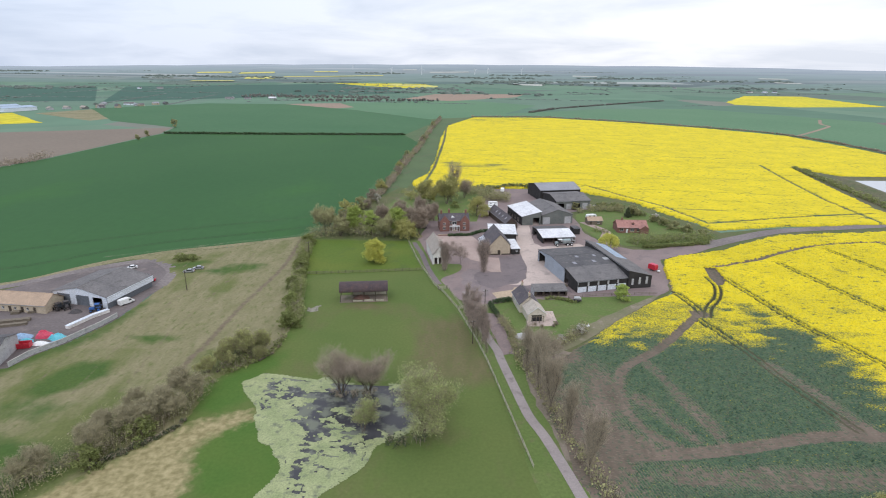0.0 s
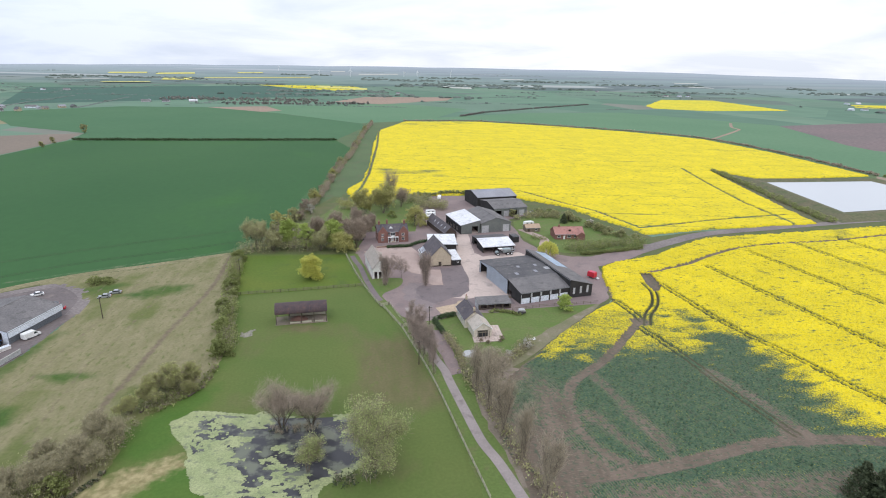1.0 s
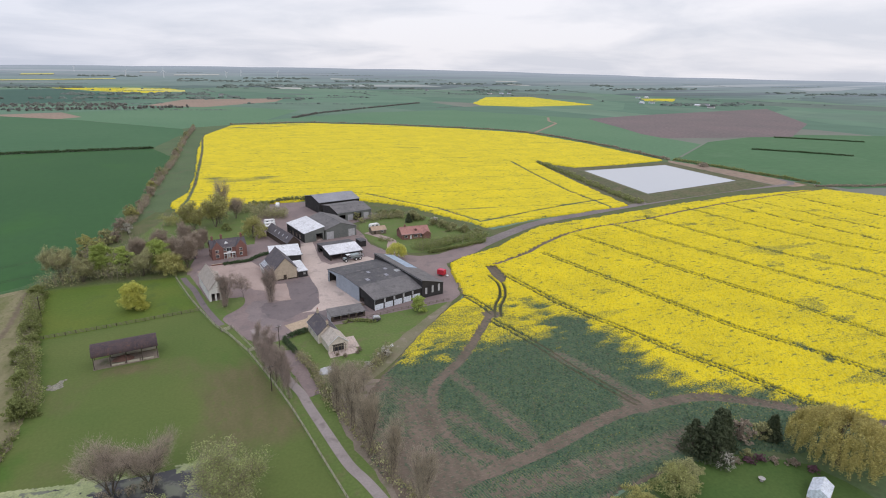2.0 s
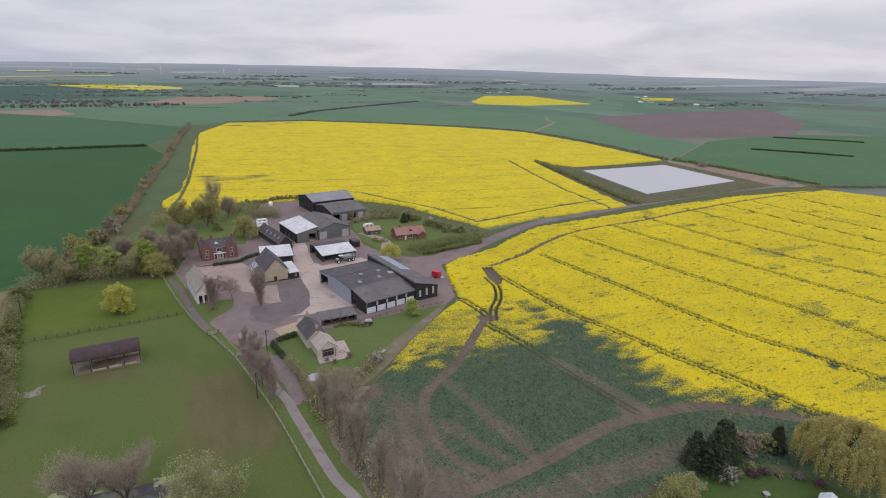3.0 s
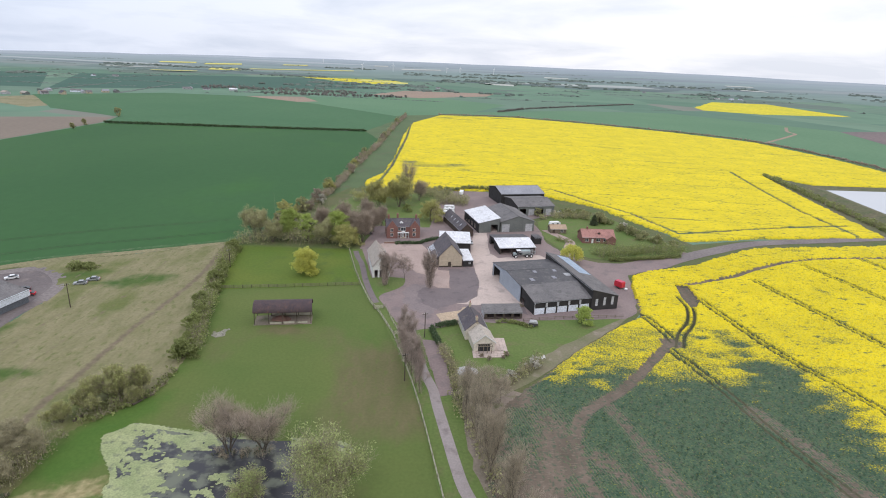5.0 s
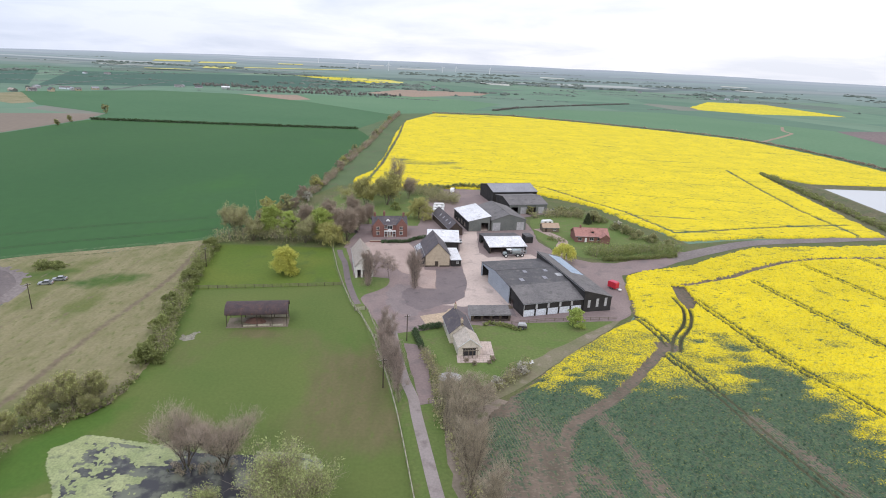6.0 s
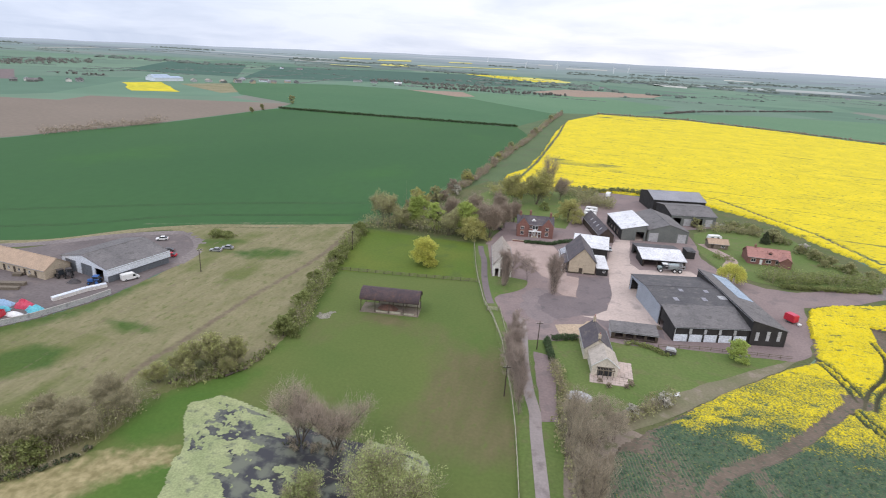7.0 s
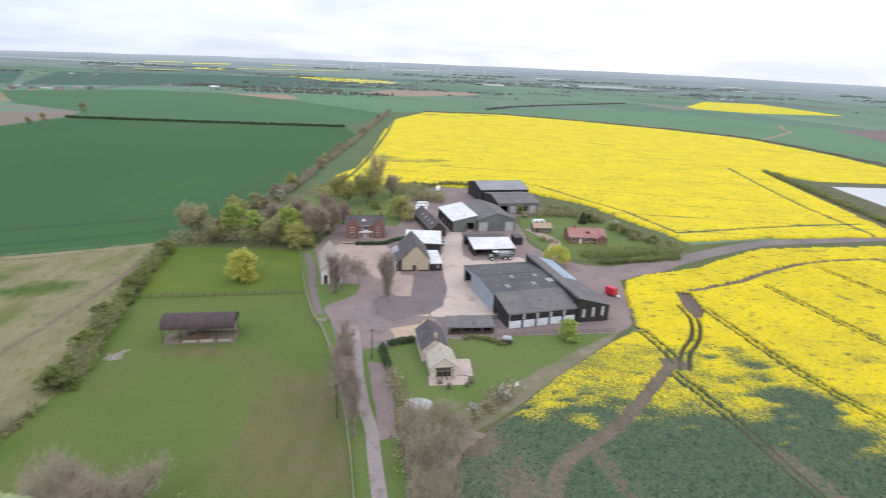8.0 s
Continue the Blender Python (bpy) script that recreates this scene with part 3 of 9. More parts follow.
M["pasture"] = turf("rough_pasture", (0.118, 0.140, 0.046), (0.142, 0.152, 0.056), (0.240, 0.214, 0.122), (0.192, 0.180, 0.092), (0.058, 0.106, 0.026), (0.074, 0.116, 0.029), (0.190, 0.150, 0.105), (0.150, 0.125, 0.080), 1.0, 0.10)


# ---- mesh building ----
class Build:
    """Vertices and faces of one mesh."""

    def __init__(self):
        self.v, self.f, self.m = [], [], []

    def face(self, *points):
        k = len(self.v)
        self.v += [tuple(p) for p in points]
        self.f.append(tuple(range(k, k + len(points))))

    def box(self, x0, y0, z0, x1, y1, z1):
        k = len(self.v)
        self.v += [(x0, y0, z0), (x1, y0, z0), (x1, y1, z0), (x0, y1, z0), (x0, y0, z1), (x1, y0, z1), (x1, y1, z1), (x0, y1, z1)]
        self.f += [(k, k + 3, k + 2, k + 1), (k + 4, k + 5, k + 6, k + 7), (k, k + 1, k + 5, k + 4), (k + 1, k + 2, k + 6, k + 5), (k + 2, k + 3, k + 7, k + 6), (k + 3, k, k + 4, k + 7)]
        return self

    def prism(self, outline, extrude):
        """A flat outline (3D points) pushed along a vector."""
        k, n = len(self.v), len(outline)
        e = Vector(extrude)
        self.v += [tuple(p) for p in outline] + [tuple(Vector(p) + e) for p in outline]
        self.f += [tuple(range(k + n - 1, k - 1, -1)), tuple(range(k + n, k + 2 * n))]
        self.f += [(k + i, k + (i + 1) % n, k + n + (i + 1) % n, k + n + i) for i in range(n)]
        return self

    def tube(self, a, b, ra, rb, sides=6, cap=True):
        a, b = Vector(a), Vector(b)
        d = b - a
        if d.length < 1e-6:
            return self
        s = d.orthogonal().normalized()
        t = d.normalized().cross(s)
        k = len(self.v)
        for c, r in ((a, ra), (b, rb)):
            for i in range(sides):
                g = 2 * math.pi * i / sides
                self.v.append(tuple(c + (s * math.cos(g) + t * math.sin(g)) * r))
        self.f += [(k + i, k + (i + 1) % sides, k + sides + (i + 1) % sides, k + sides + i) for i in range(sides)]
        if cap:
            self.f += [tuple(range(k + sides - 1, k - 1, -1)), tuple(range(k + sides, k + 2 * sides))]
        return self

    def quads(self, corners):
        """corners: array (n, 4, 3)."""
        k = len(self.v)
        self.v += [tuple(p) for p in corners.reshape(-1, 3).tolist()]
        self.f += [(k + 4 * i, k + 4 * i + 1, k + 4 * i + 2, k + 4 * i + 3) for i in range(len(corners))]
        return self

    def mesh(self, name, mat):
        me = bpy.data.meshes.new(name)
        me.from_pydata(self.v, [], self.f)
        me.materials.append(mat)
        me.update()
        return me


def part(name, b, mat, parent=None, label="", smooth=False):
    """One mesh object out of a Build or a finished mesh, under a thing or a part."""
    me = b.mesh(name, mat) if isinstance(b, Build) else b
    if smooth:
        me.polygons.foreach_set("use_smooth", [True] * len(me.polygons))
    ob = new(name, me)
    if parent:
        ob.parent = parent
    return tagged(ob, label)


def thing(name, label, category, m=None, group="", kind=""):
    ob = new(name)
    ob.empty_display_size = 0.5
    if m is not None:
        ob.matrix_basis = m
    return tagged(ob, label, category, group, kind)


def curved(points, per=6, closed=False):
    """A smooth line through plan points."""
    p = [Vector((*q[:2], 0)) for q in points]
    n = len(p)
    out = []
    for i in range(n if closed else n - 1):
        a, b, c, d = (p[(i - 1) % n], p[i], p[(i + 1) % n], p[(i + 2) % n]) if closed else (p[max(i - 1, 0)], p[i], p[i + 1], p[min(i + 2, n - 1)])
        for s in range(per):
            t = s / per
            q = 0.5 * ((2 * b) + (c - a) * t + (2 * a - 5 * b + 4 * c - d) * t * t + (3 * b - a - 3 * c + d) * t ** 3)
            out.append((q.x, q.y))
    if not closed:
        out.append((p[-1].x, p[-1].y))
    return out


def wobble(points, amount, step=4.0, closed=True, seed=0):
    """Breaks straight plan edges up into short uneven ones."""
    rng = random.Random(seed)
    out = []
    n = len(points)
    for i in range(n if closed else n - 1):
        a, b = Vector(points[i][:2]), Vector(points[(i + 1) % n][:2])
        k = max(1, int((b - a).length / step))
        side = Vector((-(b - a).y, (b - a).x)).normalized() if (b - a).length else Vector((0, 0))
        for j in range(k):
            q = a.lerp(b, j / k) + (side * rng.uniform(-amount, amount) if j else Vector((0, 0)))
            out.append((q.x, q.y))
    if not closed:
        out.append(tuple(points[-1][:2]))
    return out


def sheet(name, points, z, mat, label, category, kind="structure"):
    """A flat piece of ground with the given outline."""
    flat = [Vector((x, y, z)) for x, y in points]
    tris = []
    for a, b, c in mathutils.geometry.tessellate_polygon([flat]):
        up = (flat[b] - flat[a]).cross(flat[c] - flat[a]).z
        tris.append((a, b, c) if up > 0 else (a, c, b))
    me = bpy.data.meshes.new(name)
    me.from_pydata([tuple(p) for p in flat], [], tris)
    me.materials.append(mat)
    me.update()
    return tagged(new(name, me), label, category, kind=kind)


def ribbon(points, width, z, b=None):
    """A strip of ground along a plan line; width may be a pair for its two ends."""
    b = b or Build()
    w0, w1 = width if isinstance(width, tuple) else (width, width)
    n = len(points)
    k = len(b.v)
    for i, q in enumerate(points):
        a, c = Vector(points[max(i - 1, 0)]), Vector(points[min(i + 1, n - 1)])
        s = Vector((-(c - a).y, (c - a).x)).normalized() * (w0 + (w1 - w0) * i / (n - 1)) / 2
        b.v += [(q[0] + s.x, q[1] + s.y, z), (q[0] - s.x, q[1] - s.y, z)]
    b.f += [(k + 2 * i + 1, k + 2 * i + 3, k + 2 * i + 2, k + 2 * i) for i in range(n - 1)]
    return b


def inside(poly, x, y):
    """Which of the points lie in a plan polygon."""
    hit = np.zeros(x.shape, bool)
    n = len(poly)
    for i in range(n):
        (x0, y0), (x1, y1) = poly[i], poly[(i + 1) % n]
        if y0 == y1:
            continue
        cross = ((y0 > y) != (y1 > y)) & (x < (x1 - x0) * (y - y0) / (y1 - y0) + x0)
        hit ^= cross
    return hit


def away(line, x, y, closed=False):
    """Distance of the points from a plan line."""
    best = np.full(x.shape, 1e9)
    n = len(line)
    for i in range(n if closed else n - 1):
        (x0, y0), (x1, y1) = line[i], line[(i + 1) % n]
        dx, dy = x1 - x0, y1 - y0
        t = np.clip(((x - x0) * dx + (y - y0) * dy) / max(dx * dx + dy * dy, 1e-9), 0, 1)
        best = np.minimum(best, np.hypot(x - x0 - t * dx, y - y0 - t * dy))
    return best


def lumps(x, y, scale, seed=0):
    """Cheap smooth noise in 0..1 over arrays, as a sum of turned waves on a jittered grid."""
    rng = np.random.default_rng(seed)
    n = 256
    table = rng.random((n, n))
    u, v = x / scale, y / scale
    i, j = np.floor(u).astype(int), np.floor(v).astype(int)
    fu, fv = u - i, v - j
    fu, fv = fu * fu * (3 - 2 * fu), fv * fv * (3 - 2 * fv)
    g = lambda a, c: table[a % n, c % n]
    return (g(i, j) * (1 - fu) + g(i + 1, j) * fu) * (1 - fv) + (g(i, j + 1) * (1 - fu) + g(i + 1, j + 1) * fu) * fv



# ---- ground, fields, roads ----
def terrain(x, y):
    """Height of the land: level out to 2.6 km, then low uplands, highest to the north-east."""
    r = math.hypot(x, y - 100)
    if r <= 2600:
        return 0.0
    top = float(np.interp(math.degrees(math.atan2(y - 100, x)) % 360, (0, 45, 53, 66, 87, 108, 120, 128, 145, 320, 360), (55, 60, 68, 80, 72, 50, 28, 17, 0, 0, 55)))
    return top * min(1.0, (r - 2600) / 2300) ** 1.2


def ring_sheet(radii, n, lift):
    """Rings of land round the farm that follow the terrain."""
    b = Build()
    for k, r in enumerate(radii):
        for i in range(n):
            g = 2 * math.pi * i / n
            rr = r + (90 * math.sin(g * 23) + 60 * math.sin(g * 41 + 2) if r == 2450 else 0)
            x, y = rr * math.cos(g), 100 + rr * math.sin(g)
            b.v.append((x, y, terrain(x, y) + lift(r) + (2.0 * math.sin(g * 37) + 1.5 * math.sin(g * 71 + 1) if r > 4800 else 0)))
    for ring in range(len(radii) - 1):
        a = ring * n
        b.f += [(a + i, a + n + i, a + n + (i + 1) % n, a + (i + 1) % n) for i in range(n)]
    return b


def country_ground():
    """One sheet to the horizon: level, then rising a little into the far uplands."""
    n = 144
    b = ring_sheet((150, 400, 900, 1600, 2400, 2600, 2800, 3000, 3400, 3800, 4200, 4600, 4900, 5300), n, lambda r: 0.0 if r <= 2600 else -6.0)
    k = len(b.v)
    b.v.append((0, 100, 0))
    b.f += [(k, i, (i + 1) % n) for i in range(n)]
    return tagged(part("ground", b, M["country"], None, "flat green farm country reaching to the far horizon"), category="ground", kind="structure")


country_ground()
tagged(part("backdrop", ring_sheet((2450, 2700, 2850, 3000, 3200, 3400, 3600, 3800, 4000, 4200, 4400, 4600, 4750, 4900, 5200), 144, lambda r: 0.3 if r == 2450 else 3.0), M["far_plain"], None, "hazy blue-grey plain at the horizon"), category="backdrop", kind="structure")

PADDOCK = [(-66, 264), (-15, 262), (-6.5, 220), (0, 199), (8.3, 168), (13.2, 145), (16.4, 124), (21, 90), (24, 40), (44, -60), (-150, -60), (-110, 40), (-95, 72), (-79.5, 91), (-71, 101), (-62.5, 112), (-61.5, 120), (-63.8, 131), (-60, 137), (-50.4, 149), (-49.5, 173), (-60, 217)]
UPPER = [(-65, 262), (-17, 261.5), (-9, 222), (-37, 217), (-58, 214)]
ROUGH = [(-138, 232), (-104, 246), (-68, 267), (-60, 217), (-49.6, 173), (-50.6, 149), (-60.2, 137), (-64, 131), (-61.7, 120), (-62.7, 112), (-71.2, 101), (-79.7, 91), (-95.2, 72), (-110, 40), (-150, -60), (-260, 20), (-190, 120), (-121.6, 138), (-119.4, 145), (-114.6, 152.8), (-110, 165), (-108.6, 172), (-107, 199), (-118, 222)]
WHEAT = [(-66, 269), (-103, 251), (-127, 238), (-148, 222), (-166, 200), (-190, 184), (-330, 90), (-470, 240), (-378, 323), (-345, 481), (-334, 664), (-50, 684), (-28, 611), (-37, 486), (-42, 386), (-55, 311)]
WHEAT_FAR = [(-334, 667), (-50, 688), (-22, 826), (-24, 888), (-170, 1050), (-330, 1172), (-480, 1162), (-620, 1000), (-470, 800), (-350, 732)]
BROWN = [(-380, 323), (-347, 481), (-336, 662), (-350, 729), (-568, 634), (-548, 572), (-673, 534), (-900, 300), (-600, 150), (-470, 240)]
sheet("farm_grass", wobble([(-70, 262), (-66, 270), (-58, 302), (-46, 338), (-40, 386), (-24, 410), (-20, 380), (92, 382), (122, 352), (140, 300), (146, 285), (172, 293), (258, 310), (330, 324), (470, 335), (470, 300), (366, 308), (240, 290), (190, 280), (150, 250), (120, 243), (98, 230), (95, 210), (80, 190), (50, 160), (30, 140), (26, 100), (10, 100), (0, 190), (-20, 250)], 0.4, 4), 0.015, M["verge"], "rough grass round the farm and along the tracks", "grass")
sheet("upper_paddock", wobble(UPPER, 0.3), 0.06, M["bright"], "bright green mown grass of the upper paddock", "paddock")


def soft(poly, x, y, width):
    """1 inside a plan polygon, 0 outside, with a gradual edge."""
    d = away(poly, x, y, True) * np.where(inside(poly, x, y), 1, -1)
    return np.clip(0.5 + d / width, 0, 1)


def grassland(name, poly, step, base, mat, attributes, relief, label, category):
    """Uneven grass inside a plan outline, with attributes for its kinds of growth."""
    xs = np.arange(min(p[0] for p in poly) - step, max(p[0] for p in poly) + step, step)
    ys = np.arange(min(p[1] for p in poly) - step, max(p[1] for p in poly) + step, step)
    x, y = np.meshgrid(xs, ys)
    rng = np.random.default_rng(17)
    x, y = x + rng.uniform(-0.3, 0.3, x.shape) * step, y + rng.uniform(-0.3, 0.3, x.shape) * step
    keep = inside(poly, x, y)
    z = base + relief(x, y) * np.clip((away(poly, x, y, True) - 1.0) / 4, 0, 1)
    idx = np.arange(x.size).reshape(x.shape)
    f = np.stack([idx[:-1, :-1], idx[:-1, 1:], idx[1:, 1:], idx[1:, :-1]], -1).reshape(-1, 4)
    f = f[keep.ravel()[f].any(1)]
    used = np.unique(f)
    remap = np.full(x.size, -1)
    remap[used] = np.arange(len(used))
    me = bpy.data.meshes.new(name)
    me.from_pydata(np.stack([x.ravel(), y.ravel(), z.ravel()], -1)[used].tolist(), [], remap[f].tolist())
    for key, data in attributes(x, y).items():
        at = me.attributes.new(key, "FLOAT", "POINT")
        at.data.foreach_set("value", data.ravel()[used].astype(np.float32))
    me.materials.append(M[mat])
    me.polygons.foreach_set("use_smooth", [True] * len(me.polygons))
    me.update()
    return tagged(new(name, me), label, category, kind="structure")


MUD = [(-46, 120), (-52.4, 118), (-57.4, 115.7), (-61.5, 112), (-66.8, 106.5), (-71, 101), (-79, 91), (-92, 74), (-105, 56), (-70, 55), (-52, 84), (-52, 97), (-56, 103.5), (-52, 110.5), (-45, 116.5)]
SPIT = [(-55, 104), (-50.7, 112), (-44.8, 116.8), (-35.7, 106.4), (-33, 97), (-33.5, 88), (-42.5, 87), (-49, 92)]
NORTH_BANK = [(-61, 119.6), (-62, 130), (-58, 138), (-52, 147), (-46, 150), (-47, 140), (-51, 132), (-50, 125), (-55, 117.5)]


def paddock_growth(x, y):
    n = lumps(x, y, 14, 31) - 0.5
    lush = np.maximum(soft(SPIT, x, y, 5), soft(NORTH_BANK, x, y, 6))
    lush = np.maximum(lush, np.clip(0.55 - away([(-49, 160), (-50, 175), (-58, 214)], x, y) / 12, 0, 0.5))
    lush = np.clip(lush + np.clip((lumps(x, y, 30, 33) - 0.55) * 1.2, 0, 0.35), 0, 1)
    worn = np.clip(1.0 - np.hypot((x - 2) / 20, (y - 155) / 40), 0, 0.8) + np.clip(0.8 - np.hypot((x + 28) / 12, (y - 184) / 5), 0, 0.7)
    return {"lush": lush, "dry": np.clip(worn + n * 0.9 + 0.05, 0, 0.85), "soil": soft(MUD, x, y, 7) * 0.95}


def pasture_growth(x, y):
    n = 0.6 * (lumps(x * 1.3, y * 0.6, 11, 35) - 0.5) + 0.5 * (lumps(x, y, 28, 36) - 0.5)
    lush = np.zeros(x.shape)
    for poly, w, most in (([(-109, 127), (-107, 136), (-103, 142), (-95, 142), (-92, 135), (-97, 128), (-104, 122)], 5, 1.0), ([(-111, 121), (-104, 124), (-93, 121), (-97, 114), (-107, 114)], 6, 0.6),
                          ([(-104, 108), (-85, 104), (-78, 97), (-83, 88), (-110, 60), (-140, 80)], 7, 0.95), ([(-135, 128), (-127, 140), (-113, 160), (-108, 186), (-104, 186), (-108, 156), (-122, 132)], 6, 0.75),
                          ([(-100, 216), (-88, 226), (-76, 226), (-78, 218), (-90, 212)], 6, 0.85), ([(-99, 158), (-90, 160), (-81, 157), (-90, 153)], 4, 0.8), ([(-118, 222), (-108, 230), (-100, 228), (-108, 218)], 5, 0.7)):
        lush = np.maximum(lush, soft(poly, x, y, w) * most)
    path = np.clip(0.95 - away(curved([(-71, 120), (-73.4, 141.4), (-72.4, 153), (-72, 166), (-71.3, 182.8), (-68, 222), (-70, 262)], 5), x, y) / 1.9, 0, 0.8)
    for off in (9, 21, 33):
        path = np.maximum(path, np.clip(0.55 - away([(-75 - off, 125), (-78 - off, 160), (-76 - off, 200), (-77 - off, 240)], x, y) / 1.6, 0, 0.45))
    return {"lush": lush, "dry": np.clip(0.55 + 0.25 * (y > 150) + n * 1.5 - lush * 0.5 - 0.25 * np.clip((130 - y) / 40, 0, 1), 0, 1), "soil": path}


grassland("paddock", PADDOCK, 0.9, 0.03, "turf", paddock_growth, lambda x, y: 0.0 * x, "olive-green grazed paddock grass with worn brownish patches", "paddock")
grassland("rough_field", ROUGH, 0.8, 0.055, "pasture", pasture_growth, lambda x, y: 0.30 * lumps(x * 1.2, y * 0.8, 1.7, 37) ** 2 + 0.10 * lumps(x, y, 6, 38), "rough pasture of dry tan and green grass", "field")
sheet("wheat_field", wobble(WHEAT, 0.6, 8), 0.05, M["wheat"], "large deep green field of young wheat", "field")
for line in ([(-235, 178), (-200, 205), (-172, 222), (-150, 243), (-128, 257), (-100, 270), (-70, 285)], [(-250, 200), (-205, 232), (-165, 258), (-128, 280), (-98, 294), (-66, 310)]):
    for w in ((-0.9, 0.9)):
        tagged(part("wheat_tramline", ribbon(wobble([(x - w * 0.5, y + w * 0.85) for x, y in curved(line, 6)], 0.15, 3, False), 0.45, 0.085), M["tramsoil"], None, "narrow wheel mark through the young wheat"), category="track", kind="structure")
tagged(part("wheat_headland", ribbon(wobble(curved([(-150, 232), (-127, 243), (-103, 255), (-72, 270), (-64, 290), (-58, 318), (-52, 350), (-49, 400)], 6), 0.5, 3, False), (2.2, 4.5), 0.08), M["wheatedge"], None, "paler worn edge of the wheat field"), category="verge", kind="structure")
sheet("far_wheat_field", wobble(WHEAT_FAR, 1, 15), 0.09, M["wheat4"], "deep green wheat field behind a clipped hedge", "field")
sheet("field_edge", [(-60, 300), (-62, 480), (-52, 690), (-30, 900), (20, 962), (170, 965), (300, 905), (475, 765), (482, 450), (330, 436), (200, 420), (0, 400), (-30, 392)], 0.02, M["margin"], "grassy green edges of the rape field", "field")
sheet("green_field", [(-26, 890), (-170, 1052), (-228, 1052), (-180, 1112), (-226, 1222), (-20, 1330), (60, 1360), (190, 1230), (100, 1008), (44, 938), (-14, 903)], 0.045, M["wheat2"], "light green field beyond the rape", "field")
sheet("bare_field", wobble(BROWN, 1, 15), 0.13, M["plough"], "bare brown drilled field", "field")
sheet("green_field", [(44, 936), (165, 944), (275, 886), (370, 816), (440, 736), (456, 602), (449, 461), (598, 563), (606, 680), (700, 945), (520, 1200), (300, 1150), (100, 1010), (-14, 905)], 0.05, M["wheat2"], "light green field of young corn", "field")
sheet("green_field", [(450, 458), (436, 430), (480, 300), (700, 260), (1200, 500), (820, 632), (628, 580)], 0.05, M["wheat5"], "deep green field beyond the reservoir", "field")
sheet("reddish_field", [(698, 938), (640, 770), (606, 684), (600, 632), (650, 622), (821, 600), (1080, 760), (1450, 1140), (1190, 1080), (881, 1000)], 0.06, M["redsoil"], "reddish-brown bare field", "field")
sheet("pale_field", [(-104, 1408), (-34, 1640), (227, 1700), (181, 1534), (8, 1340)], 0.06, M["pink"], "pale pinkish drilled field", "field")
sheet("pale_field", [(-329, 1173), (-226, 1221), (-179, 1113), (-230, 1053)], 0.07, M["pink"], "small pale drilled field", "field")
sheet("red_ploughed_field", [(-1073, 821), (-1030, 932), (-828, 760), (-877, 680)], 0.06, M["redsoil"], "reddish ploughed field", "field")
sheet("stubble_field", [(-645, 896), (-500, 799), (-476, 880), (-606, 989)], 0.06, M["rough"], "straw-coloured strip field", "field")
for k, pts in enumerate(([(690, 1440), (668, 1350), (772, 1290), (1022, 1345), (1088, 1790), (907, 1785)], [(-483, 2400), (-254, 2440), (-100, 2400), (-54, 2250), (-101, 1960), (-310, 2150)],
                         [(-708, 840), (-593, 730), (-542, 764), (-684, 901)], [(1480, 1675), (1370, 1530), (1458, 1495), (1640, 1670)])):
    sheet("rape_field", wobble(pts, 3, 30, seed=k), 0.08, M["farrape"], "distant yellow field of flowering rape", "field")



def far_field(name, label, mat, near_left, near_right, far_right):
    """A four-sided field far out on the plain, laid over the terrain."""
    a, c, d = Vector(near_left), Vector(near_right), Vector(far_right)
    b = Build()
    n = 6
    for j in range(n + 1):
        for i in range(n + 1):
            q = a + (c - a) * (i / n) + (d - c) * (j / n)
            b.v.append((q.x, q.y, terrain(q.x, q.y) + (4.2 if math.hypot(q.x, q.y - 100) > 2350 else 0.12)))
    b.f = [(j * (n + 1) + i, j * (n + 1) + i + 1, (j + 1) * (n + 1) + i + 1, (j + 1) * (n + 1) + i) for j in range(n) for i in range(n)]
    tagged(part(name, b, M[mat], None, label), category="field", kind="structure")


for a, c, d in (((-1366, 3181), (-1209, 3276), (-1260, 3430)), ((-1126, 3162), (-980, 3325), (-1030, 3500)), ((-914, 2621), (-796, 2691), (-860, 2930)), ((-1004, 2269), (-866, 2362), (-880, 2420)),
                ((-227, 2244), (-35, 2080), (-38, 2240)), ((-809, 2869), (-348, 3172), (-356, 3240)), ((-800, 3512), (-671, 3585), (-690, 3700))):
    far_field("rape_strip", "thin strip of yellow rape near the horizon", "hazerape", a, c, d)
for a, c, d in (((-301, 3915), (-211, 3946), (-215, 4080)), ((-109, 3605), (133, 3684), (130, 3800)), ((274, 2445), (387, 2384), (395, 2450)), ((1241, 2874), (1311, 2798), (1325, 2870)),
                ((1632, 3068), (1762, 3035), (1785, 3120)), ((1533, 2740), (1622, 2664), (1640, 2740)), ((-1284, 2490), (-1100, 2554), (-1110, 2610)), ((-2056, 1622), (-2126, 1776), (-2170, 1776)),
                ((-2133, 1999), (-2289, 2456), (-2340, 2456)), ((-2199, 2492), (-2191, 2665), (-2250, 2690)), ((1900, 2330), (2010, 2250), (2040, 2300)), ((700, 3300), (830, 3260), (850, 3360))):
    far_field("pale_strip", "pale strip of plastic-covered field on the plain", "palestrip", a, c, d)
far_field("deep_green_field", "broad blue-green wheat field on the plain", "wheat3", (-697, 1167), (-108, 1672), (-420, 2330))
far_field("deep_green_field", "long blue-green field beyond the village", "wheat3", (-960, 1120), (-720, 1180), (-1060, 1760))

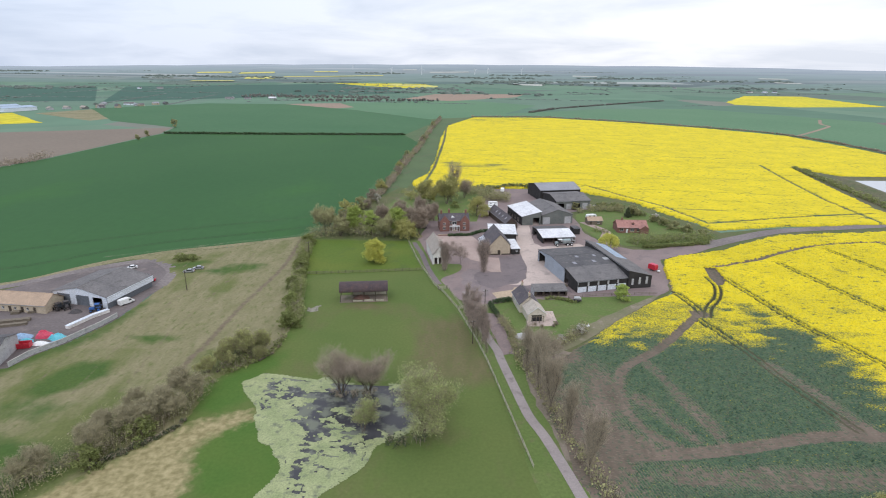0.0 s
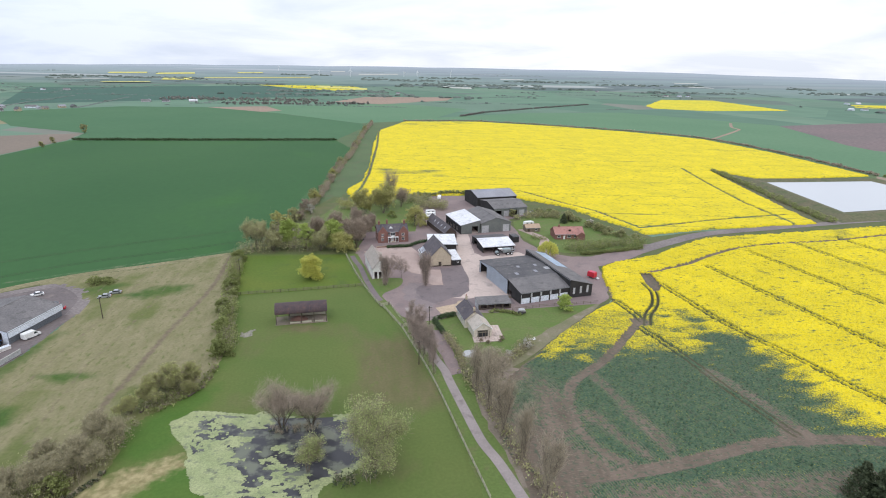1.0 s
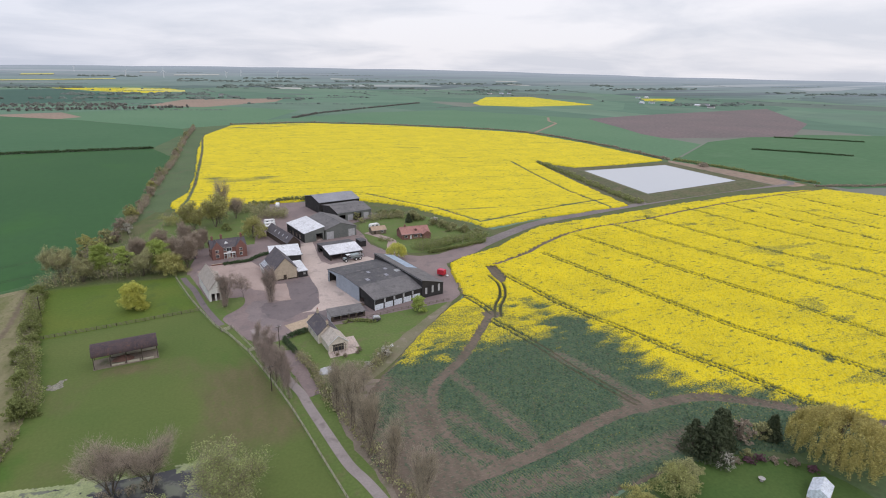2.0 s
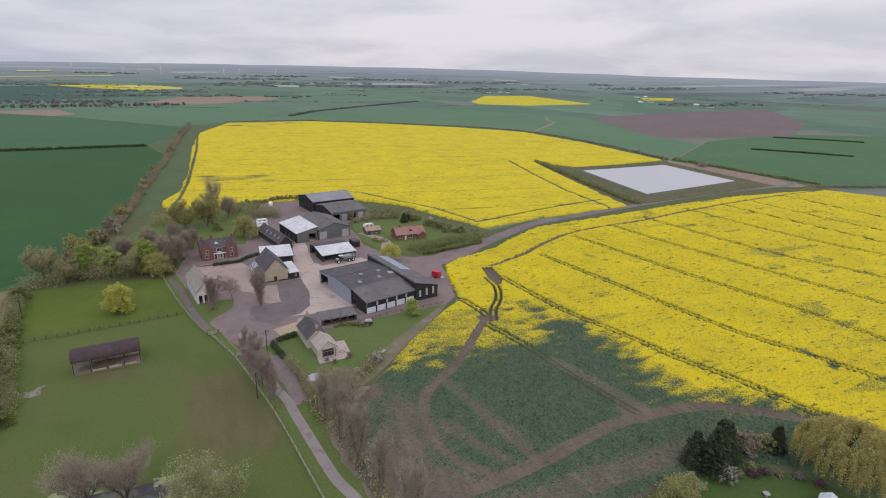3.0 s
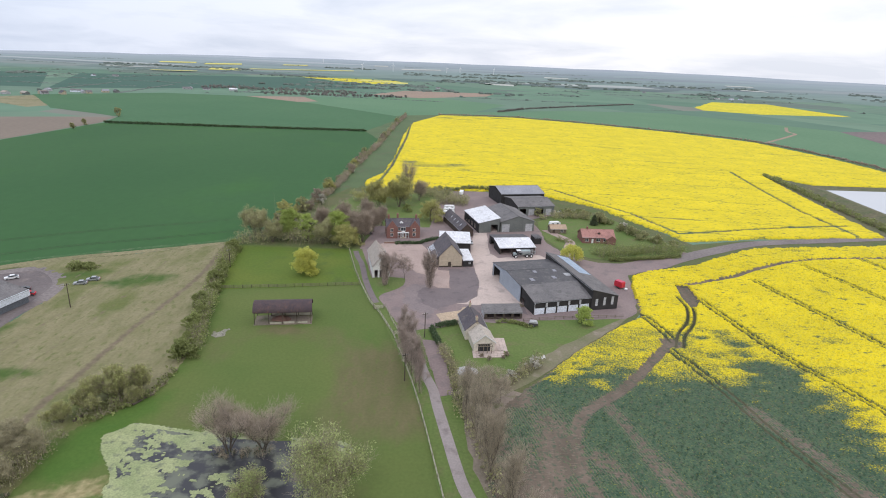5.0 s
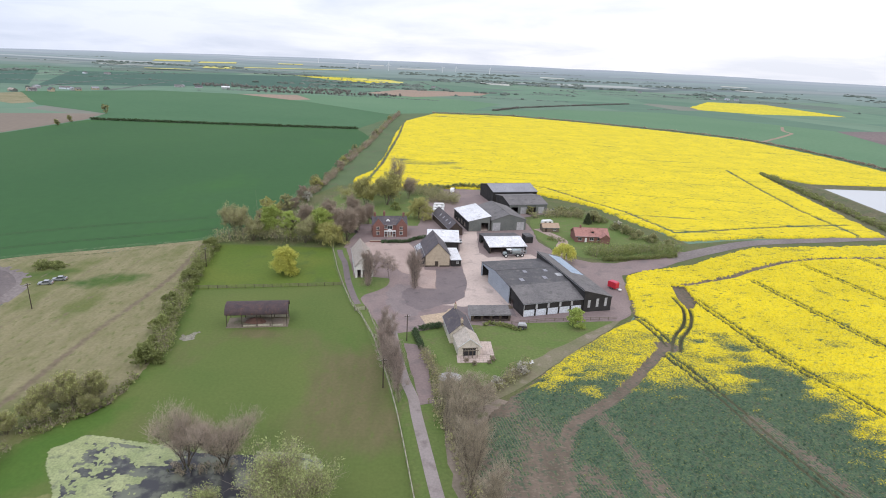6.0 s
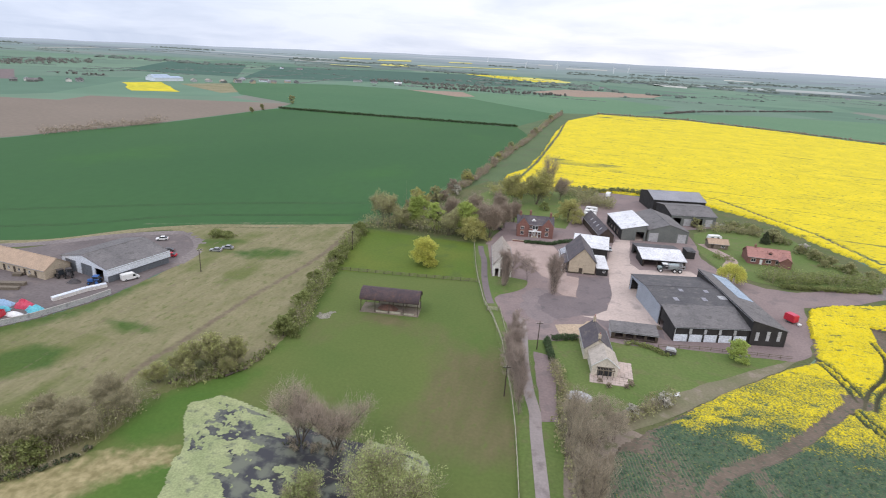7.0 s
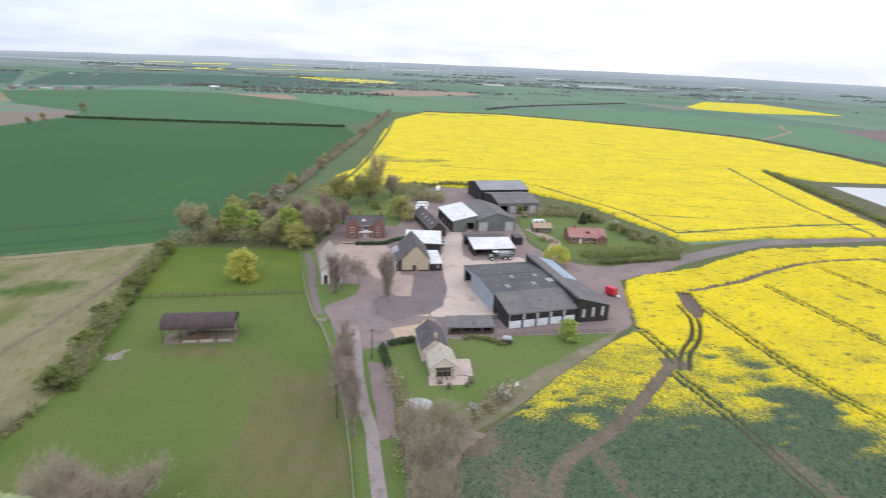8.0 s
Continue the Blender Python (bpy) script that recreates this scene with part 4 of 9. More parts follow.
# the two rape fields beside the farm
FAR_RAPE = [(42, 928), (164, 936), (272, 878), (366, 807), (434, 730), (448, 600), (440, 462), (322, 446), (302, 489), (291, 444), (279, 389), (270, 345), (263, 307),
            (184, 297), (144, 287), (139, 303), (127, 328), (119, 352), (92, 379), (56, 388), (10, 383), (-20, 378), (-26, 404), (-15, 437), (-10, 509), (-8, 643), (-1, 790)]
NEAR_RAPE = [(91.5, 214), (94, 226), (98.5, 238), (107, 244), (119, 248.5), (131.5, 253), (150, 267), (172, 280), (203, 285), (243, 292), (288, 299), (362, 308), (454, 305), (520, 200), (520, 20), (180, 20), (150, 62), (128, 82), (108, 90), (84, 90), (66, 88),
             (30, 92), (26, 124), (34, 148), (44, 158), (50, 165), (60, 176), (78, 193), (87.5, 200)]
BLOOM_EDGE = curved([(30, 166), (44, 163), (52, 160), (60, 162), (68, 165), (76, 164), (84, 161), (91, 159), (100, 160), (106, 168), (108, 182), (112, 183), (117, 170), (119, 156), (120, 145), (122, 134), (123, 122), (127, 112), (138, 102), (150, 86), (168, 60), (200, 30)], 4)


def wheelings(line, gauge):
    """The two wheel marks of a tramline."""
    out = []
    for side in (-gauge / 2, gauge / 2):
        q = []
        for i, p in enumerate(line):
            a, c = Vector(line[max(i - 1, 0)]), Vector(line[min(i + 1, len(line) - 1)])
            s = Vector((-(c - a).y, (c - a).x)).normalized() * side
            q.append((p[0] + s.x, p[1] + s.y))
        out.append(q)
    return out


TRAMS = [[(115.5, 215), (120.5, 177), (127.8, 153.5), (133.2, 132.6), (139.5, 117.6), (144, 101.5), (150, 88), (162, 62)], [(148.4, 237), (157.3, 189), (162.1, 162), (167, 139.3), (173.5, 123.8), (179, 108), (190, 75)],
         [(182.5, 256.5), (191.2, 217), (197.9, 181.6), (205, 151.8), (209.5, 128), (214, 90)], [(217.7, 269), (224.7, 225), (233, 188.5), (239.8, 159), (246, 137), (254, 80)], [(250, 279), (257, 225), (266, 190), (278, 157), (290, 90)],
         [(292.8, 289), (299.8, 235), (307.7, 196), (317, 170), (330, 100)], [(328, 291), (334, 240), (340, 190), (350, 120)], [(360, 296), (361, 250), (367, 206), (375, 130)], [(400, 300), (403, 230), (410, 150)],
         [(88.1, 175.8), (93.6, 154.2), (95.8, 138.4), (98.9, 123.5), (101.5, 115)], [(92, 178), (96, 186), (103, 195), (108, 206), (109, 217)], [(86, 207), (90, 194), (92, 182)]]
HEADLAND = curved([(118, 230), (141, 240), (155, 249), (180, 262), (208, 269), (245, 273.5), (282, 282), (345, 293), (402, 300), (450, 303)], 4)
TRACK_SW = curved([(91, 182), (78, 167), (66, 154), (58, 148), (52, 142), (49, 135), (47, 128), (48, 117), (53, 109), (58, 106)], 4)
TRACK_S = curved([(39, 105), (48, 105), (58, 106), (70, 108), (82, 111), (94, 113), (105, 113), (121, 110.5), (134, 102), (144, 93), (156, 82), (172, 62)], 4)
STREAKS = [curved([(59, 148), (61, 142), (63, 131), (65, 121), (66, 113), (66, 108)], 4), curved([(96, 146), (100, 133), (102, 125), (102, 118), (101, 114)], 4), curved([(52, 128), (56, 118), (60, 110)], 4)]


def rape(name, poly, xs, ys, near, label):
    x, y = np.meshgrid(xs, ys)
    rng = np.random.default_rng(7)
    x = x + rng.uniform(-0.2, 0.2, x.shape) * np.gradient(xs)[None, :]
    y = y + rng.uniform(-0.2, 0.2, y.shape) * np.gradient(ys)[:, None]
    rag = (lumps(x, y, 2.5, 3) - 0.5) * 4.0
    keep = inside(poly, x + rag * 0.4, y + rag * 0.4)
    edge = away(poly, x, y, True)
    n1, n2, n3 = lumps(x, y, 1.6, 1), lumps(x, y, 9, 2), lumps(x, y, 38, 5)
    bare, rut = np.zeros(x.shape), np.zeros(x.shape)
    if near:
        green_side = inside(BLOOM_EDGE + [(200, -50), (-50, -50), (-50, 168)], x, y)
        d = away(BLOOM_EDGE, x, y) * np.where(green_side, -1, 1)
        rows = lumps((x + y * 0.25) * 0.38, y - x * 0.10, 2.0, 14)
        bloom = np.clip(0.46 + np.where(d > 0, d / np.where(x > 104, 12.0, 26.0), d / np.where(x > 104, 24.0, 18.0)) + (n2 - 0.5) * 0.5 + (rows - 0.5) * 0.7, 0, 1)
        for wx, wy, wr, most in ((167, 226, 9, 0.5), (186, 190, 7, 0.45), (237, 179, 11, 0.5), (272, 251, 12, 0.45), (175, 120, 4.0, 0.95), (176, 111, 4.0, 0.95), (186, 160, 7, 0.35), (212, 212, 8, 0.35)):
            bloom = bloom - np.clip(1.3 - np.hypot((x - wx) / wr, (y - wy) / wr), 0, 1) * most * np.clip((lumps(x, y, 3.2, 15) - 0.3) * 2.2, 0, 1)
        bloom = np.clip(bloom, 0, 1)
        thin = np.clip((lumps(x * 0.8, y * 2.2, 13, 11) - 0.66) * 3.5, 0, 0.5)
        bloom = np.clip(bloom - thin * np.clip((lumps(x, y, 45, 12) - 0.35) * 3, 0, 1), 0, 1)
        trod = np.zeros(x.shape)
        for line in TRAMS:
            for w in wheelings(curved(line, 4), 2.1):
                d = away(w, x, y)
                rut = np.maximum(rut, np.clip(1.25 - d / 0.55, 0, 1))
                trod = np.maximum(trod, np.clip(1.4 - d / 0.58, 0, 1))
        bloom = np.minimum(bloom, np.where((x < 97) & (y < 188), 0.40, np.where((x < 124) & (y < 188), 0.54, 0.70)) + 0.20 * lumps((x + y * 0.25) * 0.6, y - x * 0.10, 3.0, 16)) * (1 - 0.92 * trod)
        bare = np.maximum(bare, np.clip(1.3 - away(HEADLAND, x, y) / 1.5, 0, 0.9))
        sw = away(TRACK_SW, x, y)
        bare = np.maximum(bare, np.where(y > 140, np.clip(1.6 - sw / 1.35, 0, 1), np.clip(0.95 - sw / 3.0 + (n2 - 0.5) * 0.4, 0, 0.7)))
        for w in wheelings(TRACK_S, 2.0):
            bare = np.maximum(bare, np.clip(1.5 - away(w, x, y) / 0.9, 0, 1))
        bare = np.maximum(bare, np.clip(0.72 - away(TRACK_S, x, y) / 3.2 + (n2 - 0.5) * 0.5, 0, 0.6))
        for s in STREAKS:
            bare = np.maximum(bare, np.clip(0.85 - away(s, x, y) / 3.6 + (n2 - 0.5) * 0.6, 0, 0.52))
        # worn gateway, turning places and the trodden south-west corner
        bare = np.maximum(bare, np.where(inside([(109, 214), (112.5, 229), (117.5, 228), (115, 213), (110.5, 207)], x, y), 1, 0))
        bare = np.maximum(bare, np.clip(1.8 - np.hypot(x - 90.5, y - 181) / 2.5, 0, 1))
        bare = np.maximum(bare, np.clip(1.5 - np.hypot(x - 101.5, (y - 115.5) / 1.2) / 4.0, 0, 1))
        corner = np.hypot((x - 34) / 1.0, (y - 112) / 2.0)
        bare = np.maximum(bare, np.clip(1.25 - corner / 18 + (n2 - 0.5) * 0.8, 0, 0.9))
        bare = np.maximum(bare, np.clip(1.1 - np.hypot(x - 36, y - 150) / 8 + (n2 - 0.5) * 0.7, 0, 0.95))
        bare = np.maximum(bare, np.clip(0.75 - np.abs(y - 98) / 7 + (n2 - 0.5) * 0.6, 0, 0.55) * (x < 110))
        bare = np.maximum(bare, np.clip(0.9 - edge / 2.5, 0, 0.8) * (x < 95) * (y < 215))
    else:
        weak = soft([(-4, 505), (46, 488), (60, 450), (20, 442), (-6, 470)], x, y, 20) + soft([(30, 930), (150, 925), (150, 905), (80, 850), (30, 870)], x, y, 30)
        bloom = np.clip(1.05 - 0.75 * np.clip(weak, 0, 1) * np.clip((lumps(x * 0.35, y, 9, 9) - 0.35) * 2.2, 0, 1) - 0.35 * np.clip((lumps(x * 0.3, y * 1.5, 16, 10) - 0.72) * 4, 0, 1), 0, 1)
        u = (y + 0.14 * x - 514.5) / 27.0
        line = np.abs((u + 0.5) % 1.0 - 0.5) * 27.0
        bare = np.zeros(x.shape)
        bloom = bloom - np.clip(0.8 - line / 1.8, 0, 0.6) * np.clip((lumps(x * 0.4, y, 26, 4) - 0.25) * 2, 0, 1)
        for edge_line in ([(20, 905), (5.7, 871), (-0.5, 760), (-2.2, 644), (-6.2, 539), (-9.5, 463), (-14, 410), (-18, 391)], [(278, 497), (262, 425), (250, 361), (247, 323), (246, 308)],
                          [(92, 404), (103, 396), (121, 362), (136, 337), (145.6, 301)], [(257, 328), (220, 321), (168, 307), (146, 300)]):
            near_line = away(edge_line, x, y)
            bloom = bloom - np.clip(1.3 - near_line / 1.4, 0, 0.9)
            bare = np.maximum(bare, np.clip(1.2 - near_line / 0.9, 0, 0.8) * np.clip((lumps(x, y, 14, 6) - 0.3) * 3, 0, 1))
        bloom = np.clip(bloom, 0, 1)
    high = np.where(bloom > 0.5, 1.15 + 0.35 * (n1 - 0.5) + 0.3 * (n3 - 0.5), 0.32 + 0.35 * n1 + 0.75 * np.clip(bloom, 0, 0.5))
    high = high if near else np.maximum(high, 0.95)
    high = high + rng.normal(0, 0.15 if near else 0.06, x.shape)
    z = high * (1 - np.clip(np.maximum(bare, rut * 0.85) * 1.15, 0, 1)) + 0.06
    ny, nx = x.shape
    idx = np.arange(ny * nx).reshape(ny, nx)
    f = np.stack([idx[:-1, :-1], idx[:-1, 1:], idx[1:, 1:], idx[1:, :-1]], -1).reshape(-1, 4)
    ok = keep.ravel()[f].all(1)
    f = f[ok]
    used = np.unique(f)
    # the outer row of plants comes down to the ground
    rim = np.bincount(f.ravel(), minlength=ny * nx).reshape(ny, nx) < 4
    z = np.where(rim, 0.01, z)
    bloom = np.where(rim, np.minimum(bloom, 0.45), bloom)
    remap = np.full(ny * nx, -1)
    remap[used] = np.arange(len(used))
    co = np.stack([x.ravel(), y.ravel(), z.ravel()], -1)[used]
    me = bpy.data.meshes.new(name)
    me.from_pydata(co.tolist(), [], remap[f].tolist())
    for key, data in (("bloom", bloom), ("bare", bare), ("rut", rut)):
        at = me.attributes.new(key, "FLOAT", "POINT")
        at.data.foreach_set("value", data.ravel()[used].astype(np.float32))
    me.materials.append(M["crop"])
    me.update()
    return tagged(new(name, me), label, "crop", kind="stuff")


rape("near_rape_crop", NEAR_RAPE, np.concatenate([np.arange(22, 215, 0.55), np.arange(215, 330, 0.9), np.arange(330, 525, 1.6)]), np.concatenate([np.arange(18, 70, 1.2), np.arange(70, 262, 0.55), np.arange(262, 318, 1.1)]), True,
     "yellow flowering rape with tramlines and a thin green corner of bare soil")
rape("far_rape_crop", FAR_RAPE, np.concatenate([np.arange(-32, 30, 1.0), np.arange(30, 300, 1.5), np.arange(300, 456, 2.0)]), np.concatenate([np.arange(276, 520, 1.2), np.arange(520, 942, 2.4)]), False, "broad field of bright yellow flowering rape behind the farm")

# farm roads and yards
YARD = [(4, 193), (-2, 209), (-6, 219), (-9, 240), (-13, 264), (-10, 284), (-10, 300), (18, 300), (20, 315), (19, 345), (36, 388), (58, 386), (64, 350), (92, 345), (90, 334), (73, 322), (74, 300), (73, 280), (79, 262), (90, 254),
        (100, 254), (136, 273), (143, 268), (118, 250), (98, 240), (93, 218), (88, 203), (82, 198), (50, 195), (48, 192), (34, 193), (27, 193), (20, 188), (12, 186)]
sheet("farm_yard", wobble(YARD, 0.4, 3), 0.09, M["gravel"], "grey-pink worn gravel farm yard", "yard")
part_road = curved([(128, 262), (150, 275), (180, 290), (222, 299), (256, 306), (312, 316), (380, 325), (440, 328), (458, 334), (464, 350)], 6)
tagged(part("farm_road", ribbon(part_road, (7.5, 5.0), 0.10), M["road"], None, "stony grey farm track between the rape fields"), category="road", kind="structure")
LANE = curved([(8.6, 199), (10.5, 188), (12.3, 174), (13.8, 166), (15.0, 160), (16.9, 153), (17.8, 146), (19.8, 133), (21.2, 124), (22.4, 118), (25.0, 110), (29, 92), (33, 70), (38, 30), (46, -10), (58, -60)], 5)
tagged(part("lane", ribbon(LANE, 2.6, 0.12), M["tarmac"], None, "narrow pale worn tarmac lane between grass verges"), category="road", kind="structure")
sheet("lane_verge", wobble([(8.5, 168), (11.5, 180), (9.5, 192), (20, 188), (23, 170), (22, 150), (27, 125), (29, 105), (38, 70), (46, 52), (62, 30), (90, -60), (44, -60), (24, 40), (21, 90), (16.6, 124), (13.4, 145)], 0.4, 3), 0.05, M["lawn"], "tussocky grass verge beside the lane", "verge")
sheet("side_drive", wobble([(14.2, 180), (19, 179), (20.6, 168), (21.6, 156), (22, 151), (18.6, 150), (17.2, 160), (15.6, 170)], 0.2, 2), 0.11, M["gravel"], "short gravel drive beside the lane", "drive")
sheet("garden_track", wobble([(28, 146), (36, 152), (44.5, 159), (51, 165.5), (61, 176), (78.5, 193), (90, 206), (84, 201), (72, 191), (57, 179), (47.5, 170), (39.5, 163), (33, 157), (26, 153)], 0.3, 3), 0.08, M["trackgrass"], "worn grass track along the garden edge", "track")
sheet("bare_corner", wobble([(24, 150), (36, 154), (46, 150), (44, 130), (40, 112), (50, 98), (66, 92), (68, 84), (60, 60), (42, 50), (36, 70), (31, 90), (27, 112), (24, 130)], 0.6, 3), 0.055, M["dirt"], "bare trodden ground under the leafless trees", "ground")
CONCRETE = [(26, 207), (29.6, 208), (34, 214), (36, 228), (35.5, 241), (35, 258), (37, 275), (40, 292.5), (46, 293.5), (45, 281), (44, 262), (47, 256), (66, 262), (68, 258), (64, 240), (61, 236), (44, 239), (46, 229), (48.5, 212), (49, 206), (40, 208), (33, 206)]
sheet("concrete_yard", wobble(CONCRETE, 0.3, 3), 0.12, M["concrete"], "pale worn concrete between the barns", "yard")
sheet("parking_concrete", wobble([(17, 224), (20, 221), (24.3, 221), (25, 239), (20.6, 239.5), (19.5, 256), (14, 272), (-3, 272.5), (-9, 266), (-6, 256), (3, 254), (8, 244), (12, 236), (17, 233)], 0.3, 3), 0.11, M["pinkgravel"], "pale pinkish gravel before the farmhouse", "yard")
sheet("yard_tarmac", wobble([(24.6, 240.5), (35.2, 243.4), (35.7, 228), (33.8, 214.4), (29.4, 208.4), (25.8, 207.2), (19.4, 202), (14.5, 206), (12, 217), (15.5, 221), (17.2, 219.8), (24.8, 220.2)], 0.55, 1.2), 0.104, M["darktarmac"], "dark worn tarmac before the stone barn", "yard")
sheet("tarmac_edge", wobble([(12, 217), (14.5, 206), (19.4, 202), (17, 198), (12, 200), (7.5, 208), (8, 219), (11, 224), (16, 223), (15.5, 221)], 0.9, 1.2), 0.1, M["worntarmac"], "gritty worn edge of the yard tarmac", "yard")
sheet("yard_tarmac", wobble([(30.8, 206.6), (34, 206.2), (49.2, 205.8), (49.6, 199.2), (47.6, 200.8), (34, 200.6), (31.6, 203.4)], 0.2, 2), 0.104, M["darktarmac"], "dark tarmac behind the low store", "yard")
sheet("sandy_forecourt", wobble([(18.7, 198), (27, 201.5), (28, 204), (31, 204.5), (30.2, 199), (28.7, 196), (22, 191), (20.5, 192)], 0.15, 2), 0.13, M["sand"], "sandy gravel forecourt", "yard")
sheet("green_island", wobble(curved([(-5, 228), (-1, 230.5), (4, 230), (7.6, 229), (7.2, 222.5), (4, 217.5), (0, 213.5), (-2.2, 208), (-4.6, 217)], 4, True), 0.15, 1), 0.12, M["lawn"], "small island of rough grass in the yard", "grass")
sheet("yard_verge", wobble([(-18, 262), (-12, 263), (-8.4, 246), (-4.8, 228), (-1.5, 212), (2.6, 200), (8, 186), (11.6, 178), (8.4, 168), (0.3, 197.5), (-4, 206), (-8.8, 222), (-12.6, 236)], 0.2, 2), 0.10, M["lawn"], "grass verge along the paddock fence", "verge")
tagged(part("side_path", ribbon(curved([(-14.4, 260), (-12.6, 252), (-10.2, 244), (-6.9, 226), (-3.4, 212), (-1.4, 206)], 5), 2.2, 0.13), M["darktarmac"], None, "narrow dark tarmac path along the verge"), category="path", kind="structure")
sheet("cottage_lawn", wobble([(19.5, 188), (25.5, 192), (34, 194), (47, 195), (56, 196), (83, 198), (76, 193), (60, 177), (48, 166), (38, 156), (28, 150), (22, 153), (21, 168), (18.8, 178)], 0.3, 3), 0.07, M["lawn"], "mown lawn round the cottage", "lawn")
sheet("bungalow_garden", wobble([(78, 270), (74, 285), (74, 300), (76, 318), (90, 330), (118, 336), (122, 318), (132, 292), (137, 280), (132, 266), (100, 257), (88, 260)], 0.4, 3), 0.11, M["lawn"], "green garden round the red-roofed bungalow", "lawn")
sheet("farmhouse_garden", wobble([(-10, 300), (17, 290), (20, 300), (22, 318), (20, 345), (32, 380), (0, 380), (-24, 372), (-40, 320), (-14, 276)], 0.5, 4), 0.08, M["lawn"], "grassy garden with trees behind the farmhouse", "lawn")
tagged(part("bungalow_path", ribbon(curved([(79, 262), (82, 274), (85, 284), (80, 296), (77, 302)], 5), 4.5, 0.13), M["pinkgravel"], None, "pale gravel garden drive"), category="path", kind="structure")
sheet("works_yard", wobble([(-190, 120), (-122, 138), (-119.8, 145), (-115, 152.8), (-110.4, 165), (-109, 172), (-107.5, 199), (-109, 212), (-122, 228), (-132, 229), (-146, 219), (-161, 199), (-176, 177), (-240, 150)], 0.5, 4), 0.08, M["yardleft"], "grey gravel works yard with stacked materials", "yard")
sheet("works_verge", wobble([(-330, 90), (-190, 186), (-164, 204), (-146, 224), (-126, 240), (-103, 252), (-100, 240), (-130, 222), (-160, 190), (-240, 140), (-262, 100)], 0.4, 5), 0.03, M["verge"], "rough grass between the wheat and the works yard", "grass")
tagged(part("works_road", ribbon(curved([(-109, 200), (-112, 216), (-124, 228), (-134, 226), (-150, 214), (-168, 196), (-200, 178), (-260, 140)], 5), 4.5, 0.10), M["road"], None, "gravel track curving round the works yard"), category="road", kind="structure")
tagged(part("field_margin", ribbon(wobble(curved([(-260, 130), (-190, 186), (-164, 202), (-146, 224), (-126, 239.5), (-103, 250), (-66, 268)], 6), 0.4, 4, False), (7, 3.5), 0.075), M["rough"], None, "dry grass margin along the wheat"), category="verge", kind="structure")
tagged(part("field_margin", ribbon(wobble(curved([(-31, 386), (-26, 440), (-19, 509), (-16, 643), (-9, 790), (0, 860), (20, 915)], 6), 0.6, 6, False), 9, 0.075), M["margin"], None, "grass margin with a ditch along the rape"), category="verge", kind="structure")
tagged(part("field_path", ribbon(curved([(449, 733), (505, 790), (560, 848), (579, 872), (588, 905), (633, 979)], 5), 5, 0.09), M["pink"], None, "pale field path"), category="path", kind="structure")

# the farm pond: water with floating weed
POND = curved([(-52, 129), (-52, 133.5), (-47, 136.2), (-40, 135), (-31, 133.2), (-19, 132), (-8, 132), (-2, 130.5), (-1.5, 124), (-8, 112), (-15, 107), (-17, 100), (-24, 92), (-30, 86), (-37, 88), (-33.6, 98), (-37.5, 105.5), (-43.5, 113), (-46, 121)], 5, True)
sheet("pond_water", wobble(POND, 0.5, 1.2), 0.07, M["pondwater"], "dark still pond water", "pond")


def weed():
    """Floating weed: a mat over the pond, broken by leads of open water."""
    xs, ys = np.arange(-56, 1, 0.30), np.arange(84, 139, 0.30)
    x, y = np.meshgrid(xs, ys)
    open_water = np.clip(1.40 - np.hypot((x + 20) / 14, (y - 120) / 13), 0, 1) + 0.95 * np.clip(1.25 - np.hypot((x + 39) / 7, (y - 127) / 4.5), 0, 1) - 0.5 * np.clip(1.0 - away(POND, x, y, True) / 2.5, 0, 1) * (np.hypot(x + 22, y - 130) > 8)
    open_water = open_water + 0.8 * np.clip(1.3 - np.hypot((x + 22) / 8, (y - 128) / 5), 0, 1)
    n = 0.36 * lumps(x, y, 5.0, 21) + 0.28 * lumps(x + y * 0.4, y * 1.6, 2.2, 22) + 0.22 * lumps(x + y * 0.3, y * 1.5, 1.0, 23) + 0.14 * lumps(x, y, 0.5, 24)
    px, py = x + (lumps(x, y, 4.5, 27) - 0.5) * 5.0, y + (lumps(x, y, 4.5, 28) - 0.5) * 5.0
    keep = (inside(POND, px, py) | (away(POND, x, y, True) < 0.6)) & (n > 0.37 + 0.26 * open_water)
    idx = np.arange(x.size).reshape(x.shape)
    f = np.stack([idx[:-1, :-1], idx[:-1, 1:], idx[1:, 1:], idx[1:, :-1]], -1).reshape(-1, 4)
    f = f[keep[:-1, :-1].ravel()]
    used = np.unique(f)
    remap = np.full(x.size, -1)
    remap[used] = np.arange(len(used))
    rng = np.random.default_rng(3)
    co = np.stack([x.ravel() + rng.uniform(-.12, .12, x.size), y.ravel() + rng.uniform(-.12, .12, x.size), np.full(x.size, 0.10)], -1)[used]
    me = bpy.data.meshes.new("duckweed")
    me.from_pydata(co.tolist(), [], remap[f].tolist())
    me.materials.append(M["duckweed"])
    tagged(new("duckweed", me), "pale green floating weed covering much of the pond", "weed", kind="stuff")


weed()


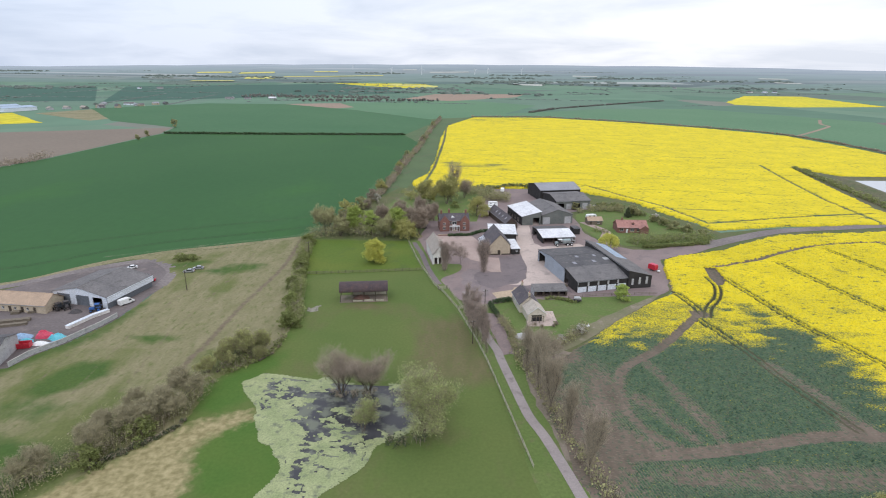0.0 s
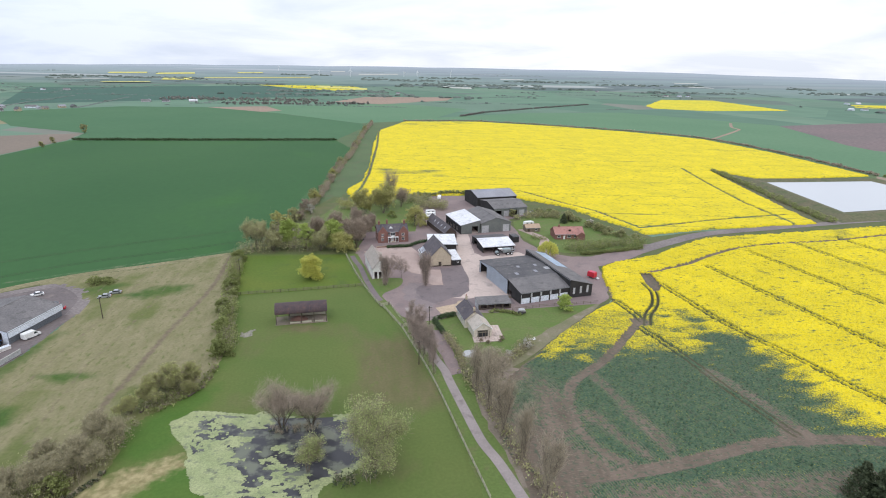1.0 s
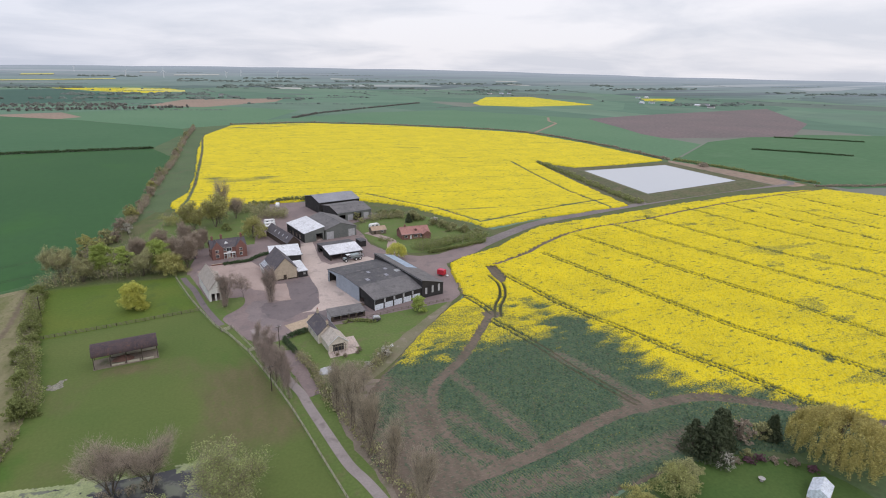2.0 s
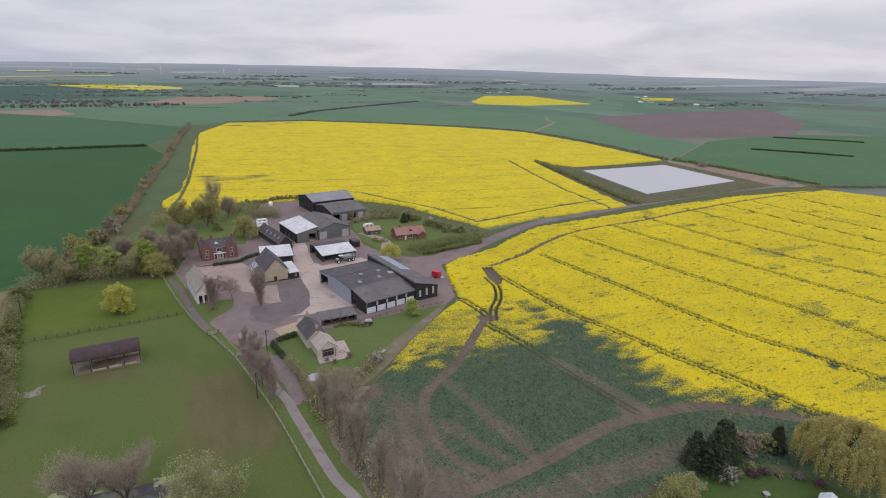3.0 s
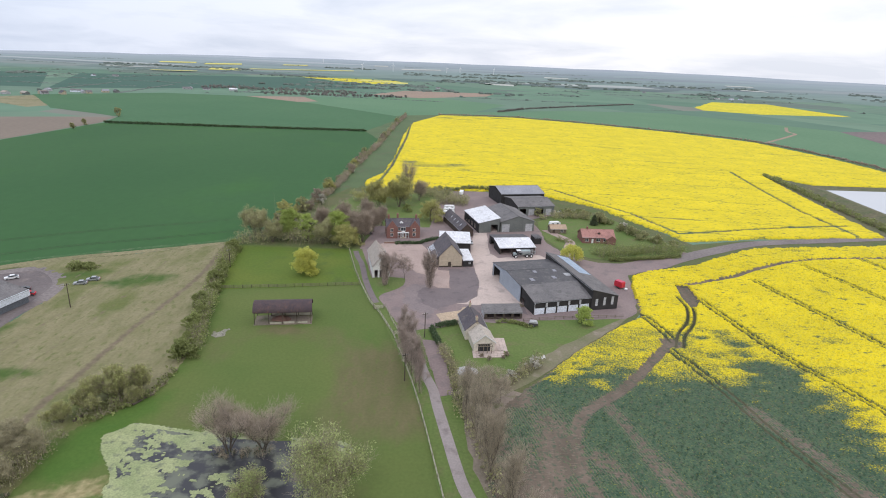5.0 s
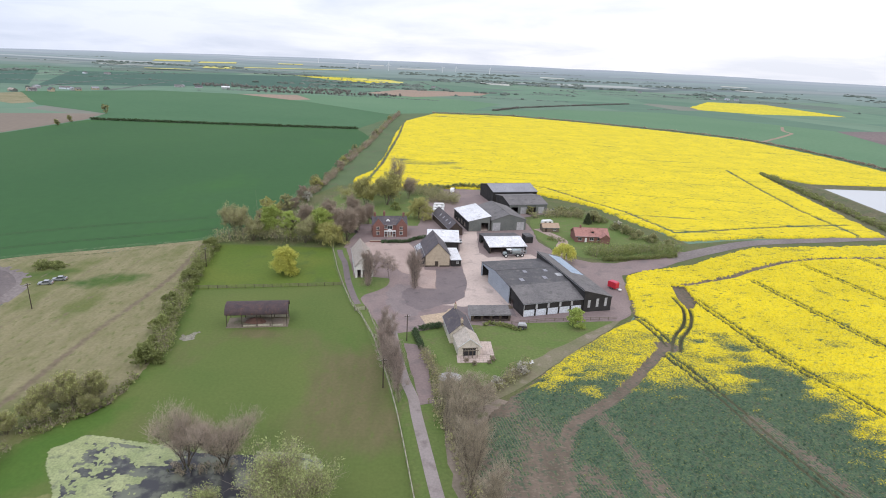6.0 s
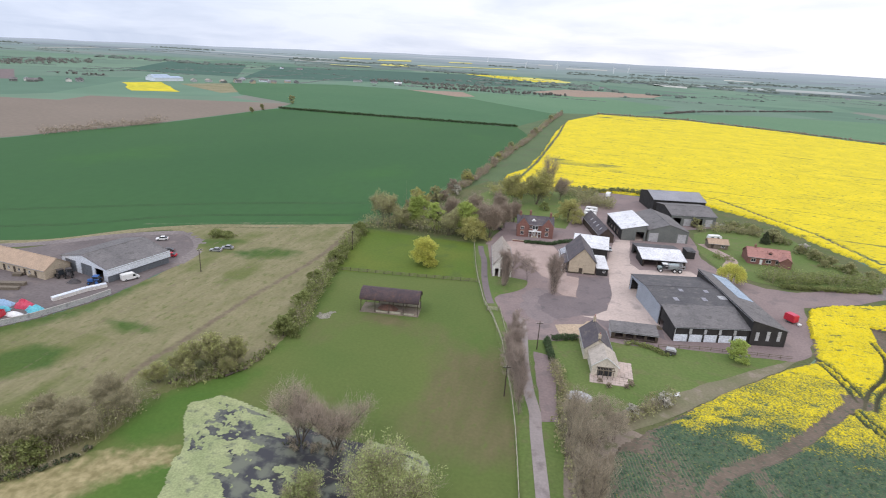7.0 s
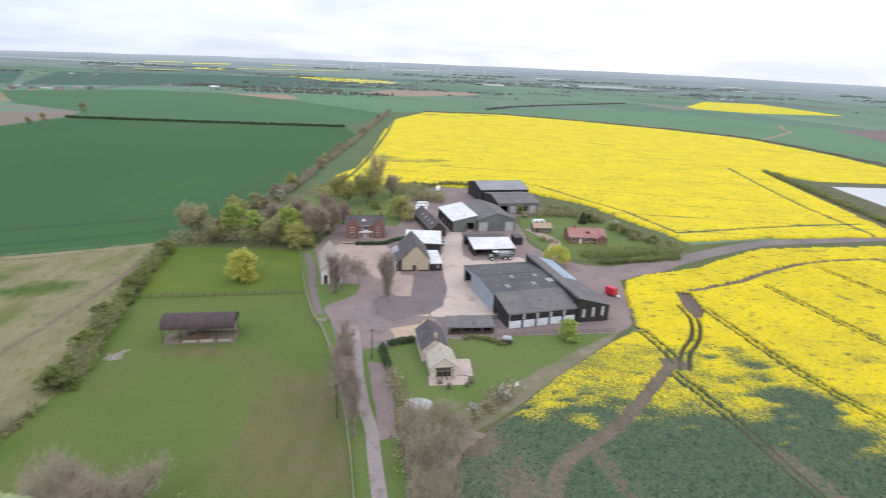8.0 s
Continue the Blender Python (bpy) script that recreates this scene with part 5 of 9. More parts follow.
# the reservoir in its earth bank
def reservoir():
    inner = [(302, 333), (411, 352), (413, 434), (317, 428)]
    mid = [(292, 322), (420, 341), (424, 442), (309, 440)]
    outer = [(280, 310), (432, 330), (438, 452), (300, 452)]
    bank = Build()
    for a, za, c, zc in ((outer, 0.05, mid, 2.6), (mid, 2.6, inner, 0.9)):
        for i in range(4):
            j = (i + 1) % 4
            bank.face((*a[i], za), (*a[j], za), (*c[j], zc), (*c[i], zc))
    tagged(part("reservoir_bank", bank, M["bankgrass"], None, "grassy earth bank round the reservoir"), category="bank", kind="structure")
    sheet("reservoir_water", [(300, 331.5), (413, 351), (415, 436), (315, 430)], 1.25, M["reservoir"], "pale still water of a square farm reservoir", "reservoir")
    sheet("spoil_ground", wobble([(437, 452), (447, 464), (461, 402), (464, 352), (462, 322), (444, 320), (434, 331)], 1, 5), 0.085, M["pink"], "bare pinkish spoil beside the reservoir", "ground")


reservoir()



# ---- buildings ----
def wall_with_gaps(b, x0, x1, z1, gaps, y0, y1):
    """A wall from x0 to x1, up to z1, between y0 and y1, with openings (x, z, width, height) that go right through."""
    xs = sorted({round(v, 4) for v in (x0, x1, *[min(max(g[0], x0), x1) for g in gaps], *[min(max(g[0] + g[2], x0), x1) for g in gaps])})
    zs = sorted({round(v, 4) for v in (0.0, z1, *[min(g[1], z1) for g in gaps], *[min(g[1] + g[3], z1) for g in gaps])})
    seen = {}

    def at(i, k, y):
        key = (i, k, y)
        if key not in seen:
            seen[key] = len(b.v)
            b.v.append((xs[i], y, zs[k]))
        return seen[key]

    def solid(i, k):
        if not (0 <= i < len(xs) - 1 and 0 <= k < len(zs) - 1):
            return False
        cx, cz = (xs[i] + xs[i + 1]) / 2, (zs[k] + zs[k + 1]) / 2
        return not any(g[0] < cx < g[0] + g[2] and g[1] < cz < g[1] + g[3] for g in gaps)

    for i in range(len(xs) - 1):
        for k in range(len(zs) - 1):
            if not solid(i, k):
                continue
            b.f.append((at(i, k, y0), at(i + 1, k, y0), at(i + 1, k + 1, y0), at(i, k + 1, y0)))
            b.f.append((at(i, k, y1), at(i, k + 1, y1), at(i + 1, k + 1, y1), at(i + 1, k, y1)))
            for near, (a, c) in (((i - 1, k), ((i, k), (i, k + 1))), ((i + 1, k), ((i + 1, k + 1), (i + 1, k))), ((i, k - 1), ((i + 1, k), (i, k))), ((i, k + 1), ((i, k + 1), (i + 1, k + 1)))):
                if not solid(*near):
                    b.f.append((at(*a, y0), at(*c, y0), at(*c, y1), at(*a, y1)))


def onto(side, L, W):
    """The turn that lays a wall built along x, with its outer face at y = 0, onto one side of a building."""
    return {"front": Matrix.Identity(4), "right": pose(L, 0, 0, 0, 0, 90), "back": pose(L, W, 0, 0, 0, 180), "left": pose(0, W, 0, 0, 0, -90)}[side]


def window(parent, side, L, W, x, z, w, h, frame_mat="white", bars=1):
    m = onto(side, L, W)
    fr = Build()
    t = 0.09
    for box in ((x, z, x + w, z + t), (x, z + h - t, x + w, z + h), (x, z, x + t, z + h), (x + w - t, z, x + w, z + h)):
        fr.box(box[0], 0.06, box[1], box[2], 0.16, box[3])
    for k in range(bars):
        c = x + w * (k + 1) / (bars + 1)
        fr.box(c - 0.03, 0.07, z, c + 0.03, 0.15, z + h)
    win = part("window", fr, M[frame_mat], parent)
    win.matrix_basis = m
    part("pane", Build().box(x + t, 0.11, z + t, x + w - t, 0.13, z + h - t), M["glass"], win)
    part("sill", Build().box(x - 0.08, -0.06, z - 0.10, x + w + 0.08, 0.10, z), M["concretepipe"], win)
    return win


def door(parent, side, L, W, x, z, w, h, mat, planks=4):
    m = onto(side, L, W)
    d = part("door", Build().box(x, 0.115, z, x + w, 0.15, z + h), M[mat], parent)
    d.matrix_basis = m
    for k in range(planks):
        part("plank", Build().box(x + w * k / planks + 0.01, 0.08 + 0.01 * (k % 2), z + 0.01, x + w * (k + 1) / planks - 0.01, 0.112, z + h - 0.01), M[mat], d)
    part("door_frame", Build().box(x - 0.08, 0.02, z, x, 0.2, z + h).box(x + w, 0.02, z, x + w + 0.08, 0.2, z + h).box(x - 0.08, 0.02, z + h, x + w + 0.08, 0.2, z + h + 0.1), M["darktimber"], d)
    return d


def shed(name, corner, angle, L, profile, walls, roofs, label, category="barn", group="", gaps={}, thick=0.25, over=0.35, floor=None, gutter=True, base=None, verge=True):
    """A building with its ridge along x. profile: (y, height) points across it. walls: one material or one for each side.
    gaps: for each side, openings (x, z, width, height, kind), kind: open, door:material or window."""
    W = profile[-1][0]
    top = thing(name, label, category, pose(corner[0], corner[1], 0.1, 0, 0, angle), group)
    mats = walls if isinstance(walls, dict) else {s: walls for s in ("front", "back", "left", "right")}
    low = min(z for _, z in profile)
    for side in ("front", "back", "left", "right"):
        if not mats.get(side):
            continue
        b = Build()
        holes = [(*g[:4],) for g in gaps.get(side, ())]
        run = L if side in ("front", "back") else W
        zt = {"front": profile[0][1], "back": profile[-1][1]}.get(side, low)
        inset = 0.0 if side in ("front", "back") else thick
        wall_with_gaps(b, inset, run - inset, zt, holes, 0.0, thick)
        if side in ("left", "right"):
            pts = [(y, z) for y, z in profile]
            if side == "left":
                pts = [(W - y, z) for y, z in reversed(pts)]
            out = [(inset, 0, low)] + [(min(max(y, inset), W - inset), 0, z) for y, z in pts if z > low + 1e-6 or inset < y < W - inset] + [(W - inset, 0, low)]
            clean = []
            for q in out:
                if not clean or (Vector(q) - Vector(clean[-1])).length > 1e-4:
                    clean.append(q)
            if len(clean) > 2:
                b.prism(clean[::-1], (0, thick, 0))
        w = part("wall", b, M[mats[side]], top)
        w.matrix_basis = onto(side, L, W)
        for g in gaps.get(side, ()):
            if g[4].startswith("door"):
                door(top, side, L, W, *g[:4], g[4].split(":")[1], max(3, int(g[2] / 0.5)))
            elif g[4] == "window":
                window(top, side, L, W, *g[:4], bars=1 if g[2] > 0.8 else 0)
    for k, ((ya, za), (yb, zb)) in enumerate(zip(profile, profile[1:])):
        run = Vector((0, yb - ya, zb - za)).normalized()
        a, c = Vector((0, ya, za)), Vector((0, yb, zb))
        if k == 0:
            a = a - run * over
        if k == len(profile) - 2:
            c = c + run * over
        up = Vector((0, -run.z, run.y)) * 0.12
        lift = Vector((0, 0, 0.02))
        x0, x1 = (-over, L + over) if verge else (-0.02, L + 0.02)
        slab = [Vector((x0, a.y, a.z)) + lift, Vector((x1, a.y, a.z)) + lift, Vector((x1, c.y, c.z)) + lift, Vector((x0, c.y, c.z)) + lift]
        mat = roofs[k] if isinstance(roofs, (list, tuple)) else roofs
        part("roof_slope", Build().prism(slab, up), M[mat], top)
    peak = max(profile, key=lambda p: p[1])
    if 0 < peak[0] < W:
        part("ridge", Build().tube((-over, peak[0], peak[1] + 0.12), (L + over, peak[0], peak[1] + 0.12), 0.16, 0.16, 6), M[roofs if isinstance(roofs, str) else roofs[0]], top)
    if gutter:
        for y, z in (profile[0], profile[-1]):
            s = -1 if y == 0 else 1
            part("gutter", Build().tube((-over, y + s * (over + 0.08), z - 0.12), (L + over, y + s * (over + 0.08), z - 0.12), 0.08, 0.08, 5), M["steel"], top)
    if floor:
        part("floor", Build().box(thick, thick, -0.05, L - thick, W - thick, 0.03), M[floor], top)
    return top


def rooflights(top, L, profile, k, spots, w, h, mat="blueroof"):
    (ya, za), (yb, zb) = profile[k], profile[k + 1]
    run = Vector((0, yb - ya, zb - za))
    n = Vector((0, -run.z, run.y)).normalized()
    d = run.normalized()
    for x, s in spots:
        c = Vector((x, ya, za)) + run * s + n * 0.16
        q = [c, c + Vector((w, 0, 0)), c + Vector((w, 0, 0)) + d * h, c + d * h]
        part("rooflight", Build().prism(q, n * 0.05), M[mat], top)


def chimney(top, x, y, z0, z1, mat="brick", pots=2, w=0.9, d=0.6):
    stack = part("chimney", Build().box(x - w / 2, y - d / 2, z0, x + w / 2, y + d / 2, z1).box(x - w / 2 - 0.08, y - d / 2 - 0.08, z1 - 0.35, x + w / 2 + 0.08, y + d / 2 + 0.08, z1 - 0.15), M[mat], top)
    for k in range(pots):
        c = x + (k - (pots - 1) / 2) * w / (pots + 0.3)
        part("chimney_pot", Build().tube((c, y, z1), (c, y, z1 + 0.55), 0.15, 0.12, 8), M["redtile"], stack)


def two(W, eave, ridge):
    return [(0, eave), (W / 2, ridge), (W, eave)]


# red brick farmhouse with two gabled wings
def farmhouse():
    L, W = 15.4, 8.0
    rows = [(1.0, 1.4), (3.4, 1.2)]
    g = [(x, z, 1.1, h, "window") for z, h in rows for x in (5.3, 7.7)]
    g[0] = (5.2, 1.0, 1.1, 1.5, "window")
    main = shed("farmhouse", (-2.4, 281.0), 8, L, two(W, 5.3, 8.0), "brick", "slate", "two-storey red brick farmhouse with a slate roof and gabled wings", "house",
                gaps={"front": [g[0], (7.2, 0.0, 1.0, 2.1, "door:white"), (9.0, 1.0, 1.1, 1.5, "window"), g[2], g[3]],
                      "left": [(1.6, 1.0, 1.0, 1.4, "window"), (5.0, 1.0, 1.0, 1.4, "window"), (1.6, 3.4, 1.0, 1.2, "window"), (5.0, 3.4, 1.0, 1.2, "window")],
                      "right": [(3.4, 1.0, 1.0, 1.4, "window"), (3.4, 3.4, 1.0, 1.2, "window")]})
    for x in (0.0, 10.5):
        w, d, eave, ridge = 4.9, 4.2, 5.3, 8.5
        b = Build()
        holes = [(1.5, 0.9, 1.4, 1.6), (1.5, 3.3, 1.4, 1.3)]
        wall_with_gaps(b, 0, w, eave, holes, 0, 0.25)
        b.prism([(0, 0, eave), (w / 2, 0, ridge), (w, 0, eave)][::-1], (0, 0.25, 0))
        b.box(0, 0.25, 0, 0.25, 1.6, eave).box(w - 0.25, 0.25, 0, w, 1.6, eave)
        wing = part("gabled_wing", b, M["brick"], main)
        wing.matrix_basis = pose(x, -1.6, 0)
        for s in (0, 1):
            a, c = Vector((-0.1 if s == 0 else w + 0.1, 0.25, eave - 0.35)), Vector((w / 2, 0.25, ridge - 0.2))
            q = [a, c, c + Vector((0, d + 1.2, 0)), a + Vector((0, d + 1.2, 0))]
            part("wing_roof", Build().prism(q if s else q[::-1], (0, 0, 0.14)), M["slate"], wing)
        for z, h in ((0.9, 1.6), (3.3, 1.3)):
            fr = Build().box(1.5, 0.06, z, 1.6, 0.16, z + h).box(2.8, 0.06, z, 2.9, 0.16, z + h).box(1.5, 0.06, z, 2.9, 0.16, z + 0.1).box(1.5, 0.06, z + h - 0.1, 2.9, 0.16, z + h).box(2.16, 0.07, z, 2.24, 0.15, z + h)
            part("window", fr, M["white"], wing)
            part("pane", Build().box(1.6, 0.11, z + 0.1, 2.8, 0.13, z + h - 0.1), M["glass"], wing)
            part("lintel", Build().box(1.35, -0.04, z + h, 3.05, 0.1, z + h + 0.2), M["stone"], wing)
    porch = part("porch", Build().box(6.6, -1.3, 0, 6.8, -1.1, 2.4).box(8.6, -1.3, 0, 8.8, -1.1, 2.4).prism([(6.3, -1.5, 2.4), (9.1, -1.5, 2.4), (7.7, -1.5, 3.3)], (0, 1.5, 0)), M["white"], main)
    part("porch_floor", Build().box(6.3, -1.5, 0, 9.1, -0.02, 0.15), M["stone"], porch)
    veranda = part("veranda", Build().box(5.0, -1.7, 2.45, 10.4, -0.02, 2.62), M["white"], main, "white flat-roofed veranda")
    for k in range(5):
        if k != 2:
            part("column", Build().tube((5.2 + 1.25 * k, -1.55, 0), (5.2 + 1.25 * k, -1.55, 2.45), 0.10, 0.09, 8), M["white"], veranda)
    bay = part("bay_window", Build().box(6.5, -0.25, 3.1, 6.62, 0.0, 4.9).box(8.78, -0.25, 3.1, 8.9, 0.0, 4.9).box(6.62, -0.25, 4.75, 8.78, 0.0, 4.9).box(6.62, -0.25, 3.1, 8.78, 0.0, 3.25).box(7.64, -0.25, 3.25, 7.76, -0.1, 4.75), M["white"], main)
    part("pane", Build().box(6.62, -0.16, 3.25, 8.78, -0.13, 4.75), M["glass"], bay)
    dm = part("dormer", Build().box(6.3, 1.2, 5.3, 7.7, 2.6, 6.6).prism([(6.1, 1.1, 6.6), (7.9, 1.1, 6.6), (7.0, 1.1, 7.3)], (0, 2.2, 0)), M["white"], main)
    part("pane", Build().box(6.5, 1.17, 5.5, 7.5, 1.19, 6.4), M["glass"], dm)
    for x, y in ((1.2, 4.0), (14.2, 4.0), (5.6, 6.0)):
        chimney(main, x, y, 6.9 if y == 4.0 else 6.1, 9.7)


farmhouse()
# stone barn with a steep slate roof; its gable faces the yard
def stone_barn():
    L, W = 17.0, 9.4
    top = shed("stone_barn", (30.3, 244.0), 96, L, two(W, 4.7, 9.6), "stone", "slate", "limestone barn with a steep dark slate roof", "barn",
               gaps={"left": [(3.7, 0.0, 1.3, 2.2, "door:darktimber")], "back": [(2.5, 0.4, 0.9, 2.2, "window"), (7, 0.4, 0.9, 2.2, "window"), (12, 0.4, 0.9, 2.2, "window")]})
    part("plinth", Build().box(-0.12, -0.05, 0, -0.02, 3.9, 0.5).box(-0.12, 5.6, 0, -0.02, W + 0.05, 0.5), M["darktimber"], top)


stone_barn()
shed("side_lean_to", (20.85, 243.1), 96, 16.6, [(0, 4.3), (2.3, 2.9)], {"back": "render_wall", "left": "blackboard", "right": "blackboard"}, "slate", "narrow slate lean-to with a white wall beside the stone barn", "shed", over=0.15,
     gaps={"back": [(1.5 + 3.8 * k, 0.2, 2.6, 1.9, "open") for k in range(4)]})
side_lean = bpy.data.objects["side_lean_to"]
rooflights(side_lean, 16.6, [(0, 4.3), (2.3, 2.9)], 0, [(10.4 + 1.1 * k, 0.06) for k in range(6)], 0.5, 2.3, "whitesheet")
part("corner_board", Build().box(-0.22, 2.05, 0, -0.02, 2.35, 3.6), M["white"], side_lean)
part("fascia", Build().box(-0.2, 2.50, 2.55, 16.8, 2.62, 2.90), M["white"], side_lean)
shed("lean_to", (30.9, 244.2), 6, 4.0, [(0, 2.7), (12, 3.5)], {"front": "blackboard", "right": "blackboard", "back": "blackboard"}, "whiteroof", "low lean-to with a white sheet roof against the stone barn", "shed", gaps={"front": [(2.2, 1.2, 0.9, 0.8, "window")], "right": [(2, 0.1, 3, 2.2, "open"), (7, 0.1, 3, 2.2, "open")]}, over=0.2)
shed("white_roofed_store", (21.8, 262.0), -2, 13.2, [(0, 4.6), (12.5, 5.8)], {"front": "blackboard", "right": "blackboard", "left": "blackboard", "back": "blackboard"}, "whiteroof", "store with a white monopitch sheet roof behind the stone barn", "shed", gaps={"right": [(2, 0.1, 3.5, 3.2, "open"), (7, 0.1, 3.5, 3.2, "open")], "left": [(1.5, 1.2, 1.5, 1.5, "window"), (5, 1.2, 1.5, 1.5, "window"), (8.5, 1.2, 1.5, 1.5, "window")]})
# pale outbuilding by the paddock
def outbuilding():
    L, W = 20.0, 6.4
    top = shed("white_outbuilding", (1.7, 230.2), 100, L, two(W, 4.6, 8.4), "render_wall", "stonetile", "long white-walled outbuilding with a stone tile roof", "outbuilding",
               gaps={"left": [(0.7, 0.0, 1.2, 3.0, "open"), (2.6, 0.0, 1.2, 3.0, "open"), (4.5, 0.0, 1.2, 3.0, "open")], "back": [(2, 1.0, 1.0, 1.2, "window"), (6, 1.0, 1.0, 1.2, "window"), (10, 1, 1, 1.2, "window")],
                     "front": [(3, 1, 1, 1.2, "window"), (8, 0.0, 1.1, 2.1, "door:darktimber")]}, floor="gravel")
    dormer = part("dormer", Build().box(12.0, 0.3, 4.6, 14.0, 2.4, 6.6).prism([(11.8, 0.2, 6.6), (14.2, 0.2, 6.6), (13.0, 0.2, 7.4)], (0, 2.6, 0)), M["stonetile"], top)
    # black panel stands in for the darkness inside the dormer opening
    part("loft_door", Build().box(12.3, 0.24, 4.9, 13.7, 0.29, 6.4), M["blackboard"], dormer, "dark loft door")


outbuilding()
# twin shed with one white and one grey roof
shed("white_roofed_shed", (52.6, 295.6), 102, 25.0, [(0, 7.2), (11.0, 4.9)], {"back": "blackboard", "left": "greywall", "right": "greywall"}, "whiteroof", "open-fronted shed with a sloping white sheet roof", "barn",
     gaps={"left": [(0.6, 0.0, 4.8, 4.2, "door:greywall"), (6.4, 0.0, 3.6, 4.0, "open")], "back": [(2, 0.6, 3, 2.4, "open"), (7, 0.6, 3, 2.4, "open"), (12, 0.6, 3, 2.4, "open"), (17, 0.6, 3, 2.4, "open")]}, floor="concrete", over=0.25)
shed("grey_roofed_shed", (70.4, 299.3), 102, 27.0, two(17.6, 5.2, 8.0), "greywall", "greyroof", "broad grey-green clad shed with a fibre cement roof", "barn",
     gaps={"left": [(0.6, 0.0, 4.0, 4.0, "door:palewall"), (6.0, 0.0, 5.4, 4.4, "door:greywall"), (13.0, 0.0, 3.8, 4.0, "door:palewall")]})
# long low slate-roofed stable range
def stables():
    prof = two(6.4, 3.2, 6.2)
    top = shed("stable_range", (38.6, 287.0), 104, 29.0, prof, "darkbrick", "slate", "long brick stable range with a dark slate roof and skylights", "stable",
               gaps={"front": [(2 + 5.2 * k, 0.0, 1.3, 2.3, "door:darktimber") for k in range(5)] + [(4.2 + 5.2 * k, 1.1, 1.1, 1.1, "window") for k in range(5)]})
    rooflights(top, 29, prof, 1, [(4, 0.35), (9, 0.35), (14, 0.35), (19, 0.35)], 0.8, 1.4, "palewall")
    rooflights(top, 29, prof, 0, [(10, 0.4), (15, 0.4), (20, 0.4)], 1.0, 1.6, "whitesheet")


stables()
# the two back barns
shed("back_barn", (60.8, 351.0), 12, 27.0, [(0, 7.0), (11.5, 9.4), (23, 7.0)], "blackboard", "paleroof", "tall black-clad barn with a pale metal roof", "barn", gaps={"front": [(3, 4.5, 20, 1.2, "open")]})
shed("back_barn", (67.0, 328.5), 14, 22.0, [(0, 5.2), (10, 7.6), (20, 6.2)], {"front": "greywall", "left": "blackboard", "right": "blackboard", "back": "blackboard"}, "greyroof", "lower grey barn before the tall one", "barn",
     gaps={"front": [(1, 0.0, 4.0, 3.8, "open"), (6.5, 0.0, 3.5, 3.6, "door:palewall"), (11.5, 0.0, 4, 3.8, "open"), (17, 0.0, 3.5, 3.6, "door:palewall")]}, floor="gravel")
# cart shed
shed("cart_shed", (48.2, 261.2), 9, 16.2, [(0, 3.0), (9.5, 4.5), (17.5, 3.6)], {"left": "blackboard", "right": "blackboard", "back": "greywall"}, ["whiteroof", "darkroof"], "open cart shed with a white front roof and dark rear roof", "shed", floor="gravel", gaps={"left": [(3, 0, 5, 2.8, "open")]})
for k in range(4):
    part("post", Build().box(-0.15, -0.15, 0, 0.15, 0.15, 3.0), M["darktimber"], bpy.data.objects["cart_shed"]).matrix_basis = pose(0.4 + 5.1 * k, 0.2, 0)
shed("fuel_store", (66.5, 277.5), 9, 3.5, [(0, 3.2), (5, 3.2)], "blackboard", "darkroof", "small black-clad store beside the cart shed", "shed", over=0.1)


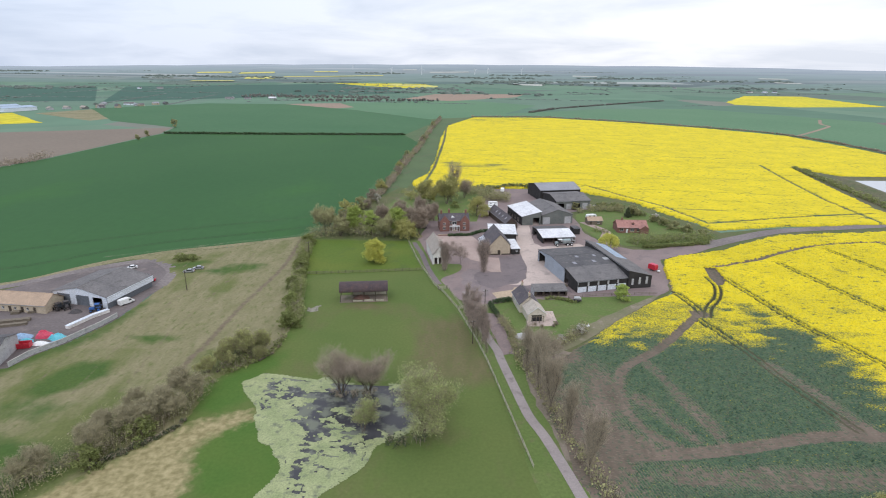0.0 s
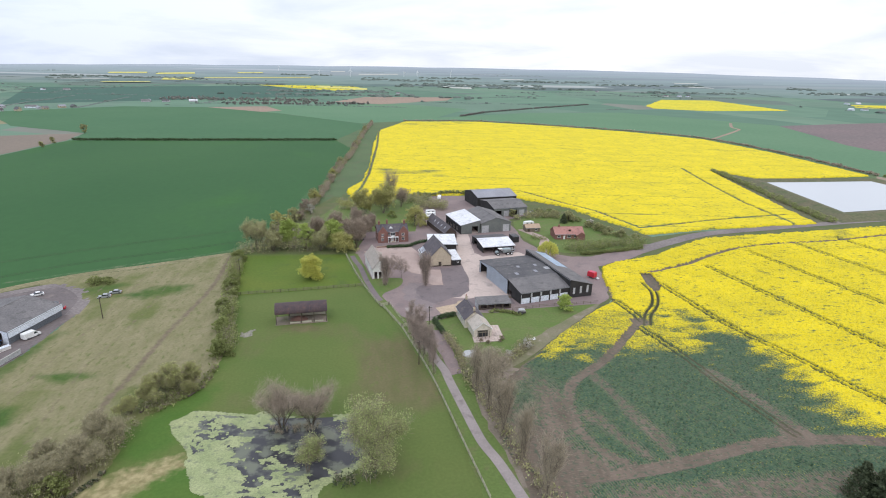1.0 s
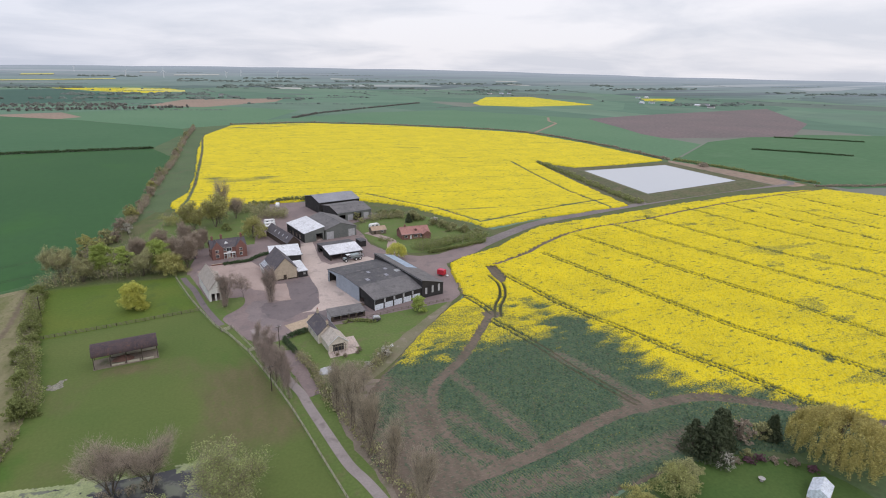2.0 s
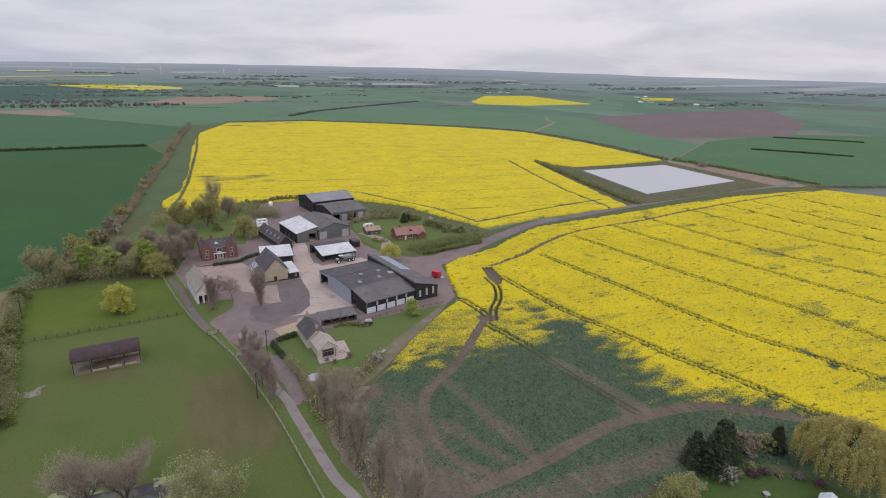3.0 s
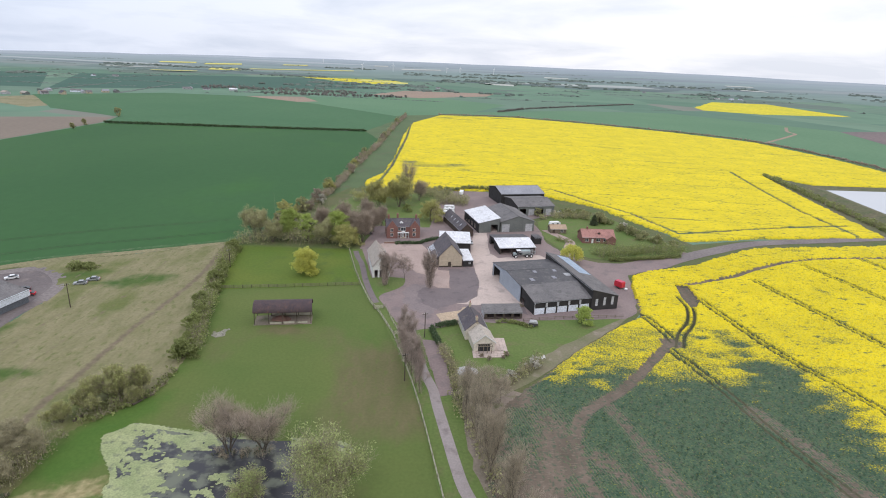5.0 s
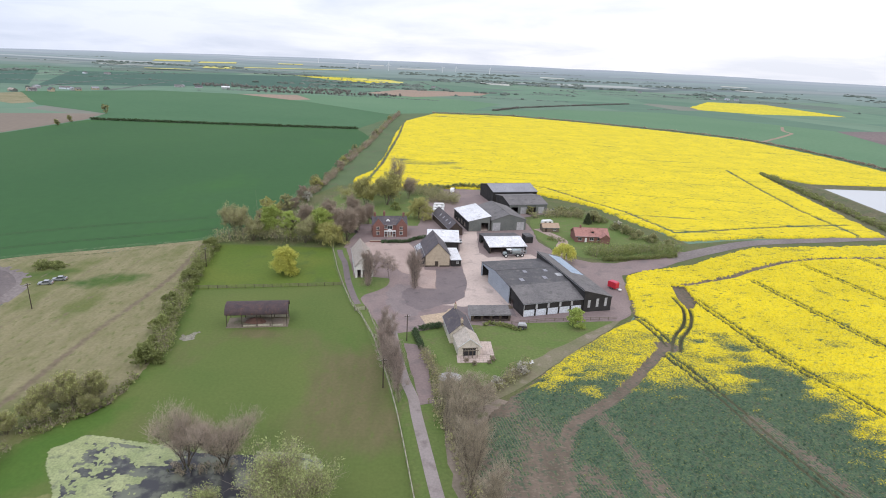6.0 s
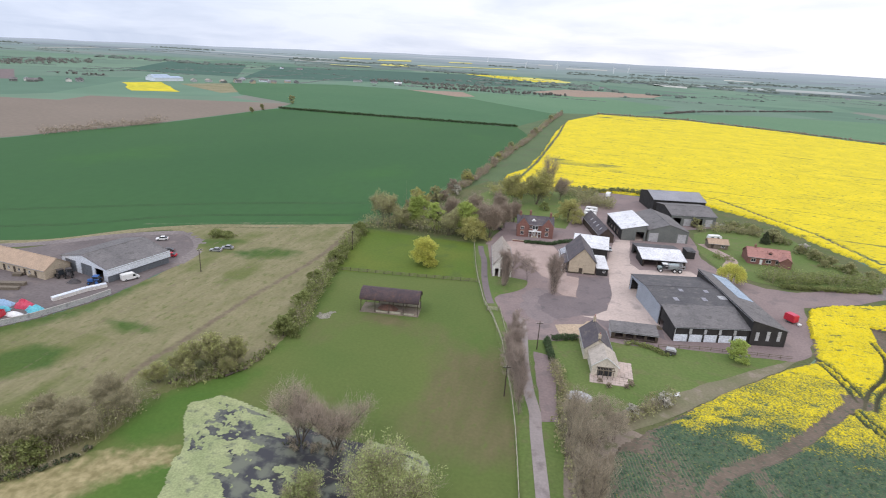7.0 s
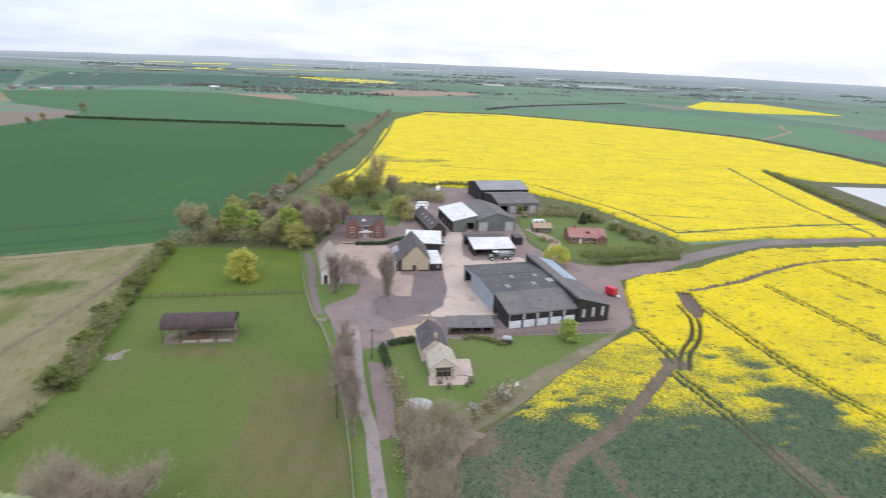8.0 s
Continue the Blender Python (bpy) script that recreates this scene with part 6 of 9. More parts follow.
# the large barn group: a low front range, a wide middle roof and a tall range beside them
def barn_group():
    bays = [(4.2 + 4.25 * k, 2.45, 0.8, 1.5) for k in range(4)]
    front = shed("front_barn", (51.4, 199.4), 15.5, 21.6, [(0, 4.5), (10.2, 6.4)], {"front": "blackboard", "left": "blackboard"}, "greyroof", "black weatherboarded barn with grey sheet roof and white doors", "barn",
                 gaps={"left": [(0.3, 0.0, 2.6, 2.4, "open")]}, over=0.3)
    for x, z, w, h in bays:
        part("light_panel", Build().box(x, -0.07, z, x + w, -0.02, z + h), M["palewall"], front, "pale translucent wall panel")
    part("downpipe", Build().tube((0.15, -0.35, 4.2), (0.15, -0.12, 3.6), 0.06, 0.06, 6).tube((0.15, -0.12, 3.6), (0.15, -0.12, 0.1), 0.06, 0.06, 6), M["white"], front)
    for k in range(5):
        part("sliding_door", Build().box(0.3 + 4.25 * k, -0.10, 0.05, 3.9 + 4.25 * k, -0.02, 2.25), M["whitesheet"], front, "white sheet-clad sliding door")
        part("post", Build().box(4.05 + 4.25 * k - 0.12, -0.16, 0, 4.05 + 4.25 * k + 0.12, -0.02, 4.3), M["blackboard"], front)
    prof = [(0, 6.1), (13.2, 6.8), (27, 5.2)]
    mid = shed("middle_barn", (48.4, 209.6), 14, 24.5, prof, {"left": "bluewall", "back": "blackboard"}, "darkroof", "wide barn with a low dark sheet roof and grey walls", "barn",
               gaps={"left": [(1.0, 0.0, 6.5, 4.6, "open")]}, over=0.2)
    rooflights(mid, 24.5, prof, 0, [(5.5, 0.25), (14.5, 0.3)], 1.4, 2.2, "paleroof")
    rooflights(mid, 24.5, prof, 0, [(9.5, 0.75), (17.5, 0.75)], 1.3, 1.8, "paleroof")
    rooflights(mid, 24.5, prof, 0, [(20.3, 0.42)], 2.6, 2.4, "palewall")
    # tall monopitch range: its high edge stands over the middle roof
    tall = shed("tall_barn", (82.0, 206.4), 101.5, 40.0, [(0, 4.9), (9.9, 7.5)], "blackboard", "greyroof", "tall black-boarded barn range with a single-pitch roof", "barn", over=0.25)
    b = [(1.4, 1.5, 0.9, 2.6), (4.4, 1.6, 0.9, 2.9), (7.4, 1.7, 0.9, 3.0)]
    for x, z, w, h in b:
        p = part("light_panel", Build().box(x, -0.06, z, x + w, -0.01, z + h), M["palewall"], tall, "pale translucent wall panel")
        p.matrix_basis = onto("left", 40.0, 9.9)
    d = Vector((0, 9.9, 2.6)).normalized()
    n = Vector((0, -d.z, d.y))
    for k in range(6):
        x = 19.0 + 3.3 * k
        c = Vector((x, 0.2, 4.95)) + d * 0.4 + n * 0.16
        part("roof_sheet", Build().prism([c, c + Vector((3.2, 0, 0)), c + Vector((3.2, 0, 0)) + d * 5.2, c + d * 5.2], n * 0.05), M["blueroof"], tall, "pale translucent roof sheet")


barn_group()
shed("low_store", (34.4, 195.2), 5, 12.6, [(0, 2.2), (5.2, 2.9)], {"front": "darktimber", "left": "palewall", "right": "darktimber", "back": "palewall"}, "greyroof", "low store with a grey sheet roof behind the cottage", "shed", gaps={"front": [(1 + 2.9 * k, 0.3, 2.2, 1.5, "open") for k in range(4)]}, over=0.2)


# cottage: dark-roofed rear range, stone-roofed front with a glazed gable
def cottage():
    rear = shed("cottage", (33.6, 181.3), 97, 11.0, two(6.6, 3.3, 6.1), "cream", "slate", "pale stone cottage with a mossy dark roof and front wing", "house",
                gaps={"back": [(2, 1.0, 1.0, 1.2, "window"), (6, 1.0, 1.0, 1.2, "window")], "front": [(3, 1.0, 1.0, 1.2, "window"), (6.5, 0.0, 1.0, 2.1, "door:white")]})
    chimney(rear, 10.4, 3.3, 5.4, 7.6, "stone", 2)
    chimney(rear, 0.4, 3.3, 5.4, 7.3, "stone", 1)
    x0, w, d, eave, ridge = -7.6, 6.2, 7.6, 3.0, 5.3
    b = Build()
    wall_with_gaps(b, 0, w, eave, [(1.3, 0.0, 3.6, 2.4)], 0, 0.25)
    b.prism([(0, 0, eave), (w / 2, 0, ridge), (w, 0, eave)][::-1], (0, 0.25, 0))
    b.box(0, 0.25, 0, 0.25, d, eave).box(w - 0.25, 0.25, 0, w, d, eave)
    wing = part("front_wing", b, M["cream"], rear)
    wing.matrix_basis = pose(x0, 5.6, 0, 0, 0, -90)
    for s in (0, 1):
        a, c = Vector((-0.35 if s == 0 else w + 0.35, -0.3, eave - 0.3)), Vector((w / 2, -0.3, ridge))
        q = [a, c, c + Vector((0, d + 0.4, 0)), a + Vector((0, d + 0.4, 0))]
        part("roof_slope", Build().prism(q if s else q[::-1], (0, 0, 0.14)), M["paletile"], wing)
        v = Build().prism([a + Vector((0, -0.05, 0.14)), c + Vector((0, -0.05, 0.14)), c + Vector((0, -0.05, -0.12)), a + Vector((0, -0.05, -0.12))], (0, 0.06, 0))
        part("bargeboard", v, M["white"], wing)
    gl = Build()
    for k in range(5):
        gl.box(1.3 + 0.9 * k - 0.05, 0.05, 0, 1.3 + 0.9 * k + 0.05, 0.15, 2.4)
    gl.box(1.3, 0.05, 2.3, 4.9, 0.15, 2.42).box(1.3, 0.05, 0, 4.9, 0.15, 0.12)
    fw = part("garden_window", gl, M["darktimber"], wing)
    part("pane", Build().box(1.35, 0.09, 0.1, 4.85, 0.11, 2.3), M["glass"], fw)
    for k in range(4):
        part("pergola_post", Build().box(1.2 + 1.25 * k, -1.4, 0, 1.32 + 1.25 * k, -1.28, 2.3), M["timber"], wing)
    for y0, y1, z in ((-1.45, -1.25, 2.3), (-0.15, -0.02, 2.4)):
        part("pergola_beam", Build().box(1.0, y0, z, 5.3, y1, z + 0.15), M["timber"], wing)
    for k in range(7):
        part("pergola_rafter", Build().box(1.1 + 0.66 * k, -1.5, 2.45, 1.2 + 0.66 * k, -0.02, 2.55), M["timber"], wing)
    slab = Build()
    for i in range(9):
        for j in range(4):
            slab.box(28.6 + 1.02 * i + 0.02, 169.6 + 1.05 * j + 0.02 + 0.08 * i, 0.05, 28.6 + 1.02 * i + 0.98, 169.6 + 1.05 * j + 1.0 + 0.08 * i, 0.19 + 0.01 * ((i * 7 + j * 3) % 3))
    for i in range(4):
        for j in range(8):
            slab.box(35.0 + 1.02 * i, 174.0 + 1.0 * j, 0.05, 35.97 + 1.02 * i, 174.97 + 1.0 * j, 0.19 + 0.01 * ((i + j * 5) % 3))
    tagged(part("patio", slab, M["concrete"], None, "pale stone slab patio round the cottage front"), category="patio", kind="structure")


cottage()


# red-roofed bungalow and its shed
def bungalow():
    prof = two(9.0, 2.9, 5.6)
    b = shed("bungalow", (90.6, 282.2), 0, 15.5, prof, "brick", "redtile", "low brick bungalow with a red clay tile roof", "house",
             gaps={"front": [(1.2, 0.9, 1.8, 1.3, "window"), (4.4, 0.0, 1.0, 2.1, "door:white"), (6.6, 0.9, 2.0, 1.3, "window"), (10.2, 0.9, 1.8, 1.3, "window"), (13, 0.9, 1.4, 1.3, "window")], "right": [(3.5, 0.9, 1.8, 1.3, "window")]})
    part("porch_gable", Build().prism([(11.0, -2.2, 2.8), (15.6, -2.2, 2.8), (13.3, -2.2, 4.4)], (0, 5.6, 0)).box(11.2, -2.0, 0, 15.4, 0, 2.8), M["brick"], b)
    for s in (0, 1):
        a, c = Vector((10.7 if s == 0 else 15.9, -2.5, 2.65)), Vector((13.3, -2.5, 4.5))
        q = [a, c, c + Vector((0, 6.0, 0)), a + Vector((0, 6.0, 0))]
        part("roof_slope", Build().prism(q if s else q[::-1], (0, 0, 0.12)), M["redtile"], b)
    dm = part("dormer", Build().box(7.4, 1.6, 3.8, 8.9, 3.0, 4.7).prism([(7.2, 1.5, 4.7), (9.1, 1.5, 4.7), (8.15, 1.5, 5.4)], (0, 2.0, 0)), M["redtile"], b)
    part("pane", Build().box(7.6, 1.57, 4.0, 8.7, 1.59, 4.6), M["glass"], dm)
    chimney(b, 3.0, 4.5, 5.0, 6.8, "brick", 1, 0.7, 0.6)


bungalow()
shed("garden_shed", (78.5, 296.5), 5, 8.0, two(5.0, 2.3, 3.8), "timber", "tan", "timber garden shed with a tan roof", "shed", gaps={"front": [(1.0, 0.0, 1.2, 2.0, "door:darktimber"), (5.2, 0.8, 1.4, 1.0, "window")]})


# rusty Dutch barn in the paddock
def dutch_barn():
    L, W, eave = 17.0, 6.4, 4.0
    top = thing("dutch_barn", "open Dutch barn with a curved rusty iron roof", "barn", pose(-37.2, 187.0, 0.05, 0, 0, 7))
    for k in range(5):
        for y in (0.1, W - 0.1):
            part("post", Build().box(-0.09, -0.09, 0, 0.09, 0.09, eave), M["darktimber"], top).matrix_basis = pose(0.1 + (L - 0.2) * k / 4, y, 0)
    n = 14
    arc = [(W / 2 - (W / 2 + 0.3) * math.cos(math.pi * i / n), eave + 2.5 * math.sin(math.pi * i / n)) for i in range(n + 1)]
    roof = Build()
    inner = [(W / 2 + (y - W / 2) * 0.985, z - 0.05) for y, z in arc]
    ring = arc + inner[::-1]
    m = len(ring)
    roof.v = [(x, y, z) for x in (-0.3, L + 0.3) for y, z in ring]
    roof.f = [(k, (k + 1) % m, m + (k + 1) % m, m + k) for k in range(m)] + [tuple(e * m + k for k in (i, i + 1, m - 2 - i, m - 1 - i)) for e in (0, 1) for i in range(n)]
    part("curved_roof", roof, M["rust"], top)
    part("gable_sheet", Build().prism([(0, y, z) for y, z in inner], (0.06, 0, 0)), M["rust"], top)
    part("gable_sheet", Build().prism([(L - 0.06, y, z) for y, z in inner], (0.06, 0, 0)), M["rust"], top)
    part("tie_beam", Build().box(0, 0.02, eave - 0.25, L, 0.16, eave - 0.05), M["darktimber"], top)
    part("tie_beam", Build().box(0, W - 0.16, eave - 0.25, L, W - 0.02, eave - 0.05), M["darktimber"], top)
    part("floor", Build().box(-0.2, -0.4, -0.1, L + 0.2, W + 0.2, 0.04), M["dirt"], top, "pale trodden floor")
    for k in range(1, 4):
        part("back_boarding", Build().box(0.25 + 4.2 * k, W - 0.12, 0.05, 4.2 + 4.2 * k, W - 0.04, 1.9), M["palefence"], top, "pale weathered boarding")
    for x in (0.12, L - 0.12):
        part("brace", Build().tube((x, 0.1, eave - 1.2), (x, 1.4, eave - 0.1), 0.05, 0.05, 5).tube((x, W - 0.1, eave - 1.2), (x, W - 1.4, eave - 0.1), 0.05, 0.05, 5), M["darktimber"], top)
    for k in range(3):
        part("board", Build().box(4.6 + 3.9 * k, 0.3, 0.04, 8.0 + 3.9 * k, 0.5, 0.5 + 0.15 * (k % 2)), M["palefence"], top)


dutch_barn()


# works yard beyond the rough field
def works():
    shed("works_shed", (-116.6, 178.4), 77, 21.5, [(0, 4.2), (11.6, 6.7), (23.2, 4.2)], {"front": "darkgrey", "left": "whitesheet", "right": "whitesheet", "back": "darkgrey"}, "greyroof", "large works shed with a grey roof and white trim", "shed",
         gaps={"left": [(2.0, 0.0, 5.5, 3.8, "door:darkgrey"), (10.0, 0.0, 5.5, 3.8, "door:darkgrey"), (17.0, 0.0, 4.0, 3.6, "open")]}, over=0.4)
    t = bpy.data.objects["works_shed"]
    part("fascia", Build().box(-0.4, -0.5, 2.2, 21.9, -0.42, 4.4), M["whitesheet"], t, "white fascia panel")
    shed("tan_store", (-161.0, 176.2), -6, 26.0, two(8.5, 3.0, 5.6), "stone", "tan", "long store with a tan tile roof", "shed", gaps={"front": [(3.0 + 4.6 * k, 0.0, 1.1, 2.1, "door:darktimber") for k in range(5)] + [(5.0 + 4.6 * k, 0.9, 1.0, 1.0, "window") for k in range(4)]})
    shed("grey_store", (-150.0, 132.0), 13, 26.0, two(13, 4.2, 6.2), "palewall", "darkroof", "grey-roofed store at the yard's edge", "shed")


works()
# small cattle shelter and far buildings
shed("blue_warehouse", (-700, 905), 68, 52.0, two(30, 5.5, 7.5), "whitesheet", "blueroof", "distant pale blue warehouse", "warehouse")
shed("blue_warehouse", (-722, 930), 68, 30.0, two(22, 7, 9), "whitesheet", "blueroof", "taller pale blue warehouse", "warehouse")


def far_house(x, y, a, L, W, wall, roof, label):
    shed("distant_house", (x, y), a, L, two(W, 2.9, 5.2), wall, roof, label, "house", group="distant village houses", gutter=False,
         gaps={"front": [(L * 0.15, 1.0, 1.4, 1.4, "window"), (L * 0.65, 1.0, 1.4, 1.4, "window")]})


rng_h = random.Random(4)
for k in range(30):
    t = k / 29
    x, y = -800 + 250 * t + rng_h.uniform(-14, 14), 712 + 390 * t + rng_h.uniform(-16, 16)
    if -730 < x < -660:
        continue
    far_house(x, y, rng_h.choice((50, 60, 140, 150)), rng_h.uniform(8, 15), rng_h.uniform(6, 8), rng_h.choice(("palewall", "stone", "greywall", "render_wall")), rng_h.choice(("slate", "greyroof", "stonetile", "darkroof", "paleroof")), "small distant village house with a pitched roof")
for x, y in ((-494, 1288), (-478, 1300), (-455, 1296), (-405, 1314), (-390, 1322), (-642, 1078), (-610, 1086), (1050, 2012), (1090, 2020), (1130, 2030), (1340, 1265), (1358, 1250), (1300, 1180), (1252, 1400), (1280, 1405), (1400, 1290), (60, 1850), (1500, 1700), (1540, 1720), (900, 2300), (-900, 1700), (-860, 1720)):
    far_house(x, y, rng_h.choice((0, 20, 90, 110)), rng_h.uniform(10, 20), rng_h.uniform(7, 10), rng_h.choice(("render_wall", "palewall", "whitesheet")), rng_h.choice(("slate", "paleroof", "greyroof", "whiteroof")), "small distant farm building with a pitched roof")



# ---- trees, hedges and scrub ----
def sprays(b, centres, radii, each, size, rng, flat=0.75, long=1.5):
    """Leaf clusters: small uneven quads, thicker toward the outside of each clump."""
    c = np.repeat(np.asarray(centres, float), each, 0)
    r = np.repeat(np.asarray(radii, float), each)[:, None]
    d = rng.normal(size=c.shape)
    d /= np.linalg.norm(d, axis=1, keepdims=True)
    p = c + d * r * rng.random((len(c), 1)) ** 0.45 * np.array([1, 1, flat])
    u = rng.normal(size=c.shape)
    u /= np.linalg.norm(u, axis=1, keepdims=True)
    w = np.cross(u, rng.normal(size=c.shape))
    w /= np.linalg.norm(w, axis=1, keepdims=True)
    s = size * rng.uniform(0.6, 1.4, (len(c), 1))
    u, w = u * s * long * 0.5, w * s * 0.5
    b.quads(np.stack([p - u - w * 0.6, p + u * 0.2 - w, p + u + w * 0.5, p - u * 0.3 + w], 1))


def limbs(b, rng, base, top, r0, spread, count, levels, lift=0.5, sides=6, wander=0.12, start=0.35):
    """A tapered stem that forks; returns the ends of its twigs."""
    ends = []

    def grow(a, d, length, r, level):
        steps = 3 if level == 0 else 2
        q, pts = Vector(a), [Vector(a)]
        for k in range(steps):
            d = (d + Vector(rng.normal(0, wander, 3)) + Vector((0, 0, 0.04 * lift))).normalized()
            q = q + d * length / steps
            pts.append(q.copy())
        for k in range(steps):
            ra, rb = r * (1 - 0.55 * k / steps), r * (1 - 0.55 * (k + 1) / steps)
            b.tube(pts[k], pts[k + 1], ra, rb, max(3, sides - 2 * level), cap=False)
        if level == levels:
            ends.append(pts[-1])
            return
        n = count[level]
        for i in range(n):
            t = (start if level == 0 else 0.2) + (0.98 - (start if level == 0 else 0.2)) * (i + rng.random()) / n
            k = min(int(t * steps), steps - 1)
            s = pts[k].lerp(pts[k + 1], t * steps - k)
            g = 2.4 * i + rng.uniform(0, 1.2)
            side = Vector((math.cos(g), math.sin(g), 0))
            nd = (d * (1 - spread) + side * spread + Vector((0, 0, lift * 0.3))).normalized()
            grow(s, nd, length * rng.uniform(0.42, 0.62) * (1.0 - 0.35 * t * (level == 0)), r * 0.42, level + 1)
        ends.append(pts[-1])

    d0 = Vector(top) - Vector(base)
    grow(base, d0.normalized(), d0.length, r0, 0)
    return ends


def leafy_tree(name, label, h, r, leaf_mat, seed, clumps=70, each=26, size=0.42, low=0.16, m=None, shape="round", density=1.0, bark="bark", tidy=False):
    rng = np.random.default_rng(seed)
    top = thing(name, label, "tree", m)
    b = Build()
    ends = limbs(b, rng, (0, 0, -0.1), (0, 0, h * 0.72), 0.03 * h + 0.05, 0.62, (8, 4), 2, 0.5)
    part("trunk", b, M[bark], top)
    c, cr = [], []
    # the crown is a heap of lobes of uneven size, with gaps between them
    lobes = []
    for k in range(11):
        z = (k + 0.6) / 11.2
        width = {"round": math.sin(math.pi * min(z * 0.86 + 0.10, 1)) ** 0.7, "cone": (1.05 - z) ** 0.7, "dome": math.sqrt(max(0, 1 - z ** 2.2))}[shape]
        g = 2.39996 * k + rng.uniform(-0.5, 0.5)
        q = r * width * (rng.uniform(0.42, 0.56) if tidy else rng.uniform(0.45, 0.80)) * (0.35 if k == 10 else 1.0)
        lobes.append((q * math.cos(g), q * math.sin(g), h * (low + (1 - low) * z * 0.90), r * rng.uniform(0.38, 0.54)))
    for k in range(clumps):
        x, y, z, size_of = lobes[k % 11]
        d = rng.normal(size=3)
        d /= np.linalg.norm(d)
        d[2] = abs(d[2]) * 0.9 - 0.25
        q = size_of * rng.uniform(0.55, 1.0)
        c.append((x + d[0] * q, y + d[1] * q, max(z + d[2] * q, h * low * 0.8 + 0.2)))
        cr.append(r * rng.uniform(0.13, 0.24))
    for e in ends[::3]:
        c.append(tuple(e))
        cr.append(r * 0.22)
    crown = Build()
    sprays(crown, c, cr, int(each * density), size, rng)
    part("crown", crown, M[leaf_mat], top)
    return top


def feathery_tree(name, label, h, r, leaf_mat, seed, m=None, stems=4, each=16, size=0.15, twig="twig", counts=(9, 5), bark="palebark", lean=0.55):
    """A many-stemmed sallow or willow just coming into leaf: upswept fine twigs with small leaves along them."""
    rng = np.random.default_rng(seed)
    top = thing(name, label, "tree", m)
    b, tw, cb = Build(), Build(), Build()
    tips = []
    for s in range(stems):
        g = 2.39996 * s + rng.uniform(-0.4, 0.4)
        out = rng.uniform(0.45, 1.0) * (0.0 if stems == 1 else 1.0)
        tall = h * rng.uniform(0.66, 0.92) * (1.0 - 0.22 * out)
        foot = Vector((math.cos(g), math.sin(g), 0)) * 0.35 * out
        tips += limbs(b, rng, (foot.x, foot.y, -0.1), (math.cos(g) * r * lean * out, math.sin(g) * r * lean * out, tall), 0.008 * h + 0.03, 0.50, counts, 2, 1.1, 5, 0.16, 0.18)
    part("trunk", b, M[bark], top)
    wisps_at(tw, tips, 14, 0.13 * h, 0.035, rng, 1.0, 0.35)
    part("twig_mass", tw, M[twig], top)
    p = np.asarray([tuple(q) for q in tips])
    p = p + rng.normal(0, 0.05, p.shape) * h * np.array([0.7, 0.7, 1.0]) + np.array([0, 0, 0.04 * h])
    p[:, 2] = np.maximum(p[:, 2], 0.5)
    sprays(cb, p, np.full(len(p), 0.085 * h), each, size, rng, 1.35, 2.0)
    part("crown", cb, M[leaf_mat], top)
    return top


def bare_tree(name, label, h, r, seed, m=None, twig="twig", narrow=False, buds=None, stems=1, counts=(12, 7, 5)):
    rng = np.random.default_rng(seed)
    top = thing(name, label, "tree", m)
    b, tw = Build(), Build()
    for s in range(stems):
        g = 2.1 * s + 0.4
        off = Vector((math.cos(g), math.sin(g), 0)) * (0.0 if stems == 1 else 0.5)
        lean = off * (r * 0.6 if stems > 1 else 0)
        tip = (off.x + lean.x, off.y + lean.y, h * (0.80 if not narrow else 0.9))
        ends = limbs(b, rng, (off.x, off.y, -0.1), tip, 0.0065 * h + 0.03, 0.28 if narrow else 0.66, counts[:2], 2, 1.4 if narrow else 0.55, 5, start=0.10 if narrow else 0.25)
        if narrow:
            low = [(off.x + lean.x * f, off.y + lean.y * f, h * f * 0.9) for f in np.linspace(0.04, 0.7, 16)]
            wisps_at(tw, low, 12, 0.20 * h, 0.05, rng, 2.6, 0.1)
        wisps_at(tw, ends, counts[2] * 6, 0.12 * h, 0.05 if narrow else 0.04, rng, 1.5 if narrow else 0.35, 0.15 if narrow else 0.5)
    part("trunk", b, M["palebark"], top)
    part("crown", tw, M[twig], top)
    if buds:
        c = rng.normal(0, 1, (40, 3)) * np.array([r * 0.5, r * 0.5, h * 0.16]) + np.array([0, 0, h * 0.62])
        cb = Build()
        sprays(cb, c, np.full(40, r * 0.4), 22, 0.16, rng)
        part("bud_cloud", cb, M[buds], top)
    return top


def wisps_at(b, points, each, length, width, rng, up, out):
    """Fine twigs that leave the given points: thin tapering blades."""
    p = np.repeat(np.asarray([tuple(q) for q in points], float), each, 0)
    n = len(p)
    away_dir = p * np.array([1, 1, 0])
    away_dir /= np.maximum(np.linalg.norm(away_dir, axis=1, keepdims=True), 1e-6)
    d = rng.normal(0, 1, (n, 3)) * 0.75 + away_dir * out + np.array([0, 0, up])
    d /= np.linalg.norm(d, axis=1, keepdims=True)
    p = p + rng.normal(0, length * 0.25, (n, 3)) * np.array([1, 1, 0.8])
    s = np.cross(d, rng.normal(size=(n, 3)))
    s /= np.linalg.norm(s, axis=1, keepdims=True)
    ln = length * rng.uniform(0.5, 1.3, (n, 1))
    b.quads(np.stack([p - s * width / 2, p + s * width / 2, p + d * ln + s * width * 0.12, p + d * ln - s * width * 0.12], 1))


